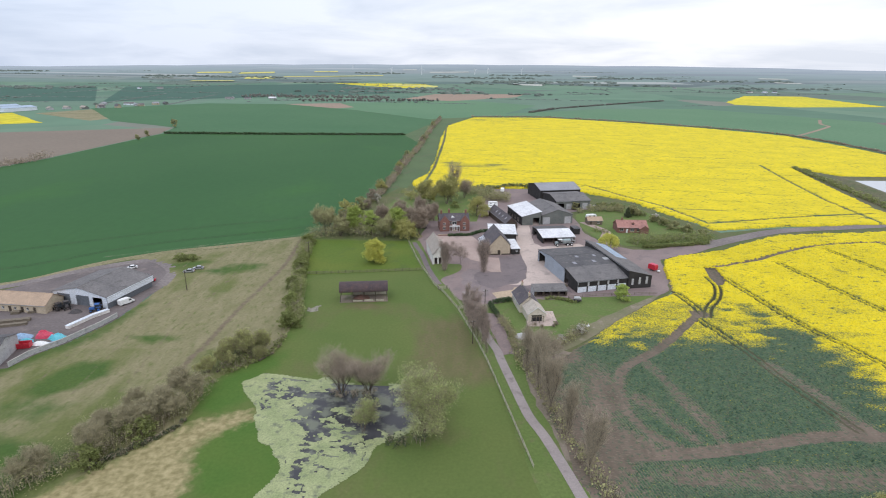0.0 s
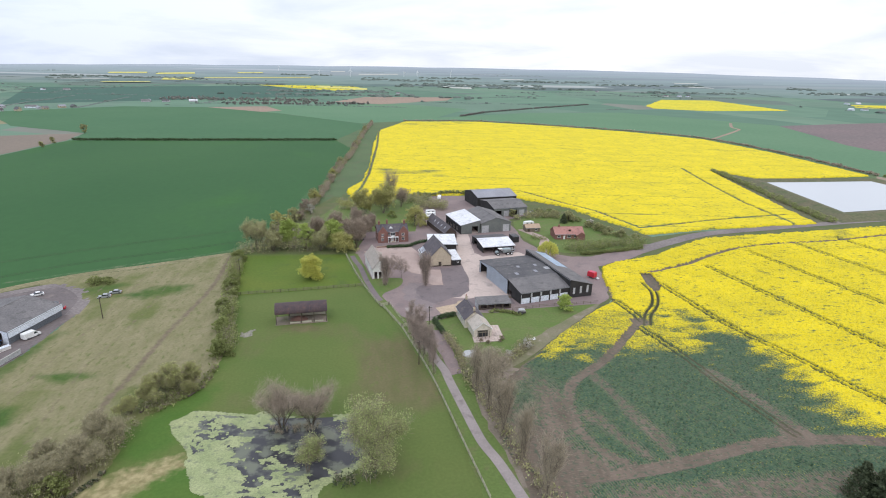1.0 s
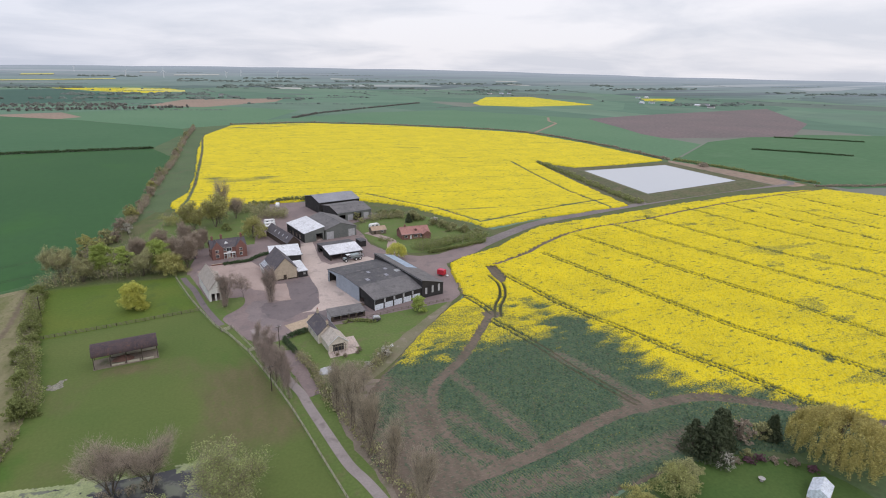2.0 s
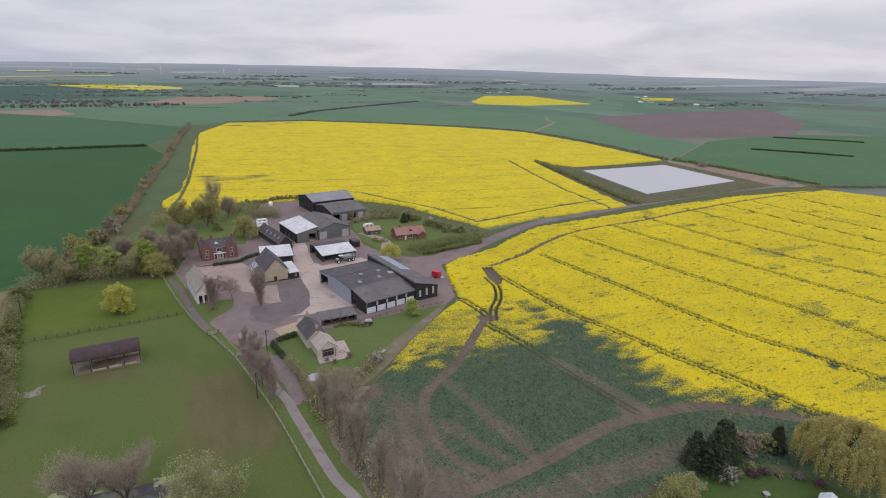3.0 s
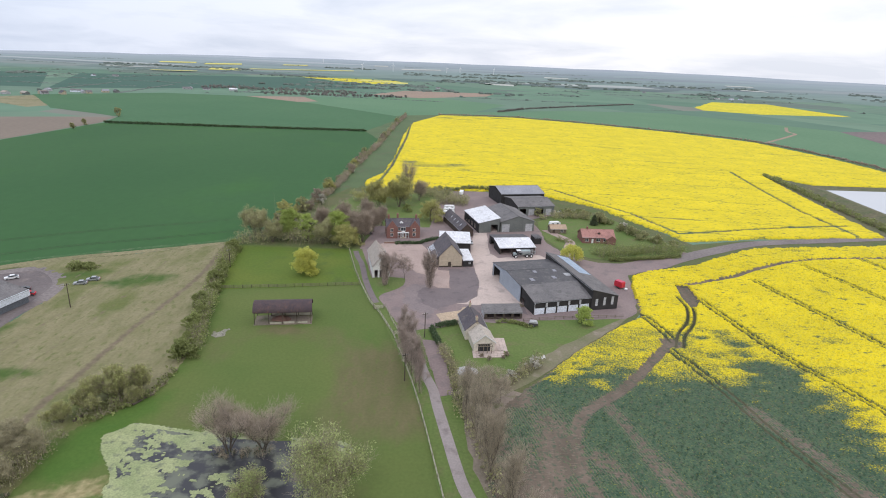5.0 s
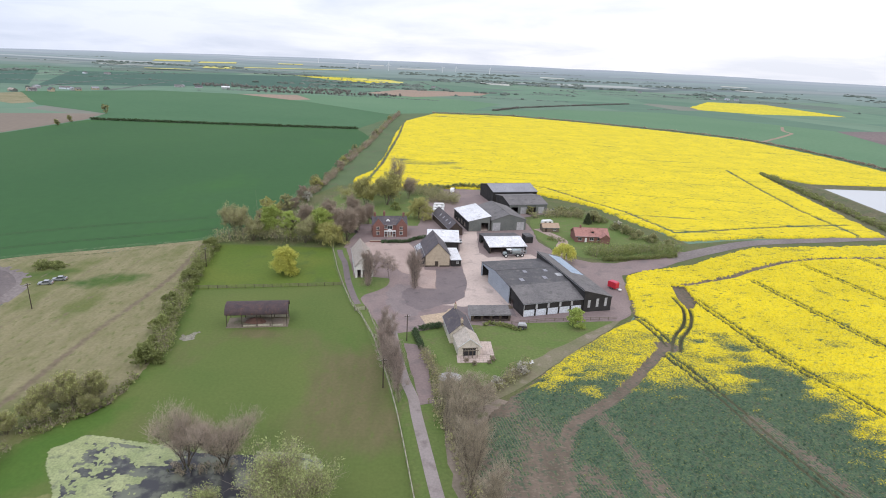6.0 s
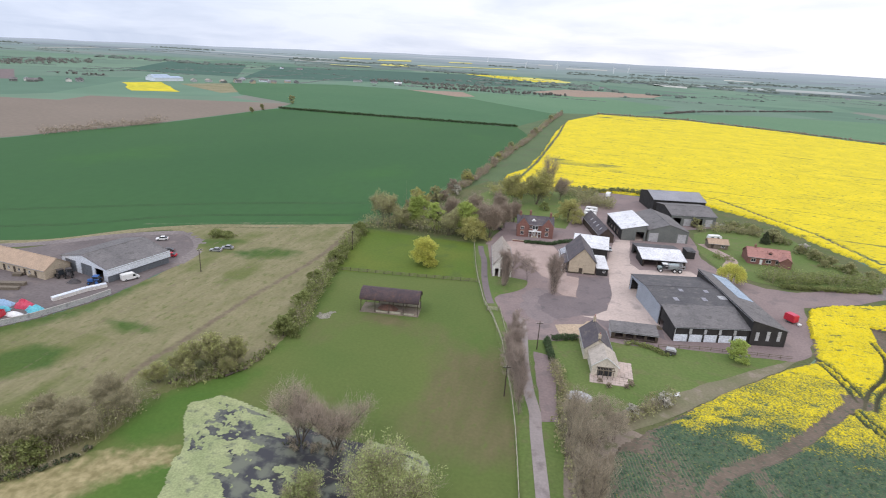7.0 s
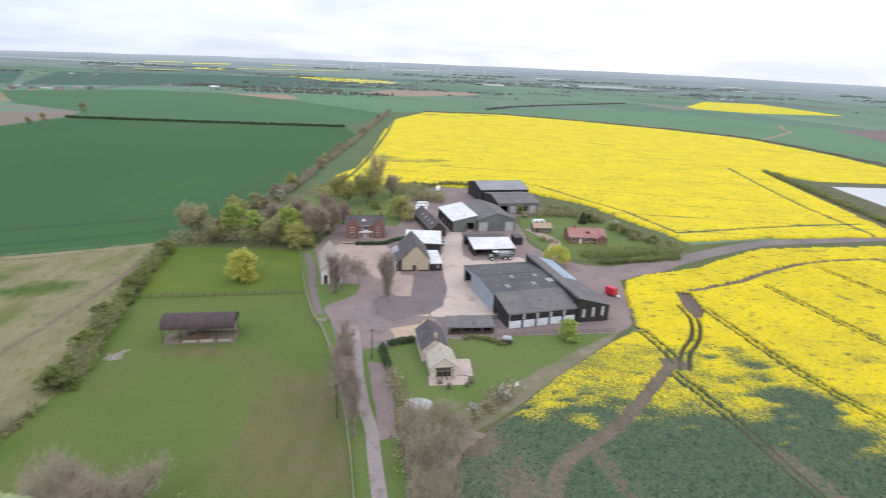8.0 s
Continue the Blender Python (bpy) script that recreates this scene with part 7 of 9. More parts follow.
def conifer(name, label, h, r, seed, m=None, mat="leaf_dark"):
    rng = np.random.default_rng(seed)
    top = thing(name, label, "tree", m)
    part("trunk", Build().tube((0, 0, -0.1), (0, 0, h * 0.96), 0.03 * h, 0.03, 6), M["bark"], top)
    c, cr = [], []
    for k in range(90):
        z = 0.06 + 0.92 * k / 90
        g, q = 2.39996 * k, r * (1 - z) ** 0.75 * rng.uniform(0.5, 1.0)
        c.append((q * math.cos(g), q * math.sin(g), h * z))
        cr.append(0.16 * r + 0.22 * r * (1 - z))
    b = Build()
    sprays(b, c, cr, 26, 0.34, rng, 0.6, 2.2)
    part("crown", b, M[mat], top)
    return top


def weeping_willow(name, label, h, r, seed, m=None, mat="leaf_weeping", strands=420):
    rng = np.random.default_rng(seed)
    top = thing(name, label, "tree", m)
    b = Build()
    limbs(b, rng, (0, 0, -0.1), (0, 0, h * 0.7), 0.04 * h, 0.66, (8, 4), 2, 0.7)
    part("trunk", b, M["bark"], top)
    cb = Build()
    pts, rad = [], []
    for k in range(strands):
        g = rng.uniform(0, 2 * math.pi)
        q = r * math.sqrt(rng.uniform(0.03, 1.0))
        ztop = h * (1.0 - 0.42 * (q / r) ** 2) * rng.uniform(0.86, 1.0)
        drop = rng.uniform(0.25, 0.62) * ztop * (0.4 + 0.6 * q / r)
        n = max(3, int(drop / 0.55))
        for i in range(n):
            s = i / n
            pts.append(((q + 0.35 * s) * math.cos(g), (q + 0.35 * s) * math.sin(g), ztop - drop * s))
            rad.append(0.55)
    sprays(cb, pts, rad, 15, 0.14, rng, 1.6, 2.6)
    part("crown", cb, M[mat], top)
    return top


def hedge(name, label, line, width, height, leaf_mat, seed, each=15, size=0.40, gap=0.0, twiggy=0.0, step=1.0, category="hedge", z0=0.0, vary=0.45):
    """A hedge or thicket along a plan line: clumps of leaves over a dark tangle of stems."""
    rng = np.random.default_rng(seed)
    c, cr, stems = [], [], Build()
    wisps, wisp_r = [], []
    pts = curved(line, 4)
    run = 0.0
    for a, e in zip(pts, pts[1:]):
        d = Vector((e[0] - a[0], e[1] - a[1]))
        n = max(1, int(d.length / step))
        side = Vector((-d.y, d.x)).normalized()
        for k in range(n):
            run += d.length / n
            swell = 0.5 + 0.5 * math.sin(run * 0.21 + seed) * math.sin(run * 0.077 + 2 * seed)
            if gap and lumps(np.array([run]), np.array([seed * 3.0]), 7.0, seed)[0] < gap:
                continue
            hh = height * (1 - vary + vary * 1.6 * swell * rng.uniform(0.6, 1.1))
            ww = width * (1 - 0.5 * vary + 0.6 * vary * swell)
            q = Vector(a).lerp(Vector(e), (k + rng.random()) / n)
            for j in range(3):
                o = rng.uniform(-0.5, 0.5) * ww
                z = hh * rng.uniform(0.25, 0.85) * (1 - 0.35 * abs(o) / max(ww, 0.1))
                c.append((q.x + side.x * o, q.y + side.y * o, z0 + z))
                cr.append(min(0.55 * hh, 0.30 * ww + 0.25) * rng.uniform(0.8, 1.15))
            if twiggy:
                wisps.append((q.x + side.x * rng.uniform(-0.45, 0.45) * ww, q.y + side.y * rng.uniform(-0.45, 0.45) * ww, z0 + hh * 0.55))
                wisp_r.append(min(0.6 * hh, 0.35 * ww + 0.3))
            for j in range(2 + int(4 * twiggy)):
                o = rng.uniform(-0.4, 0.4) * ww
                p = Vector((q.x + side.x * o, q.y + side.y * o, z0 - 0.05))
                stems.tube(p, p + Vector((rng.normal(0, 0.25), rng.normal(0, 0.25), hh * rng.uniform(0.6, 1.0 + 0.25 * twiggy))), 0.045, 0.015, 3, False)
    b = Build()
    sprays(b, c, cr, each, size, rng, 0.85)
    top = thing(name, label, category)
    part("foliage", b, M[leaf_mat], top)
    if wisps:
        sprays(stems, wisps, wisp_r, int(70 * twiggy), 0.055, rng, 0.9, 14.0)
    part("undergrowth", stems, M["twig"], top)
    return top


# single trees
leafy_tree("yellow_tree", "rounded yellow-green tree alone in the upper paddock", 10.0, 5.8, "leaf_yellow", 11, 286, 56, 0.24, 0.05, pose(-30, 231, 0.05), "dome", tidy=True)
leafy_tree("green_tree", "bright spring-green tree at the paddock's end", 13.8, 6.0, "leaf_spring", 12, 220, 52, 0.28, 0.14, pose(-45.6, 275, 0.05), tidy=True)
leafy_tree("slim_green_tree", "slim green tree at the paddock's end", 13.2, 4.2, "leaf_spring", 13, 160, 44, 0.27, 0.12, pose(-37.3, 272, 0.05), tidy=True)
leafy_tree("green_tree", "fresh green tree beside the willow", 14.0, 6.4, "leaf_spring", 14, 220, 52, 0.28, 0.16, pose(-24.3, 274, 0.05), tidy=True)
leafy_tree("pale_willow", "pale yellow-green willow by the farm path", 9.6, 6.6, "leaf_olive", 15, 170, 46, 0.26, 0.06, pose(-19.0, 266.5, 0.05), "dome")
leafy_tree("pale_willow", "olive-green willow beside the farmhouse", 11.0, 7.0, "leaf_olive", 16, 180, 50, 0.26, 0.05, pose(18.5, 311.5, 0.05), "dome")
weeping_willow("round_tree", "rounded yellow-green willow beside the barns", 8.0, 4.6, 17, pose(78, 253.5, 0.1), "leaf_yellow", 230)
leafy_tree("small_tree", "small fresh green tree on the cottage lawn", 6.4, 3.2, "leaf_spring", 18, 110, 40, 0.22, 0.06, pose(66.6, 193.2, 0.05), "dome", tidy=True)
feathery_tree("olive_tree", "tall olive-green budding tree behind the farmhouse", 17.0, 7.0, "leaf_olive", 19, pose(1.0, 340, 0.05), 4, 60, 0.28, "twig", (10, 6))
feathery_tree("olive_tree", "budding olive-green tree in the back garden", 13.5, 7.0, "leaf_olive", 20, pose(-10, 337, 0.05), 5, 56, 0.28, "twig", (9, 6))
bare_tree("tall_bare_tree", "tall leafless tree among the back garden trees", 18.5, 4.0, 21, pose(3.5, 346, 0.05), "twig", True, counts=(14, 6, 4), stems=2)
feathery_tree("brown_tree", "dark brown twiggy tree at the back garden's end", 12.5, 4.0, "leaf_brown", 22, pose(12.6, 356, 0.05), 3, 20, 0.22, "twig", (12, 6), lean=0.35)
hedge("garden_thicket", "olive-green bushes at the back of the garden", [(-26, 350), (-14, 356), (-2, 360), (8, 366)], 9.0, 7.0, "leaf_olive", 24, 40, 0.34, 0.0, 0.9, 1.0, "shrub")
hedge("garden_thicket", "grey-olive bushes behind the stable range", [(21, 352), (30, 353), (41, 349)], 10.0, 8.0, "leaf_dull", 125, 60, 0.36, 0.0, 0.9, 0.9, "shrub")
hedge("garden_thicket", "dark green bushes behind the stable range", [(14, 368), (24, 372), (34, 372)], 8.0, 5.5, "leaf_dull", 25, 40, 0.38, 0.0, 0.8, 1.0, "shrub")
leafy_tree("garden_bush", "rounded olive garden bush beside the farmhouse", 5.0, 3.4, "leaf_dull", 26, 40, 28, 0.30, 0.04, pose(-8, 318, 0.05), "dome")
leafy_tree("garden_bush", "low green garden bush on the lawn", 4.0, 3.0, "leaf_hedge", 27, 40, 28, 0.30, 0.04, pose(6, 330, 0.05), "dome")
brown = feathery_tree("budding_tree", "large purple-brown budding tree beside the farmhouse", 13.5, 6.6, "leaf_brown", 23, pose(-13, 273, 0.05), 4, 40, 0.22, "twigpink", (11, 7))
for k, (x, y, s) in enumerate(((-18, 283, 0.82), (-9, 289, 0.80), (-24, 296, 0.85), (-14, 303, 0.88), (-33, 288, 0.80), (-6, 300, 0.7))):
    copy_thing(brown, pose(x, y, 0.05, 0, 0, 70 * k + 40) @ Matrix.Scale(s, 4))
# weedy trees of the hedge west of the rape
HEDGEROW = curved([(-56, 305), (-47, 338), (-42, 386), (-38, 440), (-36, 486), (-31, 545), (-27, 611), (-23, 700), (-19, 800), (-10, 900)], 6)
row_rng = random.Random(8)
kinds = [leafy_tree("hedgerow_tree", "dull green budding hedgerow tree", 8.5, 4.0, "leaf_dull", 31, 50, 22, 0.42, 0.08, pose(-50, 322, 0)),
         leafy_tree("hedgerow_tree", "reddish-brown budding hedgerow tree", 8.0, 4.0, "leaf_brown", 32, 50, 20, 0.42, 0.08, pose(-45, 345, 0)),
         leafy_tree("hedgerow_tree", "yellow-green hedgerow tree in young leaf", 7.5, 3.8, "leaf_olive", 33, 50, 22, 0.42, 0.06, pose(-43, 372, 0))]
for k in range(20):
    p = HEDGEROW[min(int(row_rng.random() ** 1.3 * len(HEDGEROW)), len(HEDGEROW) - 1)]
    copy_thing(kinds[row_rng.choice((0, 0, 1, 1, 2))], pose(p[0] + row_rng.uniform(-3, 3), p[1] + row_rng.uniform(-7, 7), 0, 0, 0, row_rng.uniform(0, 360)) @ Matrix.Scale(row_rng.uniform(0.45, 1.05), 4))
hedge("hedgerow", "tangled hedgerow between the wheat and the rape", [(-58, 302), (-47, 338), (-42, 386), (-36, 486), (-27, 611), (-21, 760), (-12, 880)], 5.0, 3.2, "leaf_dull", 41, 20, 0.38, 0.30, 0.8, 1.3, vary=0.6)
hedge("hedgerow", "brown leafless growth along the hedgerow", [(-56, 306), (-46, 342), (-40, 392), (-34, 490), (-25, 612), (-19, 760), (-10, 884)], 4.5, 4.6, "leaf_brown", 40, 16, 0.36, 0.45, 1.0, 1.4, vary=0.6)
# thicket at the top of the paddock
hedge("thicket", "grey-green thicket of bare and budding bushes", [(-67, 267), (-58, 270), (-48, 273), (-40, 270), (-30, 272), (-20, 270)], 9.0, 7.5, "leaf_dull", 42, 26, 0.34, 0.0, 0.8, 1.0, "thicket")
hedge("thicket", "brown leafless thicket behind the paddock", [(-52, 286), (-42, 294), (-32, 292), (-24, 296)], 14.0, 12.5, "leaf_brown", 43, 14, 0.32, 0.0, 1.0, 1.2, "thicket")
feathery_tree("thicket_tree", "dull grey-brown tree in the thicket", 13.0, 7.4, "leaf_dull", 44, pose(-60, 274, 0), 5, 30, 0.22, "twig", (10, 6))
feathery_tree("thicket_tree", "grey-green bushy tree in the thicket", 9.5, 6.4, "leaf_dull", 144, pose(-52, 269, 0), 5, 34, 0.22, "twig", (9, 6))
feathery_tree("thicket_tree", "greyish budding tree behind the paddock", 10.0, 6.0, "leaf_dull", 145, pose(-30, 268, 0), 4, 30, 0.22, "twig", (9, 6))
leafy_tree("blossom_tree", "white blossoming tree behind the thicket", 7.0, 2.8, "blossom", 46, 40, 16, 0.34, 0.2, pose(-42, 338, 0))
# hedges round the paddock
hedge("field_hedge", "overgrown green-brown hedge between pasture and paddock", [(-67, 264), (-63, 240), (-59, 214), (-55, 195), (-50, 174), (-49.5, 168)], 5.0, 4.6, "leaf_hedge", 47, 40, 0.27, 0.0, 0.7, 0.9)
hedge_bush = leafy_tree("hedge_bush", "dense rounded green hedge bush", 5.4, 3.6, "leaf_hedge", 48, 110, 44, 0.24, 0.02, pose(-50.5, 166, 0), "dome")
bush_rng = random.Random(4)
for x, y in ((-51.5, 176), (-53, 184), (-55, 193), (-56.5, 201), (-58, 210), (-59.5, 219), (-61, 228), (-62.5, 237), (-64, 246), (-65.5, 255)):
    copy_thing(hedge_bush, pose(x + bush_rng.uniform(-1, 1), y + bush_rng.uniform(-2, 2), 0, 0, 0, bush_rng.uniform(0, 360)) @ Matrix.Scale(bush_rng.uniform(0.62, 0.98), 4))
hedge("ditch_scrub", "low scrub and dead stems along the ditch", [(-50, 160), (-51, 149), (-58, 139), (-62.5, 132)], 2.6, 1.6, "leaf_hedge", 49, 9, 0.36, 0.3, 0.6, 1.0, "scrub")
hedge("field_hedge", "straggling greenish hedge along the ditch", [(-54, 147), (-58, 142), (-62, 138)], 5.0, 3.2, "leaf_hedge", 50, 24, 0.28, 0.1, 0.8, 0.9)
hedge("thorn_thicket", "broad leafless thorn thicket along the ditch", [(-64.5, 130), (-65, 121), (-67.5, 113), (-74, 105), (-82, 96), (-90, 85)], 7.0, 4.4, "leaf_dull", 51, 14, 0.24, 0.0, 1.0, 0.7, "thicket")
hedge("thorn_thicket", "brown thorn bushes in the rough pasture", [(-71, 124), (-75, 116), (-82, 106)], 7.0, 4.2, "leaf_brown", 52, 9, 0.22, 0.2, 1.0, 0.9, "thicket")
sallow = feathery_tree("budding_sallow", "feathery olive-green sallow bush by the ditch", 8.0, 5.2, "leaf_sallow", 53, pose(-58, 146.5, 0), 6, 30, 0.17, "twig", (9, 6), lean=0.75)
for k, (x, y, s) in enumerate(((-54, 150, 0.8), (-62, 142.5, 0.8), (-53, 145, 0.5), (-65, 137, 0.6), (-60, 150, 0.6))):
    copy_thing(sallow, pose(x, y, 0, 0, 0, 130 * k) @ Matrix.Scale(s, 4))
hedge("ditch_scrub", "dark bramble along the ditch bank", [(-62.5, 118), (-62.5, 112.5), (-70, 103), (-78, 94)], 1.6, 1.3, "leaf_dark", 54, 12, 0.3, 0.25, 0.5, 0.8, "scrub")
bushy = bare_tree("thorn_bush", "rounded leafless brown thorn bush by the ditch", 7.2, 5.5, 55, pose(-66, 126, 0), "twigolive", counts=(13, 8, 9), stems=3, buds="leaf_dull")
for k, (x, y, s) in enumerate(((-66.5, 117.5, 0.95), (-71.5, 111, 1.0), (-77, 103, 0.9), (-84, 95, 0.85), (-74, 118, 0.8), (-90, 86, 0.8), (-79, 110, 0.7))):
    copy_thing(bushy, pose(x, y, 0, 0, 0, 83 * k) @ Matrix.Scale(s, 4))
leafy_tree("dark_bush", "dark olive-green bush in the thorn thicket", 5.6, 4.2, "leaf_hedge", 56, 60, 30, 0.28, 0.02, pose(-69, 108.5, 0), "dome")
leafy_tree("dark_bush", "low dark green bush above the ditch", 4.6, 3.8, "leaf_hedge", 57, 60, 30, 0.28, 0.02, pose(-75, 99, 0), "dome")
leafy_tree("dark_bush", "spreading dark green bramble heap by the works yard", 2.4, 4.2, "leaf_hedge", 58, 60, 30, 0.26, 0.02, pose(-114.5, 229.5, 0), "dome")
leafy_tree("dark_bush", "low dark green bramble heap in the rough pasture", 2.0, 3.4, "leaf_hedge", 59, 50, 30, 0.26, 0.02, pose(-110.2, 230.5, 0), "dome")
# willows round the pond
for k, (x, y, h, seed) in enumerate(((-26.2, 128.6, 12.2, 61), (-19.0, 128.8, 11.8, 62))):
    feathery_tree("leafless_willow", ("leafless grey-brown willow leaning over the pond", "smaller leafless willow beside the pond")[k], h, 5.2, "leaf_brown", seed, pose(x, y, 0), 6, 5, 0.10, "twigpink", (9, 7), "bark", 0.62)
hedge("willow_roots", "dark tangle of roots and stems under the willows", [(-29, 127.6), (-25, 127.0), (-21, 127.4), (-17.5, 128)], 3.2, 2.0, "leaf_dark", 161, 5, 0.22, 0, 1.0, 0.6, "scrub")
feathery_tree("budding_willow", "large pale green budding willow beside the pond", 14.5, 8.0, "leaf_willow", 63, pose(-3.5, 112.5, 0), 7, 34, 0.16, "twig", (10, 7), lean=0.7)
feathery_tree("budding_willow", "small pale green willow at the water's edge", 9.0, 3.6, "leaf_willow", 64, pose(-18.2, 112.0, 0.05), 4, 26, 0.14, "twig", (8, 6))
hedge("pond_scrub", "dark scrub under the willow", [(-12, 108.5), (-8, 108), (-3, 109)], 4.0, 2.8, "leaf_dark", 65, 16, 0.30, 0, 0.4, 0.8, "scrub")
# leafless poplars along the lane
poplar = bare_tree("bare_poplar", "narrow leafless poplar beside the lane", 11.0, 1.3, 66, pose(12.4, 155.5, 0), "twigbrown", True, counts=(16, 5, 5))
for k, (x, y, s) in enumerate(((11.2, 160, 0.9), (9.8, 166, 0.95), (8.8, 172, 0.85), (8.0, 178, 0.75), (13.6, 151, 0.75), (10.6, 163, 0.8), (9.4, 169, 0.7))):
    copy_thing(poplar, pose(x, y, 0, 0, 0, 50 * k) @ Matrix.Scale(s, 4))
big_bare = bare_tree("bare_tree", "tall leafless tree east of the lane", 12.5, 1.4, 67, pose(26.4, 132, 0), "twig", True, counts=(10, 5, 3), stems=3)
for k, (x, y, s) in enumerate(((24.6, 141, 0.85), (27.8, 122, 0.95), (30.2, 112, 0.9), (32.4, 100, 0.9), (29.6, 128, 0.7))):
    copy_thing(big_bare, pose(x, y, 0, 0, 0, 77 * k) @ Matrix.Scale(s, 4))
wide_bare = bare_tree("bare_tree", "spreading leafless tree by the cottage garden", 8.0, 4.0, 68, pose(29.0, 150.5, 0), "twig", counts=(11, 6, 4), stems=2)
for k, (x, y, s) in enumerate(((25.2, 151.5, 0.7), (33.4, 147.5, 0.85), (30.0, 143, 0.9))):
    copy_thing(wide_bare, pose(x, y, 0, 0, 0, 61 * k) @ Matrix.Scale(s, 4))
hedge("lane_scrub", "brown scrub beside the lane", [(22.6, 152), (24.5, 142), (27.5, 128), (30, 112), (34, 96), (40, 74)], 4.0, 2.2, "leaf_dull", 69, 8, 0.36, 0.2, 1.0, 1.0, "scrub")
# trees in the yard
bare_tree("upright_bare_tree", "upright leafless tree in the yard", 10.5, 1.5, 71, pose(16.8, 220.6, 0.1), "twigbrown", True, counts=(9, 3, 5), stems=5)
bare_tree("upright_bare_tree", "leafless trees on the grass island", 10.0, 2.6, 72, pose(0.4, 222, 0.1), "twigbrown", True, counts=(8, 3, 5), stems=6)
bare_tree("small_bare_tree", "small leafless tree in the yard", 8.5, 2.4, 73, pose(7.6, 228.5, 0.1), "twigbrown", counts=(12, 7, 6))
# cottage garden
hedge("clipped_hedge", "dark clipped hedge by the cottage drive", [(18.6, 188.2), (22, 189.8), (25.2, 191.2)], 1.4, 1.7, "leaf_box", 74, 26, 0.22, 0, 0.0, 0.25, vary=0.05)
hedge("clipped_hedge", "dark clipped hedge beside the lane", [(17, 187), (18, 182), (19.2, 176.5)], 1.4, 1.9, "leaf_box", 75, 26, 0.22, 0, 0.0, 0.25, vary=0.05)
hedge("garden_shrubs", "leafless garden shrubs along the drive", [(20, 175), (21.5, 167), (22.6, 158), (23, 152)], 2.6, 2.4, "leaf_dull", 76, 12, 0.3, 0, 0.9, 0.7, "shrub")
hedge("garden_shrubs", "brown and green garden shrubs", [(36, 155), (39, 159), (43, 164), (47, 168)], 4.0, 3.0, "leaf_dull", 77, 14, 0.32, 0.1, 0.9, 0.8, "shrub")
leafy_tree("blossom_bush", "white blossoming garden bush", 3.6, 2.2, "blossom", 78, 30, 14, 0.26, 0.1, pose(45, 164.5, 0))
leafy_tree("blossom_bush", "small white blossoming bush", 3.0, 1.8, "blossom", 79, 26, 12, 0.24, 0.1, pose(37.5, 158.5, 0))
hedge("low_hedge", "low clipped green hedge behind the cottage lawn", [(38.5, 193), (42, 193.4), (46, 191.5), (49, 189.6)], 1.4, 1.2, "leaf_hedge", 80, 22, 0.26, 0, 0.0, 0.5, vary=0.15)
shrub = leafy_tree("patio_shrub", "small reddish-brown shrub beside the patio", 1.3, 0.8, "leaf_brown", 180, 16, 16, 0.16, 0.05, pose(33.0, 168.8, 0.1), "dome")
for x, y, s in ((38.4, 171.2, 1.1), (37.2, 169.6, 0.8), (31.0, 170.4, 0.9)):
    copy_thing(shrub, pose(x, y, 0.1, 0, 0, 90 * x) @ Matrix.Scale(s, 4))
# bungalow garden
hedge("clipped_hedge", "long dark green clipped hedge before the bungalow", [(96, 257.2), (106, 258.6), (118, 261.4), (130.5, 265)], 1.8, 2.0, "leaf_hedge", 81, 30, 0.3, 0, 0.0, 0.5, vary=0.08)
hedge("garden_bushes", "thick dark green garden bushes behind the hedge", [(92, 262), (102, 266), (114, 269), (126, 271), (134, 273)], 9.0, 4.8, "leaf_hedge", 82, 60, 0.28, 0.0, 0.55, 0.9, "shrub")
hedge("boundary_bushes", "mixed bushes along the rape field", [(84, 340), (96, 337), (108, 334), (115, 318), (121, 300), (128, 286), (135, 279)], 4.0, 3.6, "leaf_hedge", 83, 34, 0.36, 0.42, 0.6, 1.0, "shrub")
hedge("boundary_bushes", "grey-brown bushes between barn and garden", [(78, 322), (88, 326), (98, 328), (106, 326)], 5.0, 3.6, "leaf_dull", 84, 34, 0.36, 0.35, 0.8, 1.0, "shrub")
cone = conifer("garden_conifer", "small dark garden conifer", 5.6, 2.0, 85, pose(105.6, 314.5, 0.1))
dull_bush = leafy_tree("boundary_bush", "dull brown-green bush along the rape field", 4.6, 3.2, "leaf_dull", 185, 44, 28, 0.28, 0.04, pose(120, 298, 0.05), "dome")
for k, (x, y, s) in enumerate(((124, 292, 0.9), (128, 285, 1.0), (133, 279, 0.8), (117, 305, 0.8), (111, 322, 1.1), (104, 329, 1.0), (96, 333, 0.9), (121, 289, 0.7))):
    copy_thing(dull_bush, pose(x, y, 0.05, 0, 0, 75 * k) @ Matrix.Scale(s, 4))
leafy_tree("garden_tree", "rounded olive garden tree", 6.5, 4.0, "leaf_dull", 86, 50, 26, 0.40, 0.08, pose(110, 318, 0.05), "dome")
leafy_tree("blossom_tree", "pale blossoming tree at the garden's edge", 4.5, 2.4, "blossom", 87, 30, 12, 0.32, 0.1, pose(119, 307, 0.05))
hedge("back_hedge", "dark hedge behind the barns", [(14, 381), (26, 384), (40, 389), (56, 391), (74, 386), (92, 383)], 4.0, 4.0, "leaf_hedge", 88, 30, 0.45, 0.0, 0.5, 1.2)
hedge("shrubs", "small shrubs by the garden shed", [(79, 286), (82, 283), (85, 281)], 3.0, 2.2, "leaf_hedge", 89, 14, 0.32, 0, 0.4, 0.8, "shrub")
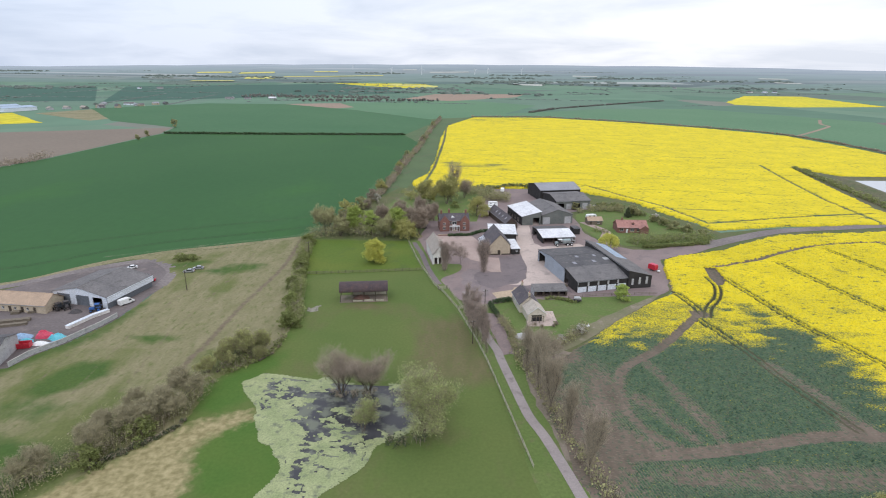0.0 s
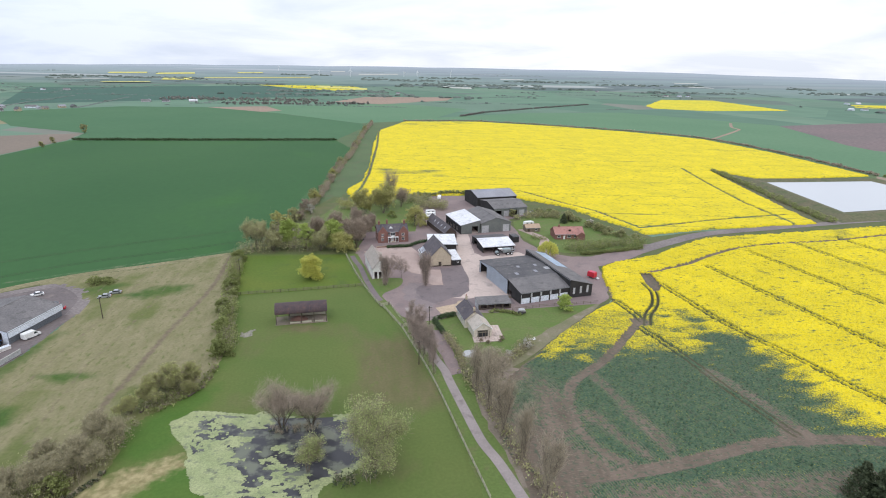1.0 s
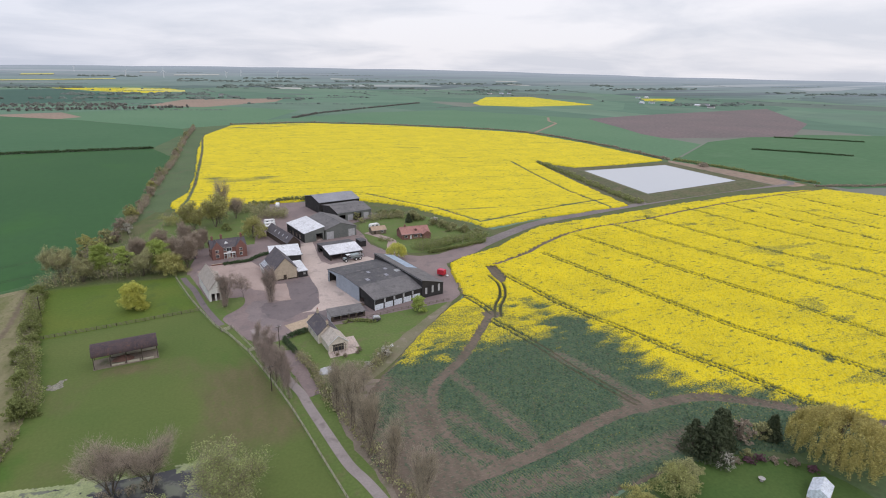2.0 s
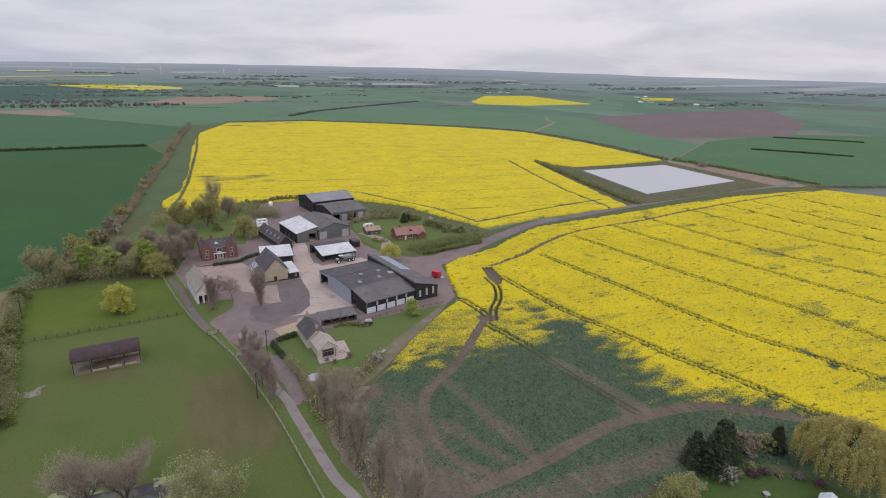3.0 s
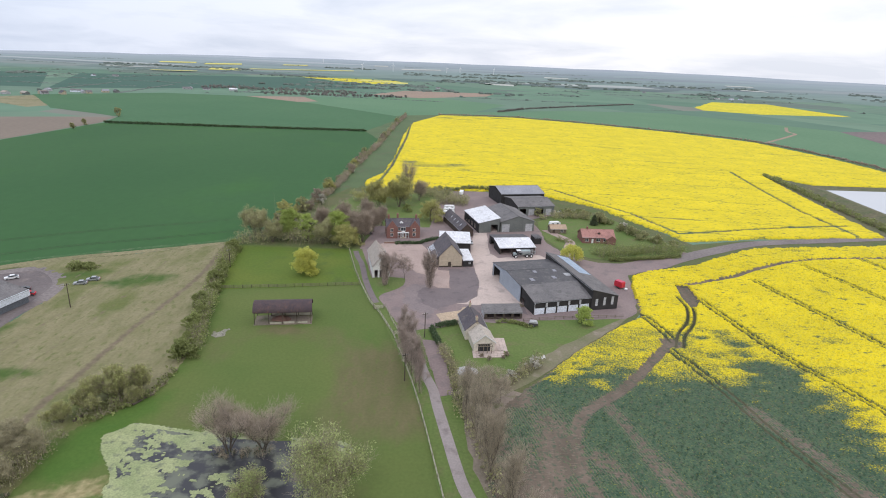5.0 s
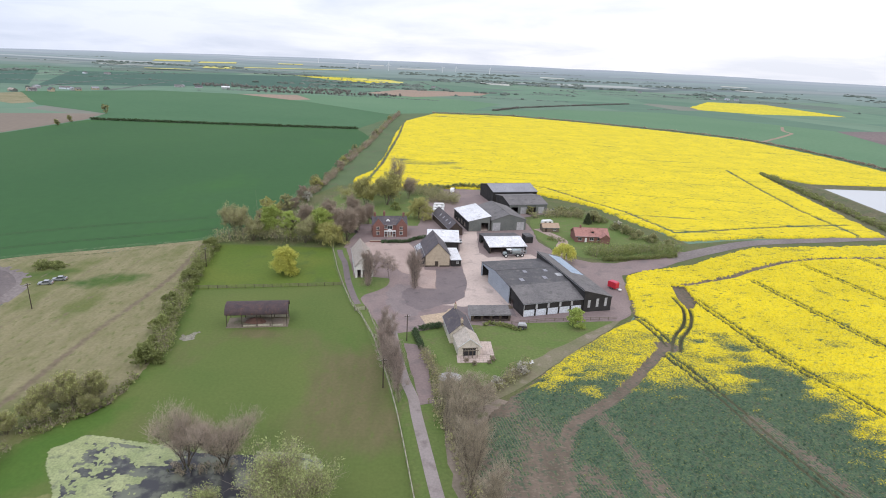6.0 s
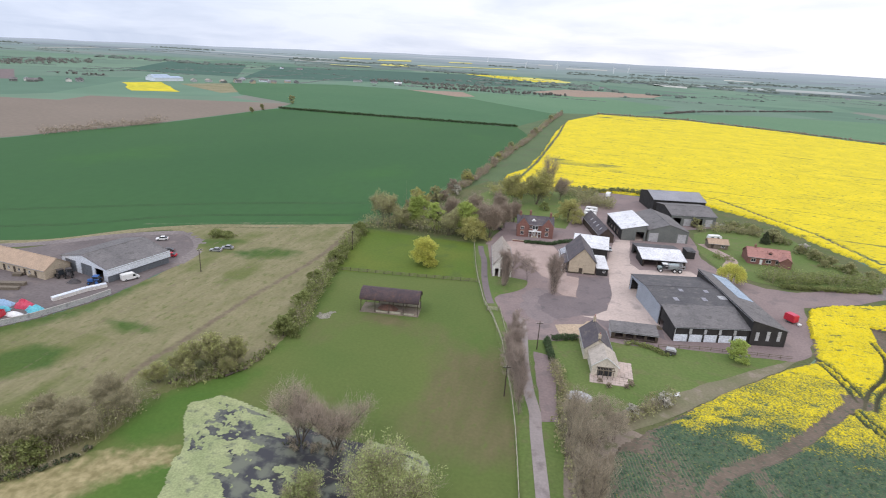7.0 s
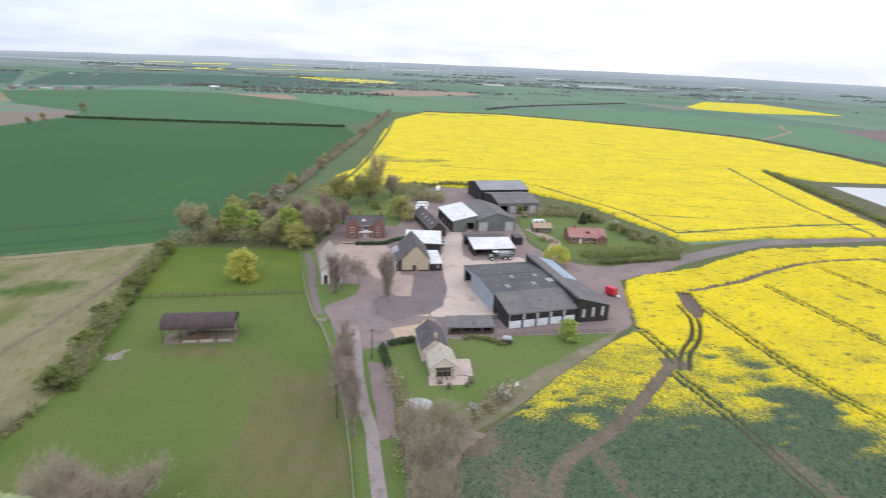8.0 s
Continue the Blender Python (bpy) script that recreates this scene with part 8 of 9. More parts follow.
leafy_tree("barn_bush", "bush growing against the back barn", 5.2, 1.9, "leaf_dull", 90, 40, 24, 0.34, 0.04, pose(78, 329.5, 0.1))
# reservoir and far hedges
sheet("bank_margin", wobble([(262, 307), (269, 345), (290, 444), (301, 490), (324, 448), (300, 452), (292, 400), (282, 330), (286, 311)], 0.6, 6), 0.04, M["bankgrass"], "rough brown-green grass below the reservoir bank", "grass")
hedge("bank_scrub", "dark brown-green scrub on the reservoir bank", [(302, 488), (297, 446), (288, 396), (281, 358), (276, 326), (275, 309)], 6.5, 3.2, "leaf_hedge", 91, 16, 0.55, 0.0, 0.6, 1.0, "scrub")
hedge("spoil_hedge", "dark hedge along the field behind the spoil", [(454, 464), (462, 428), (465, 392), (470, 352), (476, 322)], 4.0, 2.8, "leaf_hedge", 191, 14, 0.6, 0.04, 0.5, 1.2)
hedge("field_hedge", "low brown hedge beyond the rape field", [(462, 316), (500, 304), (560, 290), (640, 276)], 3.0, 2.2, "leaf_brown", 192, 10, 0.6, 0.05, 0.6, 1.5)
hedge("mound_scrub", "dark scrub on a soil mound", [(448, 420), (453, 426), (458, 428)], 7, 4.0, "leaf_brown", 92, 12, 0.6, 0, 0.5, 1.5, "scrub")
hedge("rape_hedge", "low hedge along the far rape field", [(40, 940), (100, 946), (165, 948), (275, 890), (372, 820), (440, 742), (458, 602), (450, 466)], 4, 2.4, "leaf_brown", 93, 9, 0.9, 0.06, 0.2, 2.0)
hedge("long_hedge", "long clipped dark hedge across the wheat", [(-332, 666), (-240, 671), (-140, 678), (-50, 686)], 3.5, 2.6, "leaf_box", 94, 12, 0.8, 0, 0.0, 1.2, vary=0.1)
hedge("copse", "brown leafless copse at the bare field's edge", [(-366, 382), (-360, 420), (-352, 455), (-347, 488)], 12, 6.0, "leaf_brown", 95, 10, 0.7, 0.1, 0.8, 1.8, "copse")
for k, (x, y, h) in enumerate(((-348, 729, 12), (-338, 640, 7), (-333, 610, 6))):
    leafy_tree("field_tree", "single tree in the fields beyond the wheat", h, h * 0.36, "leaf_dull", 96 + k, 30, 14, 0.8, 0.1, pose(x, y, 0))
# garden trees below the rape
con = conifer("tall_conifer", "tall dark conifer by a garden", 12.0, 4.3, 101, pose(101, 90, 0))
for x, y, s in ((104.5, 92, 1.0), (98.5, 93.5, 0.8), (107.5, 93, 0.85)):
    copy_thing(con, pose(x, y, 0, 0, 0, 40 * x) @ Matrix.Scale(s, 4))
leafy_tree("brown_bush", "dull reddish-brown garden bush", 7.0, 2.6, "leaf_brown", 102, 40, 22, 0.34, 0.08, pose(113, 92, 0))
leafy_tree("brown_bush", "dark green rounded garden bush", 6.0, 2.4, "leaf_dull", 103, 40, 22, 0.34, 0.08, pose(118, 91, 0))
conifer("garden_conifer", "short dark conifer by a garden", 7.5, 2.4, 104, pose(121, 90, 0))
weeping_willow("weeping_willow", "big golden-green weeping willow", 14.0, 11.0, 105, pose(128, 78, 0), "leaf_weeping", 640)
leafy_tree("olive_bush", "tall olive-green garden tree", 8.0, 4.8, "leaf_sallow", 106, 110, 50, 0.20, 0.03, pose(83.7, 84, 0), "dome")
leafy_tree("olive_bush", "low yellow-green garden bush", 5.0, 4.2, "leaf_olive", 107, 70, 44, 0.22, 0.03, pose(74, 84, 0), "dome")
leafy_tree("olive_bush", "broad brownish-green bush below the field", 6.0, 4.6, "leaf_dull", 109, 70, 44, 0.22, 0.03, pose(89, 86, 0), "dome")
for k, (x, y, h, r, mat) in enumerate(((105, 87, 1.8, 1.6, "leaf_brown"), (108.5, 86.2, 1.3, 1.5, "leaf_heather"), (111.5, 85.6, 1.6, 1.7, "leaf_heather"), (114.5, 84, 1.2, 1.3, "leaf_brown"), (110, 87.8, 2.2, 1.6, "leaf_dull"), (117.5, 81.5, 1.6, 1.6, "leaf_brown"), (120, 78.5, 1.4, 1.4, "leaf_heather"))):
    leafy_tree("border_shrub", {"leaf_brown": "low brown shrub in a garden border", "leaf_heather": "low purple-brown shrub in a garden border", "leaf_dull": "grey-green shrub in a garden border"}[mat], h, r, mat, 300 + k, 33, 20, 0.18, 0.04, pose(x, y, 0.05), "dome")
leafy_tree("blossom_bush", "sparse pale blossoming bush by the conifers", 4.6, 2.6, "blossom", 310, 44, 14, 0.16, 0.1, pose(101.5, 86.5, 0.05), "round")


def garden_table(x, y, a):
    top = thing("garden_table", "small pale round garden table on the lawn", "table", pose(x, y, 0.1, 0, 0, a))
    part("tabletop", Build().tube((0, 0, 0.70), (0, 0, 0.75), 0.75, 0.75, 16), M["concretepipe"], top)
    part("pedestal", Build().tube((0, 0, 0.04), (0, 0, 0.70), 0.10, 0.08, 8), M["concretepipe"], top)
    part("foot", Build().tube((0, 0, 0), (0, 0, 0.05), 0.4, 0.36, 12), M["concretepipe"], top)


garden_table(106, 80.5, 0)
sheet("garden_ground", [(60, 92), (70, 88), (84, 91), (108, 91), (130, 83), (152, 63), (184, 20), (184, -60), (62, -60), (41, 30), (44, 60), (56, 80)], 0.022, M["margin"], "rough grass below the rape field", "grass")
sheet("garden_lawn", wobble([(82, 90), (104, 92), (122, 80), (126, 60), (100, 40), (78, 60)], 0.5, 3), 0.10, M["shadedlawn"], "mown lawn of a garden below the field", "lawn")


# woods, hedges and hamlets of the far country
def far_growth():
    rng = np.random.default_rng(5)
    b = Build()
    ico = [(math.cos(a) * math.cos(e), math.sin(a) * math.cos(e), math.sin(e)) for e in (0.0, 0.6, 1.1) for a in np.linspace(0, 2 * math.pi, 7)[:6]] + [(0, 0, 1)]
    faces = [(r * 6 + i, r * 6 + (i + 1) % 6, r * 6 + 6 + (i + 1) % 6, r * 6 + 6 + i) for r in range(2) for i in range(6)] + [(12 + i, 12 + (i + 1) % 6, 18) for i in range(6)]

    def lump(x, y, r, h, z=0.0):
        k = len(b.v)
        for v in ico:
            s = rng.uniform(0.75, 1.2)
            b.v.append((x + v[0] * r * s, y + v[1] * r * s, z + v[2] * h * s - 0.2))
        b.f.extend(tuple(k + i for i in f) for f in faces)

    def clear(x, y):
        return (y < 1250 and -420 < x < 1750) or (y < 1500 and 600 < x < 1200) or (y < 1020 and -820 < x < 0) or y > 4300

    # hedges in long straight runs
    for k in range(110):
        d = 1150 + 2900 * rng.random()
        g = rng.uniform(radians(32), radians(150))
        x0, y0 = d * math.cos(g), 60 + d * math.sin(g)
        a = rng.choice((0.0, 0.15, -0.1, 1.5, 1.7, 0.4))
        n = int(rng.uniform(100, 420) / 9)
        for i in range(n):
            x, y = x0 + 9 * i * math.cos(a), y0 + 9 * i * math.sin(a)
            if clear(x, y) or rng.random() < 0.12:
                continue
            big = rng.random() < 0.08
            lump(x + rng.normal(0, 0.8), y + rng.normal(0, 0.8), 5.0, 4.2 if big else rng.uniform(1.0, 1.9), terrain(x, y) + 3.0 if math.hypot(x, y - 100) > 2450 else 0.0)
    # woods
    for k in range(34):
        d = 1500 + 2500 * rng.random()
        g = rng.uniform(radians(25), radians(155))
        x0, y0 = d * math.cos(g), 60 + d * math.sin(g)
        w, t = rng.uniform(60, 320), rng.uniform(25, 80)
        for i in range(int(w * t / 260)):
            x, y = x0 + rng.uniform(-w, w) / 1, y0 + rng.uniform(-t, t)
            r = math.hypot(x, y - 100)
            if clear(x, y):
                continue
            lump(x, y, rng.uniform(8, 14), rng.uniform(4, 7), terrain(x, y) + (3.0 if r > 2450 else 0.0))
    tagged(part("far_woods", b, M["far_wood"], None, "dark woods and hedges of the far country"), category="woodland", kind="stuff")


far_growth()


def far_wood(name, label, x0, y0, x1, y1, t, h, seed):
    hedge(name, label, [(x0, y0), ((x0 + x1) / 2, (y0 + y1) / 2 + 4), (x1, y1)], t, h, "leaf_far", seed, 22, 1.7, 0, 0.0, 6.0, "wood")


far_wood("wood_strip", "brown leafless wood among distant fields", -487, 1400, -140, 1400, 70, 7, 111)
far_wood("wood_strip", "brown strip of wood beside the pale field", -320, 1260, -20, 1330, 24, 6, 112)
far_wood("wood_strip", "dark leafless wood in the distance", -1190, 800, -1280, 1330, 150, 8, 113)
far_wood("hedge_line", "thin dark hedge before the distant wood", -914, 915, -843, 944, 6, 3.5, 117)
far_wood("hedge_line", "dark distant hedge line", 150, 1040, 228, 1156, 6, 3.0, 114)
far_wood("hedge_line", "thin distant hedge across green fields", 228, 1156, 539, 1452, 6, 2.6, 118)
hedge("hedge_line", "dark distant hedge line in green fields", [(620, 506), (655, 470), (690, 428)], 2.6, 1.8, "leaf_box", 115, 14, 0.7, 0, 0.0, 1.0, vary=0.15)
hedge("hedge_line", "distant hedge line beyond the reservoir", [(778, 598), (820, 562), (860, 520)], 2.6, 1.8, "leaf_box", 116, 14, 0.7, 0, 0.0, 1.0, vary=0.15)



# ---- fences, walls, poles, vehicles and yard things ----
def fence(name, label, line, post_mat="timber", rail_mat="palefence", gap=3.0, height=1.25, rails=3, z=0.05):
    """A post-and-rail fence: every post and every length of rail a part."""
    top = thing(name, label, "fence")
    pm = Build().box(-0.07, -0.07, -0.1, 0.07, 0.07, height).mesh("post", M[post_mat])
    rm = Build().box(0, -0.03, -0.06, gap, 0.03, 0.06).mesh("rail", M[rail_mat])
    for a, e in zip(line, line[1:]):
        d = Vector((e[0] - a[0], e[1] - a[1]))
        n = max(1, round(d.length / gap))
        ang = math.degrees(math.atan2(d.y, d.x))
        for k in range(n):
            q = Vector(a).lerp(Vector(e), k / n)
            part("post", pm, None, top).matrix_basis = pose(q.x, q.y, z, 0, 0, ang)
            for r in range(rails):
                part("rail", rm, None, top).matrix_basis = pose(q.x, q.y, z + height * (r + 0.8) / (rails + 0.1), 0, 0, ang) @ Matrix.Diagonal((d.length / n / gap, 1, 1, 1))
    return top


fence("paddock_fence", "timber rail fence across the paddock", [(-58, 214.5), (-37.5, 217.2), (-8.6, 221.6)], "darktimber", "timber")
fence("paddock_fence", "pale post-and-rail fence along the paddock's side", [(-17.4, 261.5), (-11.9, 236), (-8.3, 222), (-3.4, 205.4), (0.4, 197.2), (5.4, 182.5), (8.7, 168.5)], "timber", "palefence", 3.2)
fence("paddock_fence", "pale post-and-rail fence beside the lane", [(8.7, 168.5), (11.4, 156.5), (13.5, 145.5), (15.4, 133.5), (16.8, 124), (20.5, 100)], "timber", "palefence", 3.2)
fence("verge_fence", "second pale fence on the lane verge", [(1.8, 203), (4.6, 192), (7.6, 182), (10.4, 171), (12.4, 163)], "timber", "palefence", 3.0, 1.1, 2)
fence("garden_fence", "timber fence along the cottage lawn", [(47, 194), (58, 196.6), (82, 199.2)], "timber", "timber", 3.0, 1.1, 2)


def gate(label, a, e):
    """A five-barred field gate between two posts."""
    d = Vector((e[0] - a[0], e[1] - a[1]))
    top = thing("field_gate", label, "gate", pose(a[0], a[1], 0.06, 0, 0, math.degrees(math.atan2(d.y, d.x))))
    n = d.length
    for x in (0.0, n):
        part("post", Build().box(x - 0.1, -0.1, -0.1, x + 0.1, 0.1, 1.5), M["timber"], top)
    for k in range(5):
        part("bar", Build().box(0.12, -0.03, 0.2 + 0.25 * k, n - 0.12, 0.03, 0.3 + 0.25 * k), M["palefence"], top)
    part("brace", Build().prism([(0.15, -0.05, 0.25), (0.3, -0.05, 0.25), (n / 2 + 0.1, -0.05, 1.25), (n / 2 - 0.05, -0.05, 1.25)], (0, 0.02, 0)), M["palefence"], top)


gate("pale timber gate across the verge", (-1.8, 200.6), (1.4, 201.6))
gate("pale timber gate between the paddock fences", (5.6, 182.6), (8.8, 183.6))
gate("pale timber gate at the paddock corner", (8.9, 168.6), (12.0, 169.6))


def low_wall(name, label, line, height, thick, mat, cap, z=0.05):
    top = thing(name, label, "wall")
    for a, e in zip(line, line[1:]):
        d = Vector((e[0] - a[0], e[1] - a[1]))
        m = pose(a[0], a[1], z, 0, 0, math.degrees(math.atan2(d.y, d.x)))
        n = max(1, round(d.length / 4))
        for k in range(n):
            x0, x1 = d.length * k / n, d.length * (k + 1) / n
            part("wall_length", Build().box(x0, -thick / 2, 0, x1 - 0.01, thick / 2, height + 0.03 * (k % 2)), M[mat], top).matrix_basis = m
            part("coping", Build().box(x0, -thick / 2 - 0.05, height + 0.03, x1 - 0.01, thick / 2 + 0.05, height + 0.13), M[cap], top).matrix_basis = m
    return top


low_wall("garden_wall", "low red brick garden wall before the farmhouse", [(-3, 271.9), (2.2, 272.6), (12.2, 274.2)], 0.5, 0.3, "brick", "stone", 0.1)
hedge("front_hedge", "dark clipped hedge before the farmhouse garden", [(2.0, 271.4), (6, 272.0), (12.4, 272.8), (15.5, 276), (19.5, 279.4), (23, 280.6)], 1.3, 1.5, "leaf_box", 141, 26, 0.24, 0, 0.0, 0.3, vary=0.06)
low_wall("yard_wall", "grey concrete wall along the works yard", [(-122, 138.5), (-120.8, 145), (-116, 152.8), (-111.5, 165), (-109.9, 172)], 1.5, 0.3, "palewall", "concretepipe")
low_wall("block_stack", "long stack of white concrete blocks", [(-121, 162.6), (-118, 171.4), (-115.2, 176)], 1.0, 1.4, "render_wall", "whitesheet")
low_wall("timber_stack", "long stack of timber in the works yard", [(-153, 163.5), (-137, 168.5)], 0.8, 1.6, "timber", "timber")
low_wall("timber_stack", "second stack of sawn timber", [(-151, 160.5), (-136, 165.5)], 0.7, 1.4, "timber", "timber")


def pole(x, y, h, a, label="timber telegraph pole with a crossarm"):
    top = thing("telegraph_pole", label, "pole", pose(x, y, 0.05, 0, 0, a), "telegraph poles")
    part("shaft", Build().tube((0, 0, -0.2), (0, 0, h), 0.16, 0.11, 8), M["darktimber"], top)
    arm = part("crossarm", Build().box(-0.9, -0.06, h - 0.6, 0.9, 0.06, h - 0.46), M["darktimber"], top)
    for x1 in (-0.8, -0.3, 0.3, 0.8):
        part("insulator", Build().tube((x1, 0, h - 0.46), (x1, 0, h - 0.26), 0.05, 0.04, 6), M["white"], arm)


for x, y, h, a in ((14.9, 181.5, 8.2, 20), (9.6, 157, 8.0, 20), (-97, 196, 8.3, 60), (-60, 236, 7.5, 60)):
    pole(x, y, h, a)


def wheel(parent, x, y, r, w, rim="steel"):
    t = part("wheel", Build().tube((x, y - w / 2, r), (x, y + w / 2, r), r, r, 16), M["tyre"], parent)
    part("rim", Build().tube((x, y - w / 2 - 0.02, r), (x, y + w / 2 + 0.02, r), r * 0.55, r * 0.55, 12), M[rim], t)
    return t


def car(name, label, m, body, L=4.3, W=1.75, H=1.45, group=""):
    top = thing(name, label, "car", m, group)
    s = L / 4.3
    low = [(0, 0.35), (0.05 * s, 0.75), (1.0 * s, 0.88), (1.2 * s, 0.9), (3.5 * s, 0.92), (4.2 * s, 0.88), (4.3 * s, 0.45), (4.2 * s, 0.3), (0.1 * s, 0.3)]
    part("body", Build().prism([(x, -W / 2, z) for x, z in low], (0, W, 0)), M[body], top)
    cab = [(1.05 * s, 0.88), (1.75 * s, H - 0.05), (3.0 * s, H - 0.05), (3.9 * s, 0.9)]
    part("windows", Build().prism([(x, -W / 2 + 0.10, z) for x, z in cab], (0, W - 0.2, 0)), M["glass"], top)
    part("roof", Build().prism([(1.7 * s, -W / 2 + 0.12, H - 0.06), (1.85 * s, -W / 2 + 0.12, H), (2.9 * s, -W / 2 + 0.12, H), (3.1 * s, -W / 2 + 0.12, H - 0.06)], (0, W - 0.24, 0)), M[body], top)
    for x in (0.8 * s, 3.45 * s):
        for y in (-W / 2 + 0.08, W / 2 - 0.08):
            wheel(top, x, y, 0.32, 0.2)
    for y in (-0.6, 0.6):
        part("headlight", Build().box(-0.01, y - 0.15, 0.62, 0.05, y + 0.15, 0.75), M["white"], top)
        part("tail_light", Build().box(4.26 * s, y - 0.15, 0.65, 4.32 * s, y + 0.15, 0.78), M["redpaint"], top)
    return top


def van(name, label, m, body="white", L=5.2, W=1.95, H=2.2, group=""):
    top = thing(name, label, "van", m, group)
    side = [(0.05, 0.35), (0.0, 0.9), (0.75, 1.15), (1.45, H - 0.1), (1.7, H), (L - 0.1, H), (L, H - 0.15), (L, 0.4)]
    part("body", Build().prism([(x, -W / 2, z) for x, z in side], (0, W, 0)), M[body], top)
    part("windscreen", Build().prism([(0.80, -W / 2 + 0.12, 1.22), (1.38, -W / 2 + 0.12, H - 0.2), (1.36, -W / 2 + 0.12, H - 0.16), (0.76, -W / 2 + 0.12, 1.25)], (0, W - 0.24, 0)), M["glass"], top)
    for y in (-W / 2 - 0.012, W / 2 - 0.008):
        part("side_window", Build().prism([(1.0, y, 1.2), (1.5, y, H - 0.35), (2.1, y, H - 0.35), (2.1, y, 1.2)], (0, 0.02, 0)), M["glass"], top)
    for x in (0.95, L - 1.1):
        for y in (-W / 2 + 0.1, W / 2 - 0.1):
            wheel(top, x, y, 0.34, 0.22)
    part("bumper", Build().box(-0.06, -W / 2 + 0.05, 0.35, 0.04, W / 2 - 0.05, 0.6), M["cardark"], top)
    return top


def caravan(name, label, m, group=""):
    top = thing(name, label, "caravan", m, group)
    side = [(0.15, 0.5), (0, 1.2), (0.3, 2.35), (0.8, 2.55), (5.2, 2.55), (5.8, 2.3), (6.0, 1.2), (5.8, 0.5)]
    part("body", Build().prism([(x, -1.1, z) for x, z in side], (0, 2.2, 0)), M["white"], top)
    for x in (1.0, 3.6):
        part("window", Build().box(x, -1.12, 1.3, x + 1.1, -1.1, 1.95), M["glass"], top)
    part("drawbar", Build().tube((0.1, -0.4, 0.45), (-1.2, 0, 0.45), 0.05, 0.05, 6).tube((0.1, 0.4, 0.45), (-1.2, 0, 0.45), 0.05, 0.05, 6), M["steel"], top)
    for y in (-1.0, 1.0):
        wheel(top, 3.1, y, 0.33, 0.2)
    return top


van("white_van", "white panel van parked by the works shed", pose(-111.6, 185.2, 0.1, 0, 0, -118))
for k, (x, y, a) in enumerate(((29.6, 337, 8), (29.0, 330.5, 10), (28.8, 324.5, 12))):
    caravan("parked_caravan", "white caravan parked behind the farmhouse", pose(x - 3, y, 0.1, 0, 0, a), "parked caravans")
caravan("garden_caravan", "white caravan in the bungalow garden", pose(80.5, 309, 0.12, 0, 0, 15))
caravan("old_caravan", "small white caravan beside the back hedge", pose(38.6, 374, 0.1, 0, 0, 80))
car("dark_car", "dark car parked beside the farmhouse", pose(-13.6, 284.5, 0.12, 0, 0, 10), "cardark")
car("silver_car", "silver car parked beside the store", pose(36.8, 273.5, 0.14, 0, 0, 100), "carsilver")
car("pale_car", "pale derelict car parked in the rough pasture", pose(-106.6, 214.5, 0.06, 0, 0, 15), "carsilver")
car("silver_car", "old silver car in the rough pasture", pose(-104.4, 218.4, 0.06, 0, 0, 15), "carsilver")
car("dark_car", "dark car at the works shed's end", pose(-121.2, 207.2, 0.1, 0, 0, 30), "cardark")
car("red_car", "red car at the works shed's end", pose(-117.4, 203.8, 0.1, 0, 0, 20), "redpaint")
car("white_car", "white car behind the works shed", pose(-131.5, 217, 0.1, 0, 0, 35), "white")
car("parked_car", "pale car parked by the back barn", pose(92, 338, 0.1, 0, 0, 30), "carsilver", group="cars by the back barn")
car("parked_car", "white car parked by the back barn", pose(97, 341, 0.1, 0, 0, 30), "white", group="cars by the back barn")


def horse_trailer():
    top = thing("red_trailer", "red box trailer parked beside the tall barn", "trailer", pose(88.6, 227.4, 0.1, 0, 0, -55))
    part("box", Build().prism([(0, -1.1, 0.6), (0, -1.1, 2.5), (0.25, -1.1, 2.75), (3.1, -1.1, 2.75), (3.4, -1.1, 2.5), (3.4, -1.1, 0.6)], (0, 2.2, 0)), M["redpaint"], top)
    part("roof", Build().box(0.2, -1.05, 2.75, 3.2, 1.05, 2.82), M["redtarp"], top)
    part("drawbar", Build().box(3.4, -0.08, 0.5, 4.9, 0.08, 0.62), M["steel"], top)
    part("jockey_wheel", Build().box(4.3, -0.5, 0.25, 5.1, 0.5, 0.75), M["white"], top)
    part("ramp", Build().box(-0.06, -1.0, 0.6, -0.01, 1.0, 2.3), M["redtarp"], top)
    for y in (-1.05, 1.05):
        for x in (1.3, 2.1):
            wheel(top, x, y, 0.33, 0.2)


horse_trailer()


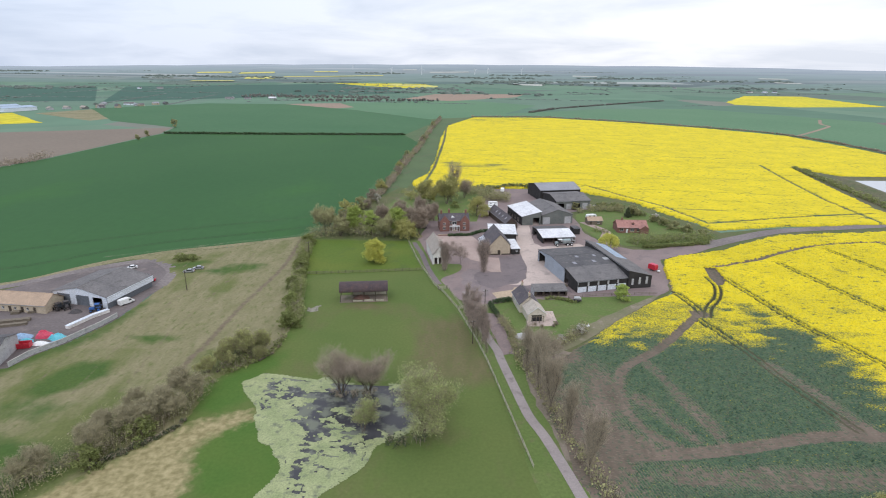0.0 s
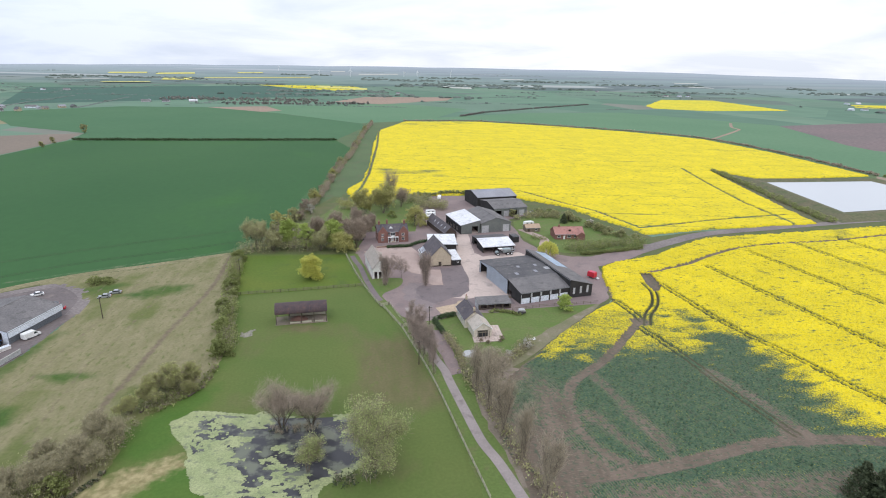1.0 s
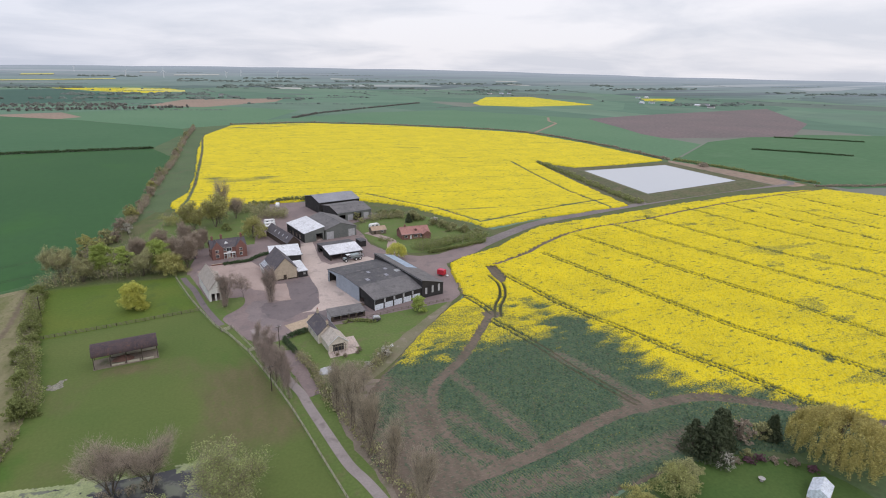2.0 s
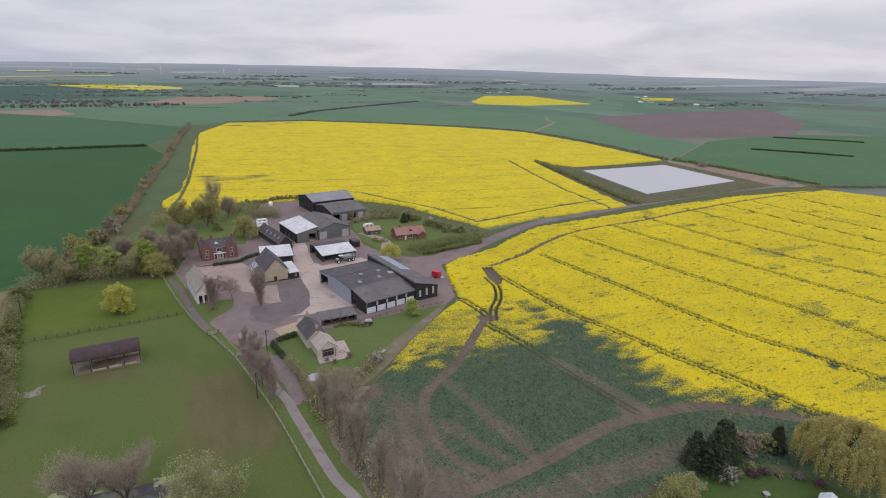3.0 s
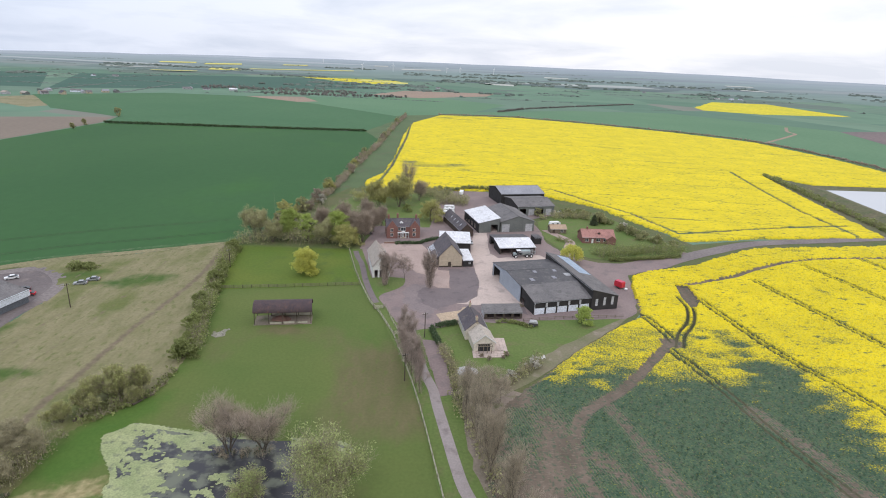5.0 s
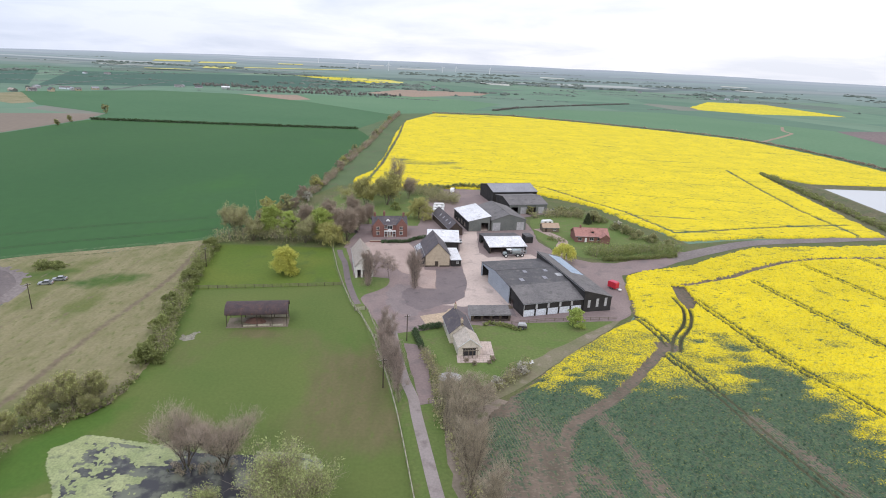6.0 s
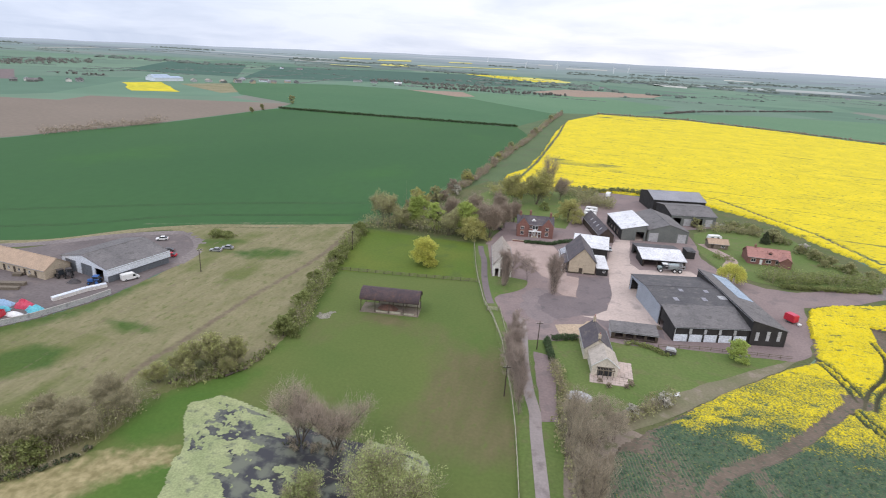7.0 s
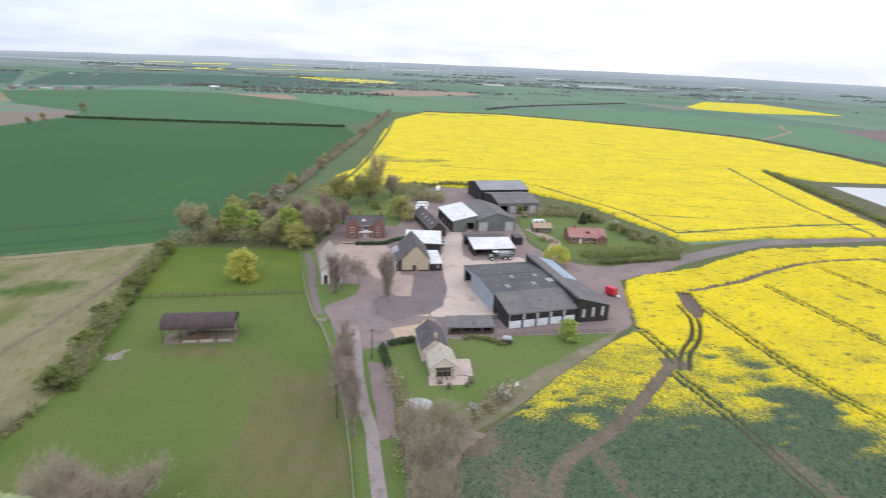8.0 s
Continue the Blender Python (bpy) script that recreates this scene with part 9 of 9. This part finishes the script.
def sprayer():
    top = thing("crop_sprayer", "grey-green crop sprayer with folded booms before the cart shed", "machine", pose(54.6, 257.8, 0.12, 0, 0, 12))
    part("chassis", Build().box(0.3, -0.7, 1.1, 8.2, 0.7, 1.4), M["steel"], top)
    part("tank", Build().tube((2.6, 0, 2.2), (6.4, 0, 2.2), 1.05, 1.05, 14), M["greenpaint"], top)
    cab = part("cab", Build().prism([(0.2, -0.8, 1.4), (0.5, -0.8, 3.1), (2.1, -0.8, 3.1), (2.3, -0.8, 1.4)], (0, 1.6, 0)), M["glass"], top)
    part("cab_roof", Build().box(0.35, -0.9, 3.1, 2.25, 0.9, 3.3), M["white"], cab)
    part("bonnet", Build().box(-1.1, -0.6, 1.2, 0.2, 0.6, 2.1), M["greenpaint"], top)
    for y in (-1.25, 1.25):
        part("boom", Build().box(1.2, y - 0.12, 2.5, 8.6, y + 0.12, 2.7).box(1.2, y - 0.1, 3.0, 8.6, y + 0.1, 3.1).box(8.3, y - 0.1, 1.6, 8.6, y + 0.1, 3.1), M["carsilver"], top)
    for x in (-0.3, 4.9, 6.9):
        for y in (-1.0, 1.0):
            wheel(top, x, y, 0.75, 0.45, "white")


sprayer()


def tractor(name, label, m, paint):
    top = thing(name, label, "tractor", m)
    part("bonnet", Build().prism([(0, -0.4, 0.9), (0.05, -0.4, 1.5), (1.8, -0.4, 1.7), (1.8, -0.4, 0.8)], (0, 0.8, 0)), M[paint], top)
    cab = part("cab", Build().prism([(1.8, -0.75, 1.1), (1.9, -0.75, 2.55), (3.2, -0.75, 2.55), (3.4, -0.75, 1.1)], (0, 1.5, 0)), M["glass"], top)
    part("cab_roof", Build().box(1.75, -0.85, 2.55, 3.35, 0.85, 2.72), M[paint], cab)
    part("mudguard", Build().box(2.3, -1.15, 1.65, 3.7, -0.75, 1.8), M[paint], top)
    part("mudguard", Build().box(2.3, 0.75, 1.65, 3.7, 1.15, 1.8), M[paint], top)
    part("exhaust", Build().tube((0.9, 0.25, 1.6), (0.9, 0.25, 2.6), 0.05, 0.05, 6), M["steel"], top)
    for y in (-0.95, 0.95):
        wheel(top, 3.0, y, 0.85, 0.45, paint)
        wheel(top, 0.6, y * 0.9, 0.5, 0.32, paint)
    return top


tractor("blue_tractor", "blue tractor standing before the works shed", pose(-121.6, 175.6, 0.1, 0, 0, 20), "bluepaint")
tractor("dark_tractor", "dark old tractor in the works yard", pose(-135.2, 177.6, 0.1, 0, 0, -20), "cardark")
tractor("dark_tractor", "dark farm machine in the works yard", pose(-129.6, 176.4, 0.1, 0, 0, 130), "cardark")


def heap(name, label, x, y, rx, ry, h, mat, seed, category="heap", z=0.08):
    """A low uneven heap or a crumpled cover."""
    rng = np.random.default_rng(seed)
    b = Build()
    n, rings = 14, 4
    for r in range(rings):
        f = 1 - r / rings
        for i in range(n):
            g = 2 * math.pi * i / n
            s = f * rng.uniform(0.85, 1.12)
            b.v.append((x + rx * s * math.cos(g), y + ry * s * math.sin(g), z + h * (1 - f * f) * rng.uniform(0.75, 1.15) if r else z - 0.03))
    b.v.append((x, y, z + h))
    for r in range(rings - 1):
        b.f += [(r * n + i, r * n + (i + 1) % n, (r + 1) * n + (i + 1) % n, (r + 1) * n + i) for i in range(n)]
    b.f += [((rings - 1) * n + i, (rings - 1) * n + (i + 1) % n, rings * n) for i in range(n)]
    return tagged(part(name, b, M[mat], None, label), category=category)


heap("turquoise_cover", "turquoise tarpaulin over stacked goods", -119.8, 156.2, 3.2, 1.8, 1.6, "tealtarp", 1, "tarpaulin")
heap("red_cover", "pinkish-red tarpaulin over stacked goods", -124.6, 157.2, 3.0, 2.0, 2.2, "redtarp", 2, "tarpaulin")
heap("blue_cover", "pale blue tarpaulin over goods", -131.5, 156.6, 4.2, 1.8, 1.2, "bluetarp", 3, "tarpaulin")
heap("blue_cover", "turquoise cover on a small stack", -128.0, 153.8, 2.2, 1.4, 1.0, "tealtarp", 4, "tarpaulin")
heap("white_cover", "white sheet over a low stack", -122.6, 152.4, 2.8, 1.5, 0.8, "white", 5, "tarpaulin")
heap("blue_cover", "pale blue sheet beside the yard wall", -118.6, 152.9, 2.0, 1.2, 0.6, "bluetarp", 6, "tarpaulin")
rubble_rng = random.Random(21)
for k in range(16):
    x, y = rubble_rng.uniform(-178, -158), rubble_rng.uniform(166, 181)
    if x > -163 and y > 172:
        continue
    heap("stone_mound", "low heap of pale rubble in the works yard", x, y, rubble_rng.uniform(1.4, 3.2), rubble_rng.uniform(0.9, 1.8), rubble_rng.uniform(0.5, 1.3), rubble_rng.choice(("pinkgravel", "concretepipe", "pinkgravel", "cream")), 200 + k)


def slab_stack(x, y, a, n, mat):
    """A low stack of flat slabs, each a part."""
    top = thing("slab_stack", "low stack of pale slabs in the works yard", "stack", pose(x, y, 0.1, 0, 0, a), "stacked slabs")
    for k in range(n):
        part("slab", Build().box(0.1 * (k % 3), 0.08 * (k % 2), 0.22 * k, 2.6 + 0.1 * (k % 2), 1.5 + 0.1 * (k % 3), 0.22 * k + 0.2), M[mat], top)


for x, y, a, n, mat in ((-160, 165, 15, 4, "concretepipe"), (-165.5, 162.5, 22, 3, "cream"), (-157, 168.2, 10, 5, "pinkgravel"), (-170, 166, 30, 4, "concretepipe"), (-146.5, 172.2, 18, 4, "timber"), (-141.5, 173.2, 18, 3, "timber")):
    slab_stack(x, y, a, n, mat)
sheet("rubble_patch", wobble([(-47.6, 179.4), (-47.0, 181.4), (-45.6, 182.2), (-44.9, 184.0), (-43.9, 183.4), (-44.2, 181.6), (-43.6, 179.6), (-45.2, 178.4)], 0.3, 0.5), 0.07, M["tarpit"], "bare patch of rubble by the paddock hedge", "ground")
for k, (x, y, r) in enumerate(((-46.8, 180.2, 0.9), (-45.2, 182.0, 0.7), (-44.2, 180.0, 0.6), (-45.8, 178.6, 0.5), (-47.4, 181.6, 0.5), (-43.8, 183.6, 0.55))):
    heap("stone_mound", "small pile of pale rubble by the paddock hedge", x, y, r, r * 0.7, r * 0.45, "tarpit", 150 + k)
heap("straw_pile", "reddish-brown straw pile in the Dutch barn", -30.0, 191.2, 3.4, 1.6, 1.3, "brownstraw", 11)
heap("soil_heap", "brown soil heap beside the reservoir", 453, 422, 6, 4, 3.0, "soil", 12)
heap("tyre_heap", "dark scrap heap before the works shed", -126.2, 175.0, 2.2, 1.6, 1.2, "cardark", 13)
heap("hay_heap", "brown garden heap behind the low store", 48, 206.5, 1.8, 1.2, 0.8, "soil", 14)


def fallen_log(label, a, e, r, seed):
    """A bleached trunk lying on the ground, a little crooked, with broken branch stubs."""
    rng = random.Random(seed)
    top = thing("fallen_log", label, "log")
    a, e = Vector((*a, 0.05 + r)), Vector((*e, 0.05 + r * 0.6))
    pts = [a.lerp(e, k / 5) + Vector((rng.uniform(-0.18, 0.18), rng.uniform(-0.18, 0.18), 0)) for k in range(6)]
    trunk = Build()
    for k in range(5):
        trunk.tube(pts[k], pts[k + 1], r * (1 - 0.12 * k), r * (1 - 0.12 * (k + 1)), 8)
    part("trunk", trunk, M["palebark"], top)
    for k in (1, 2, 3, 4):
        g = rng.uniform(0, 6.28)
        part("branch_stub", Build().tube(pts[k], pts[k] + Vector((0.9 * math.cos(g), 0.9 * math.sin(g), rng.uniform(0.2, 0.6))), r * 0.4, r * 0.15, 6), M["palebark"], top)


fallen_log("long bleached fallen trunk beside the ditch", (-53.1, 143.9), (-50.4, 148.8), 0.28, 5)
fallen_log("short pale fallen trunk in the dry grass", (-62.7, 137.3), (-61.7, 140.1), 0.32, 6)


def container():
    top = thing("red_skip", "red steel skip in the works yard", "skip", pose(-128.6, 148.2, 0.1, 0, 0, 14))
    part("shell", Build().box(0, 0, 0.1, 5.0, 0.08, 1.7).box(0, 2.1, 0.1, 5.0, 2.18, 1.7).box(0, 0.08, 0.1, 0.08, 2.1, 1.7).box(4.92, 0.08, 0.1, 5.0, 2.1, 1.7).box(0.08, 0.08, 0.1, 4.92, 2.1, 0.2), M["redpaint"], top)
    for k in range(6):
        part("rib", Build().box(0.3 + 0.85 * k, -0.08, 0.1, 0.42 + 0.85 * k, -0.01, 1.65), M["redpaint"], top)


container()


def black_trailer():
    top = thing("black_trailer", "small black trailer with a pale load behind the lawn", "trailer", pose(48.4, 191.4, 0.1, 0, 0, -10))
    part("bed", Build().box(0, -0.9, 0.5, 2.8, 0.9, 1.2), M["cardark"], top)
    part("load", Build().prism([(0.1, -0.8, 1.2), (0.4, -0.8, 1.7), (2.2, -0.8, 1.75), (2.7, -0.8, 1.2)], (0, 1.6, 0)), M["palewall"], top, "pale sheeted load")
    part("drawbar", Build().box(-1.2, -0.06, 0.5, 0, 0.06, 0.6), M["steel"], top)
    for y in (-0.95, 0.95):
        wheel(top, 1.5, y, 0.4, 0.22)


black_trailer()


def bench(x, y, a):
    top = thing("garden_bench", "small white garden bench on the lawn", "bench", pose(x, y, 0.08, 0, 0, a))
    part("seat", Build().box(0, 0, 0.42, 1.5, 0.45, 0.47), M["white"], top)
    part("backrest", Build().box(0, 0.42, 0.5, 1.5, 0.47, 1.0), M["white"], top)
    for u in (0.05, 1.38):
        for v in (0.03, 0.36):
            part("leg", Build().box(u, v, 0, u + 0.07, v + 0.07, 0.42), M["white"], top)


bench(48.2, 169.2, 40)


def glasshouse():
    top = thing("glasshouse", "pale glazed garden house among the willows", "greenhouse", pose(111.5, 69.3, 0.1, 0, 0, 25))
    part("base_wall", Build().box(0, 0, 0, 5.5, 0.2, 0.8).box(0, 3.8, 0, 5.5, 4.0, 0.8).box(0, 0.2, 0, 0.2, 3.8, 0.8).box(5.3, 0.2, 0, 5.5, 3.8, 0.8), M["stone"], top)
    for k in range(6):
        x = 0.05 + 1.08 * k
        part("glazing_bar", Build().box(x, 0.05, 0.8, x + 0.06, 0.11, 2.3).box(x, 3.89, 0.8, x + 0.06, 3.95, 2.3), M["white"], top)
    for s in (0, 1):
        a, c = Vector((0, 0 if s == 0 else 4.0, 2.3)), Vector((0, 2.0, 3.6))
        q = [a, a + Vector((5.5, 0, 0)), c + Vector((5.5, 0, 0)), c]
        part("roof_slope", Build().prism(q, (0, 0, 0.06)), M["whitesheet"], top)
    part("gable", Build().prism([(0.02, 0, 0.8), (0.02, 4, 0.8), (0.02, 4, 2.3), (0.02, 2, 3.6), (0.02, 0, 2.3)], (0.04, 0, 0)), M["whitesheet"], top)
    part("gable", Build().prism([(5.44, 0, 0.8), (5.44, 4, 0.8), (5.44, 4, 2.3), (5.44, 2, 3.6), (5.44, 0, 2.3)], (0.04, 0, 0)), M["whitesheet"], top)


glasshouse()


def covered_pond():
    top = thing("covered_pool", "pale grey cover over a round garden pool", "pool cover", pose(26.2, 162.2, 0.08))
    b = Build()
    n = 20
    b.v = [(3.0 * math.cos(2 * math.pi * i / n), 2.2 * math.sin(2 * math.pi * i / n), 0.25) for i in range(n)] + [(3.1 * math.cos(2 * math.pi * i / n), 2.3 * math.sin(2 * math.pi * i / n), -0.02) for i in range(n)] + [(0, 0, 0.4)]
    b.f = [(i, (i + 1) % n, 2 * n) for i in range(n)] + [(n + i, n + (i + 1) % n, (i + 1) % n, i) for i in range(n)]
    part("cover", b, M["palewall"], top)
    for x in (-0.6, 0.5):
        part("float", Build().tube((x, 1.6, 0.3), (x, 1.6, 0.6), 0.14, 0.1, 8), M["white"], top)


covered_pond()


def turbine(x, y, h, a, spin, z):
    top = thing("wind_turbine", "white wind turbine far off on the plain", "wind turbine", pose(x, y, z, 0, 0, a), "distant wind turbines")
    part("tower", Build().tube((0, 0, 0), (0, 0, h), 1.3, 0.8, 10), M["white"], top)
    part("nacelle", Build().box(-1.1, -2.4, h - 1.0, 1.1, 3.5, h + 1.2), M["white"], top)
    hub = part("hub", Build().tube((0, -5, h), (0, -3, h), 1.0, 1.5, 8), M["white"], top)
    for k in range(3):
        g = radians(spin + 120 * k)
        d, s = Vector((math.sin(g), 0, math.cos(g))), Vector((math.cos(g), 0, -math.sin(g)))
        c = Vector((0, -4.2, h))
        n = h * 0.55
        part("blade", Build().prism([c + s * 0.8, c + d * n * 0.25 + s * 1.4, c + d * n, c + d * n * 0.25 - s * 0.6, c - s * 0.8], (0, 0.4, 0)), M["white"], hub)


for k, (x, y, h) in enumerate(((-150, 3383, 34), (-330, 3446, 27), (156, 3428, 26), (243, 3583, 24), (431, 3454, 30), (-645, 4000, 26))):
    turbine(x, y, h, 15 * k, 37 * k, terrain(x, y) + 3)
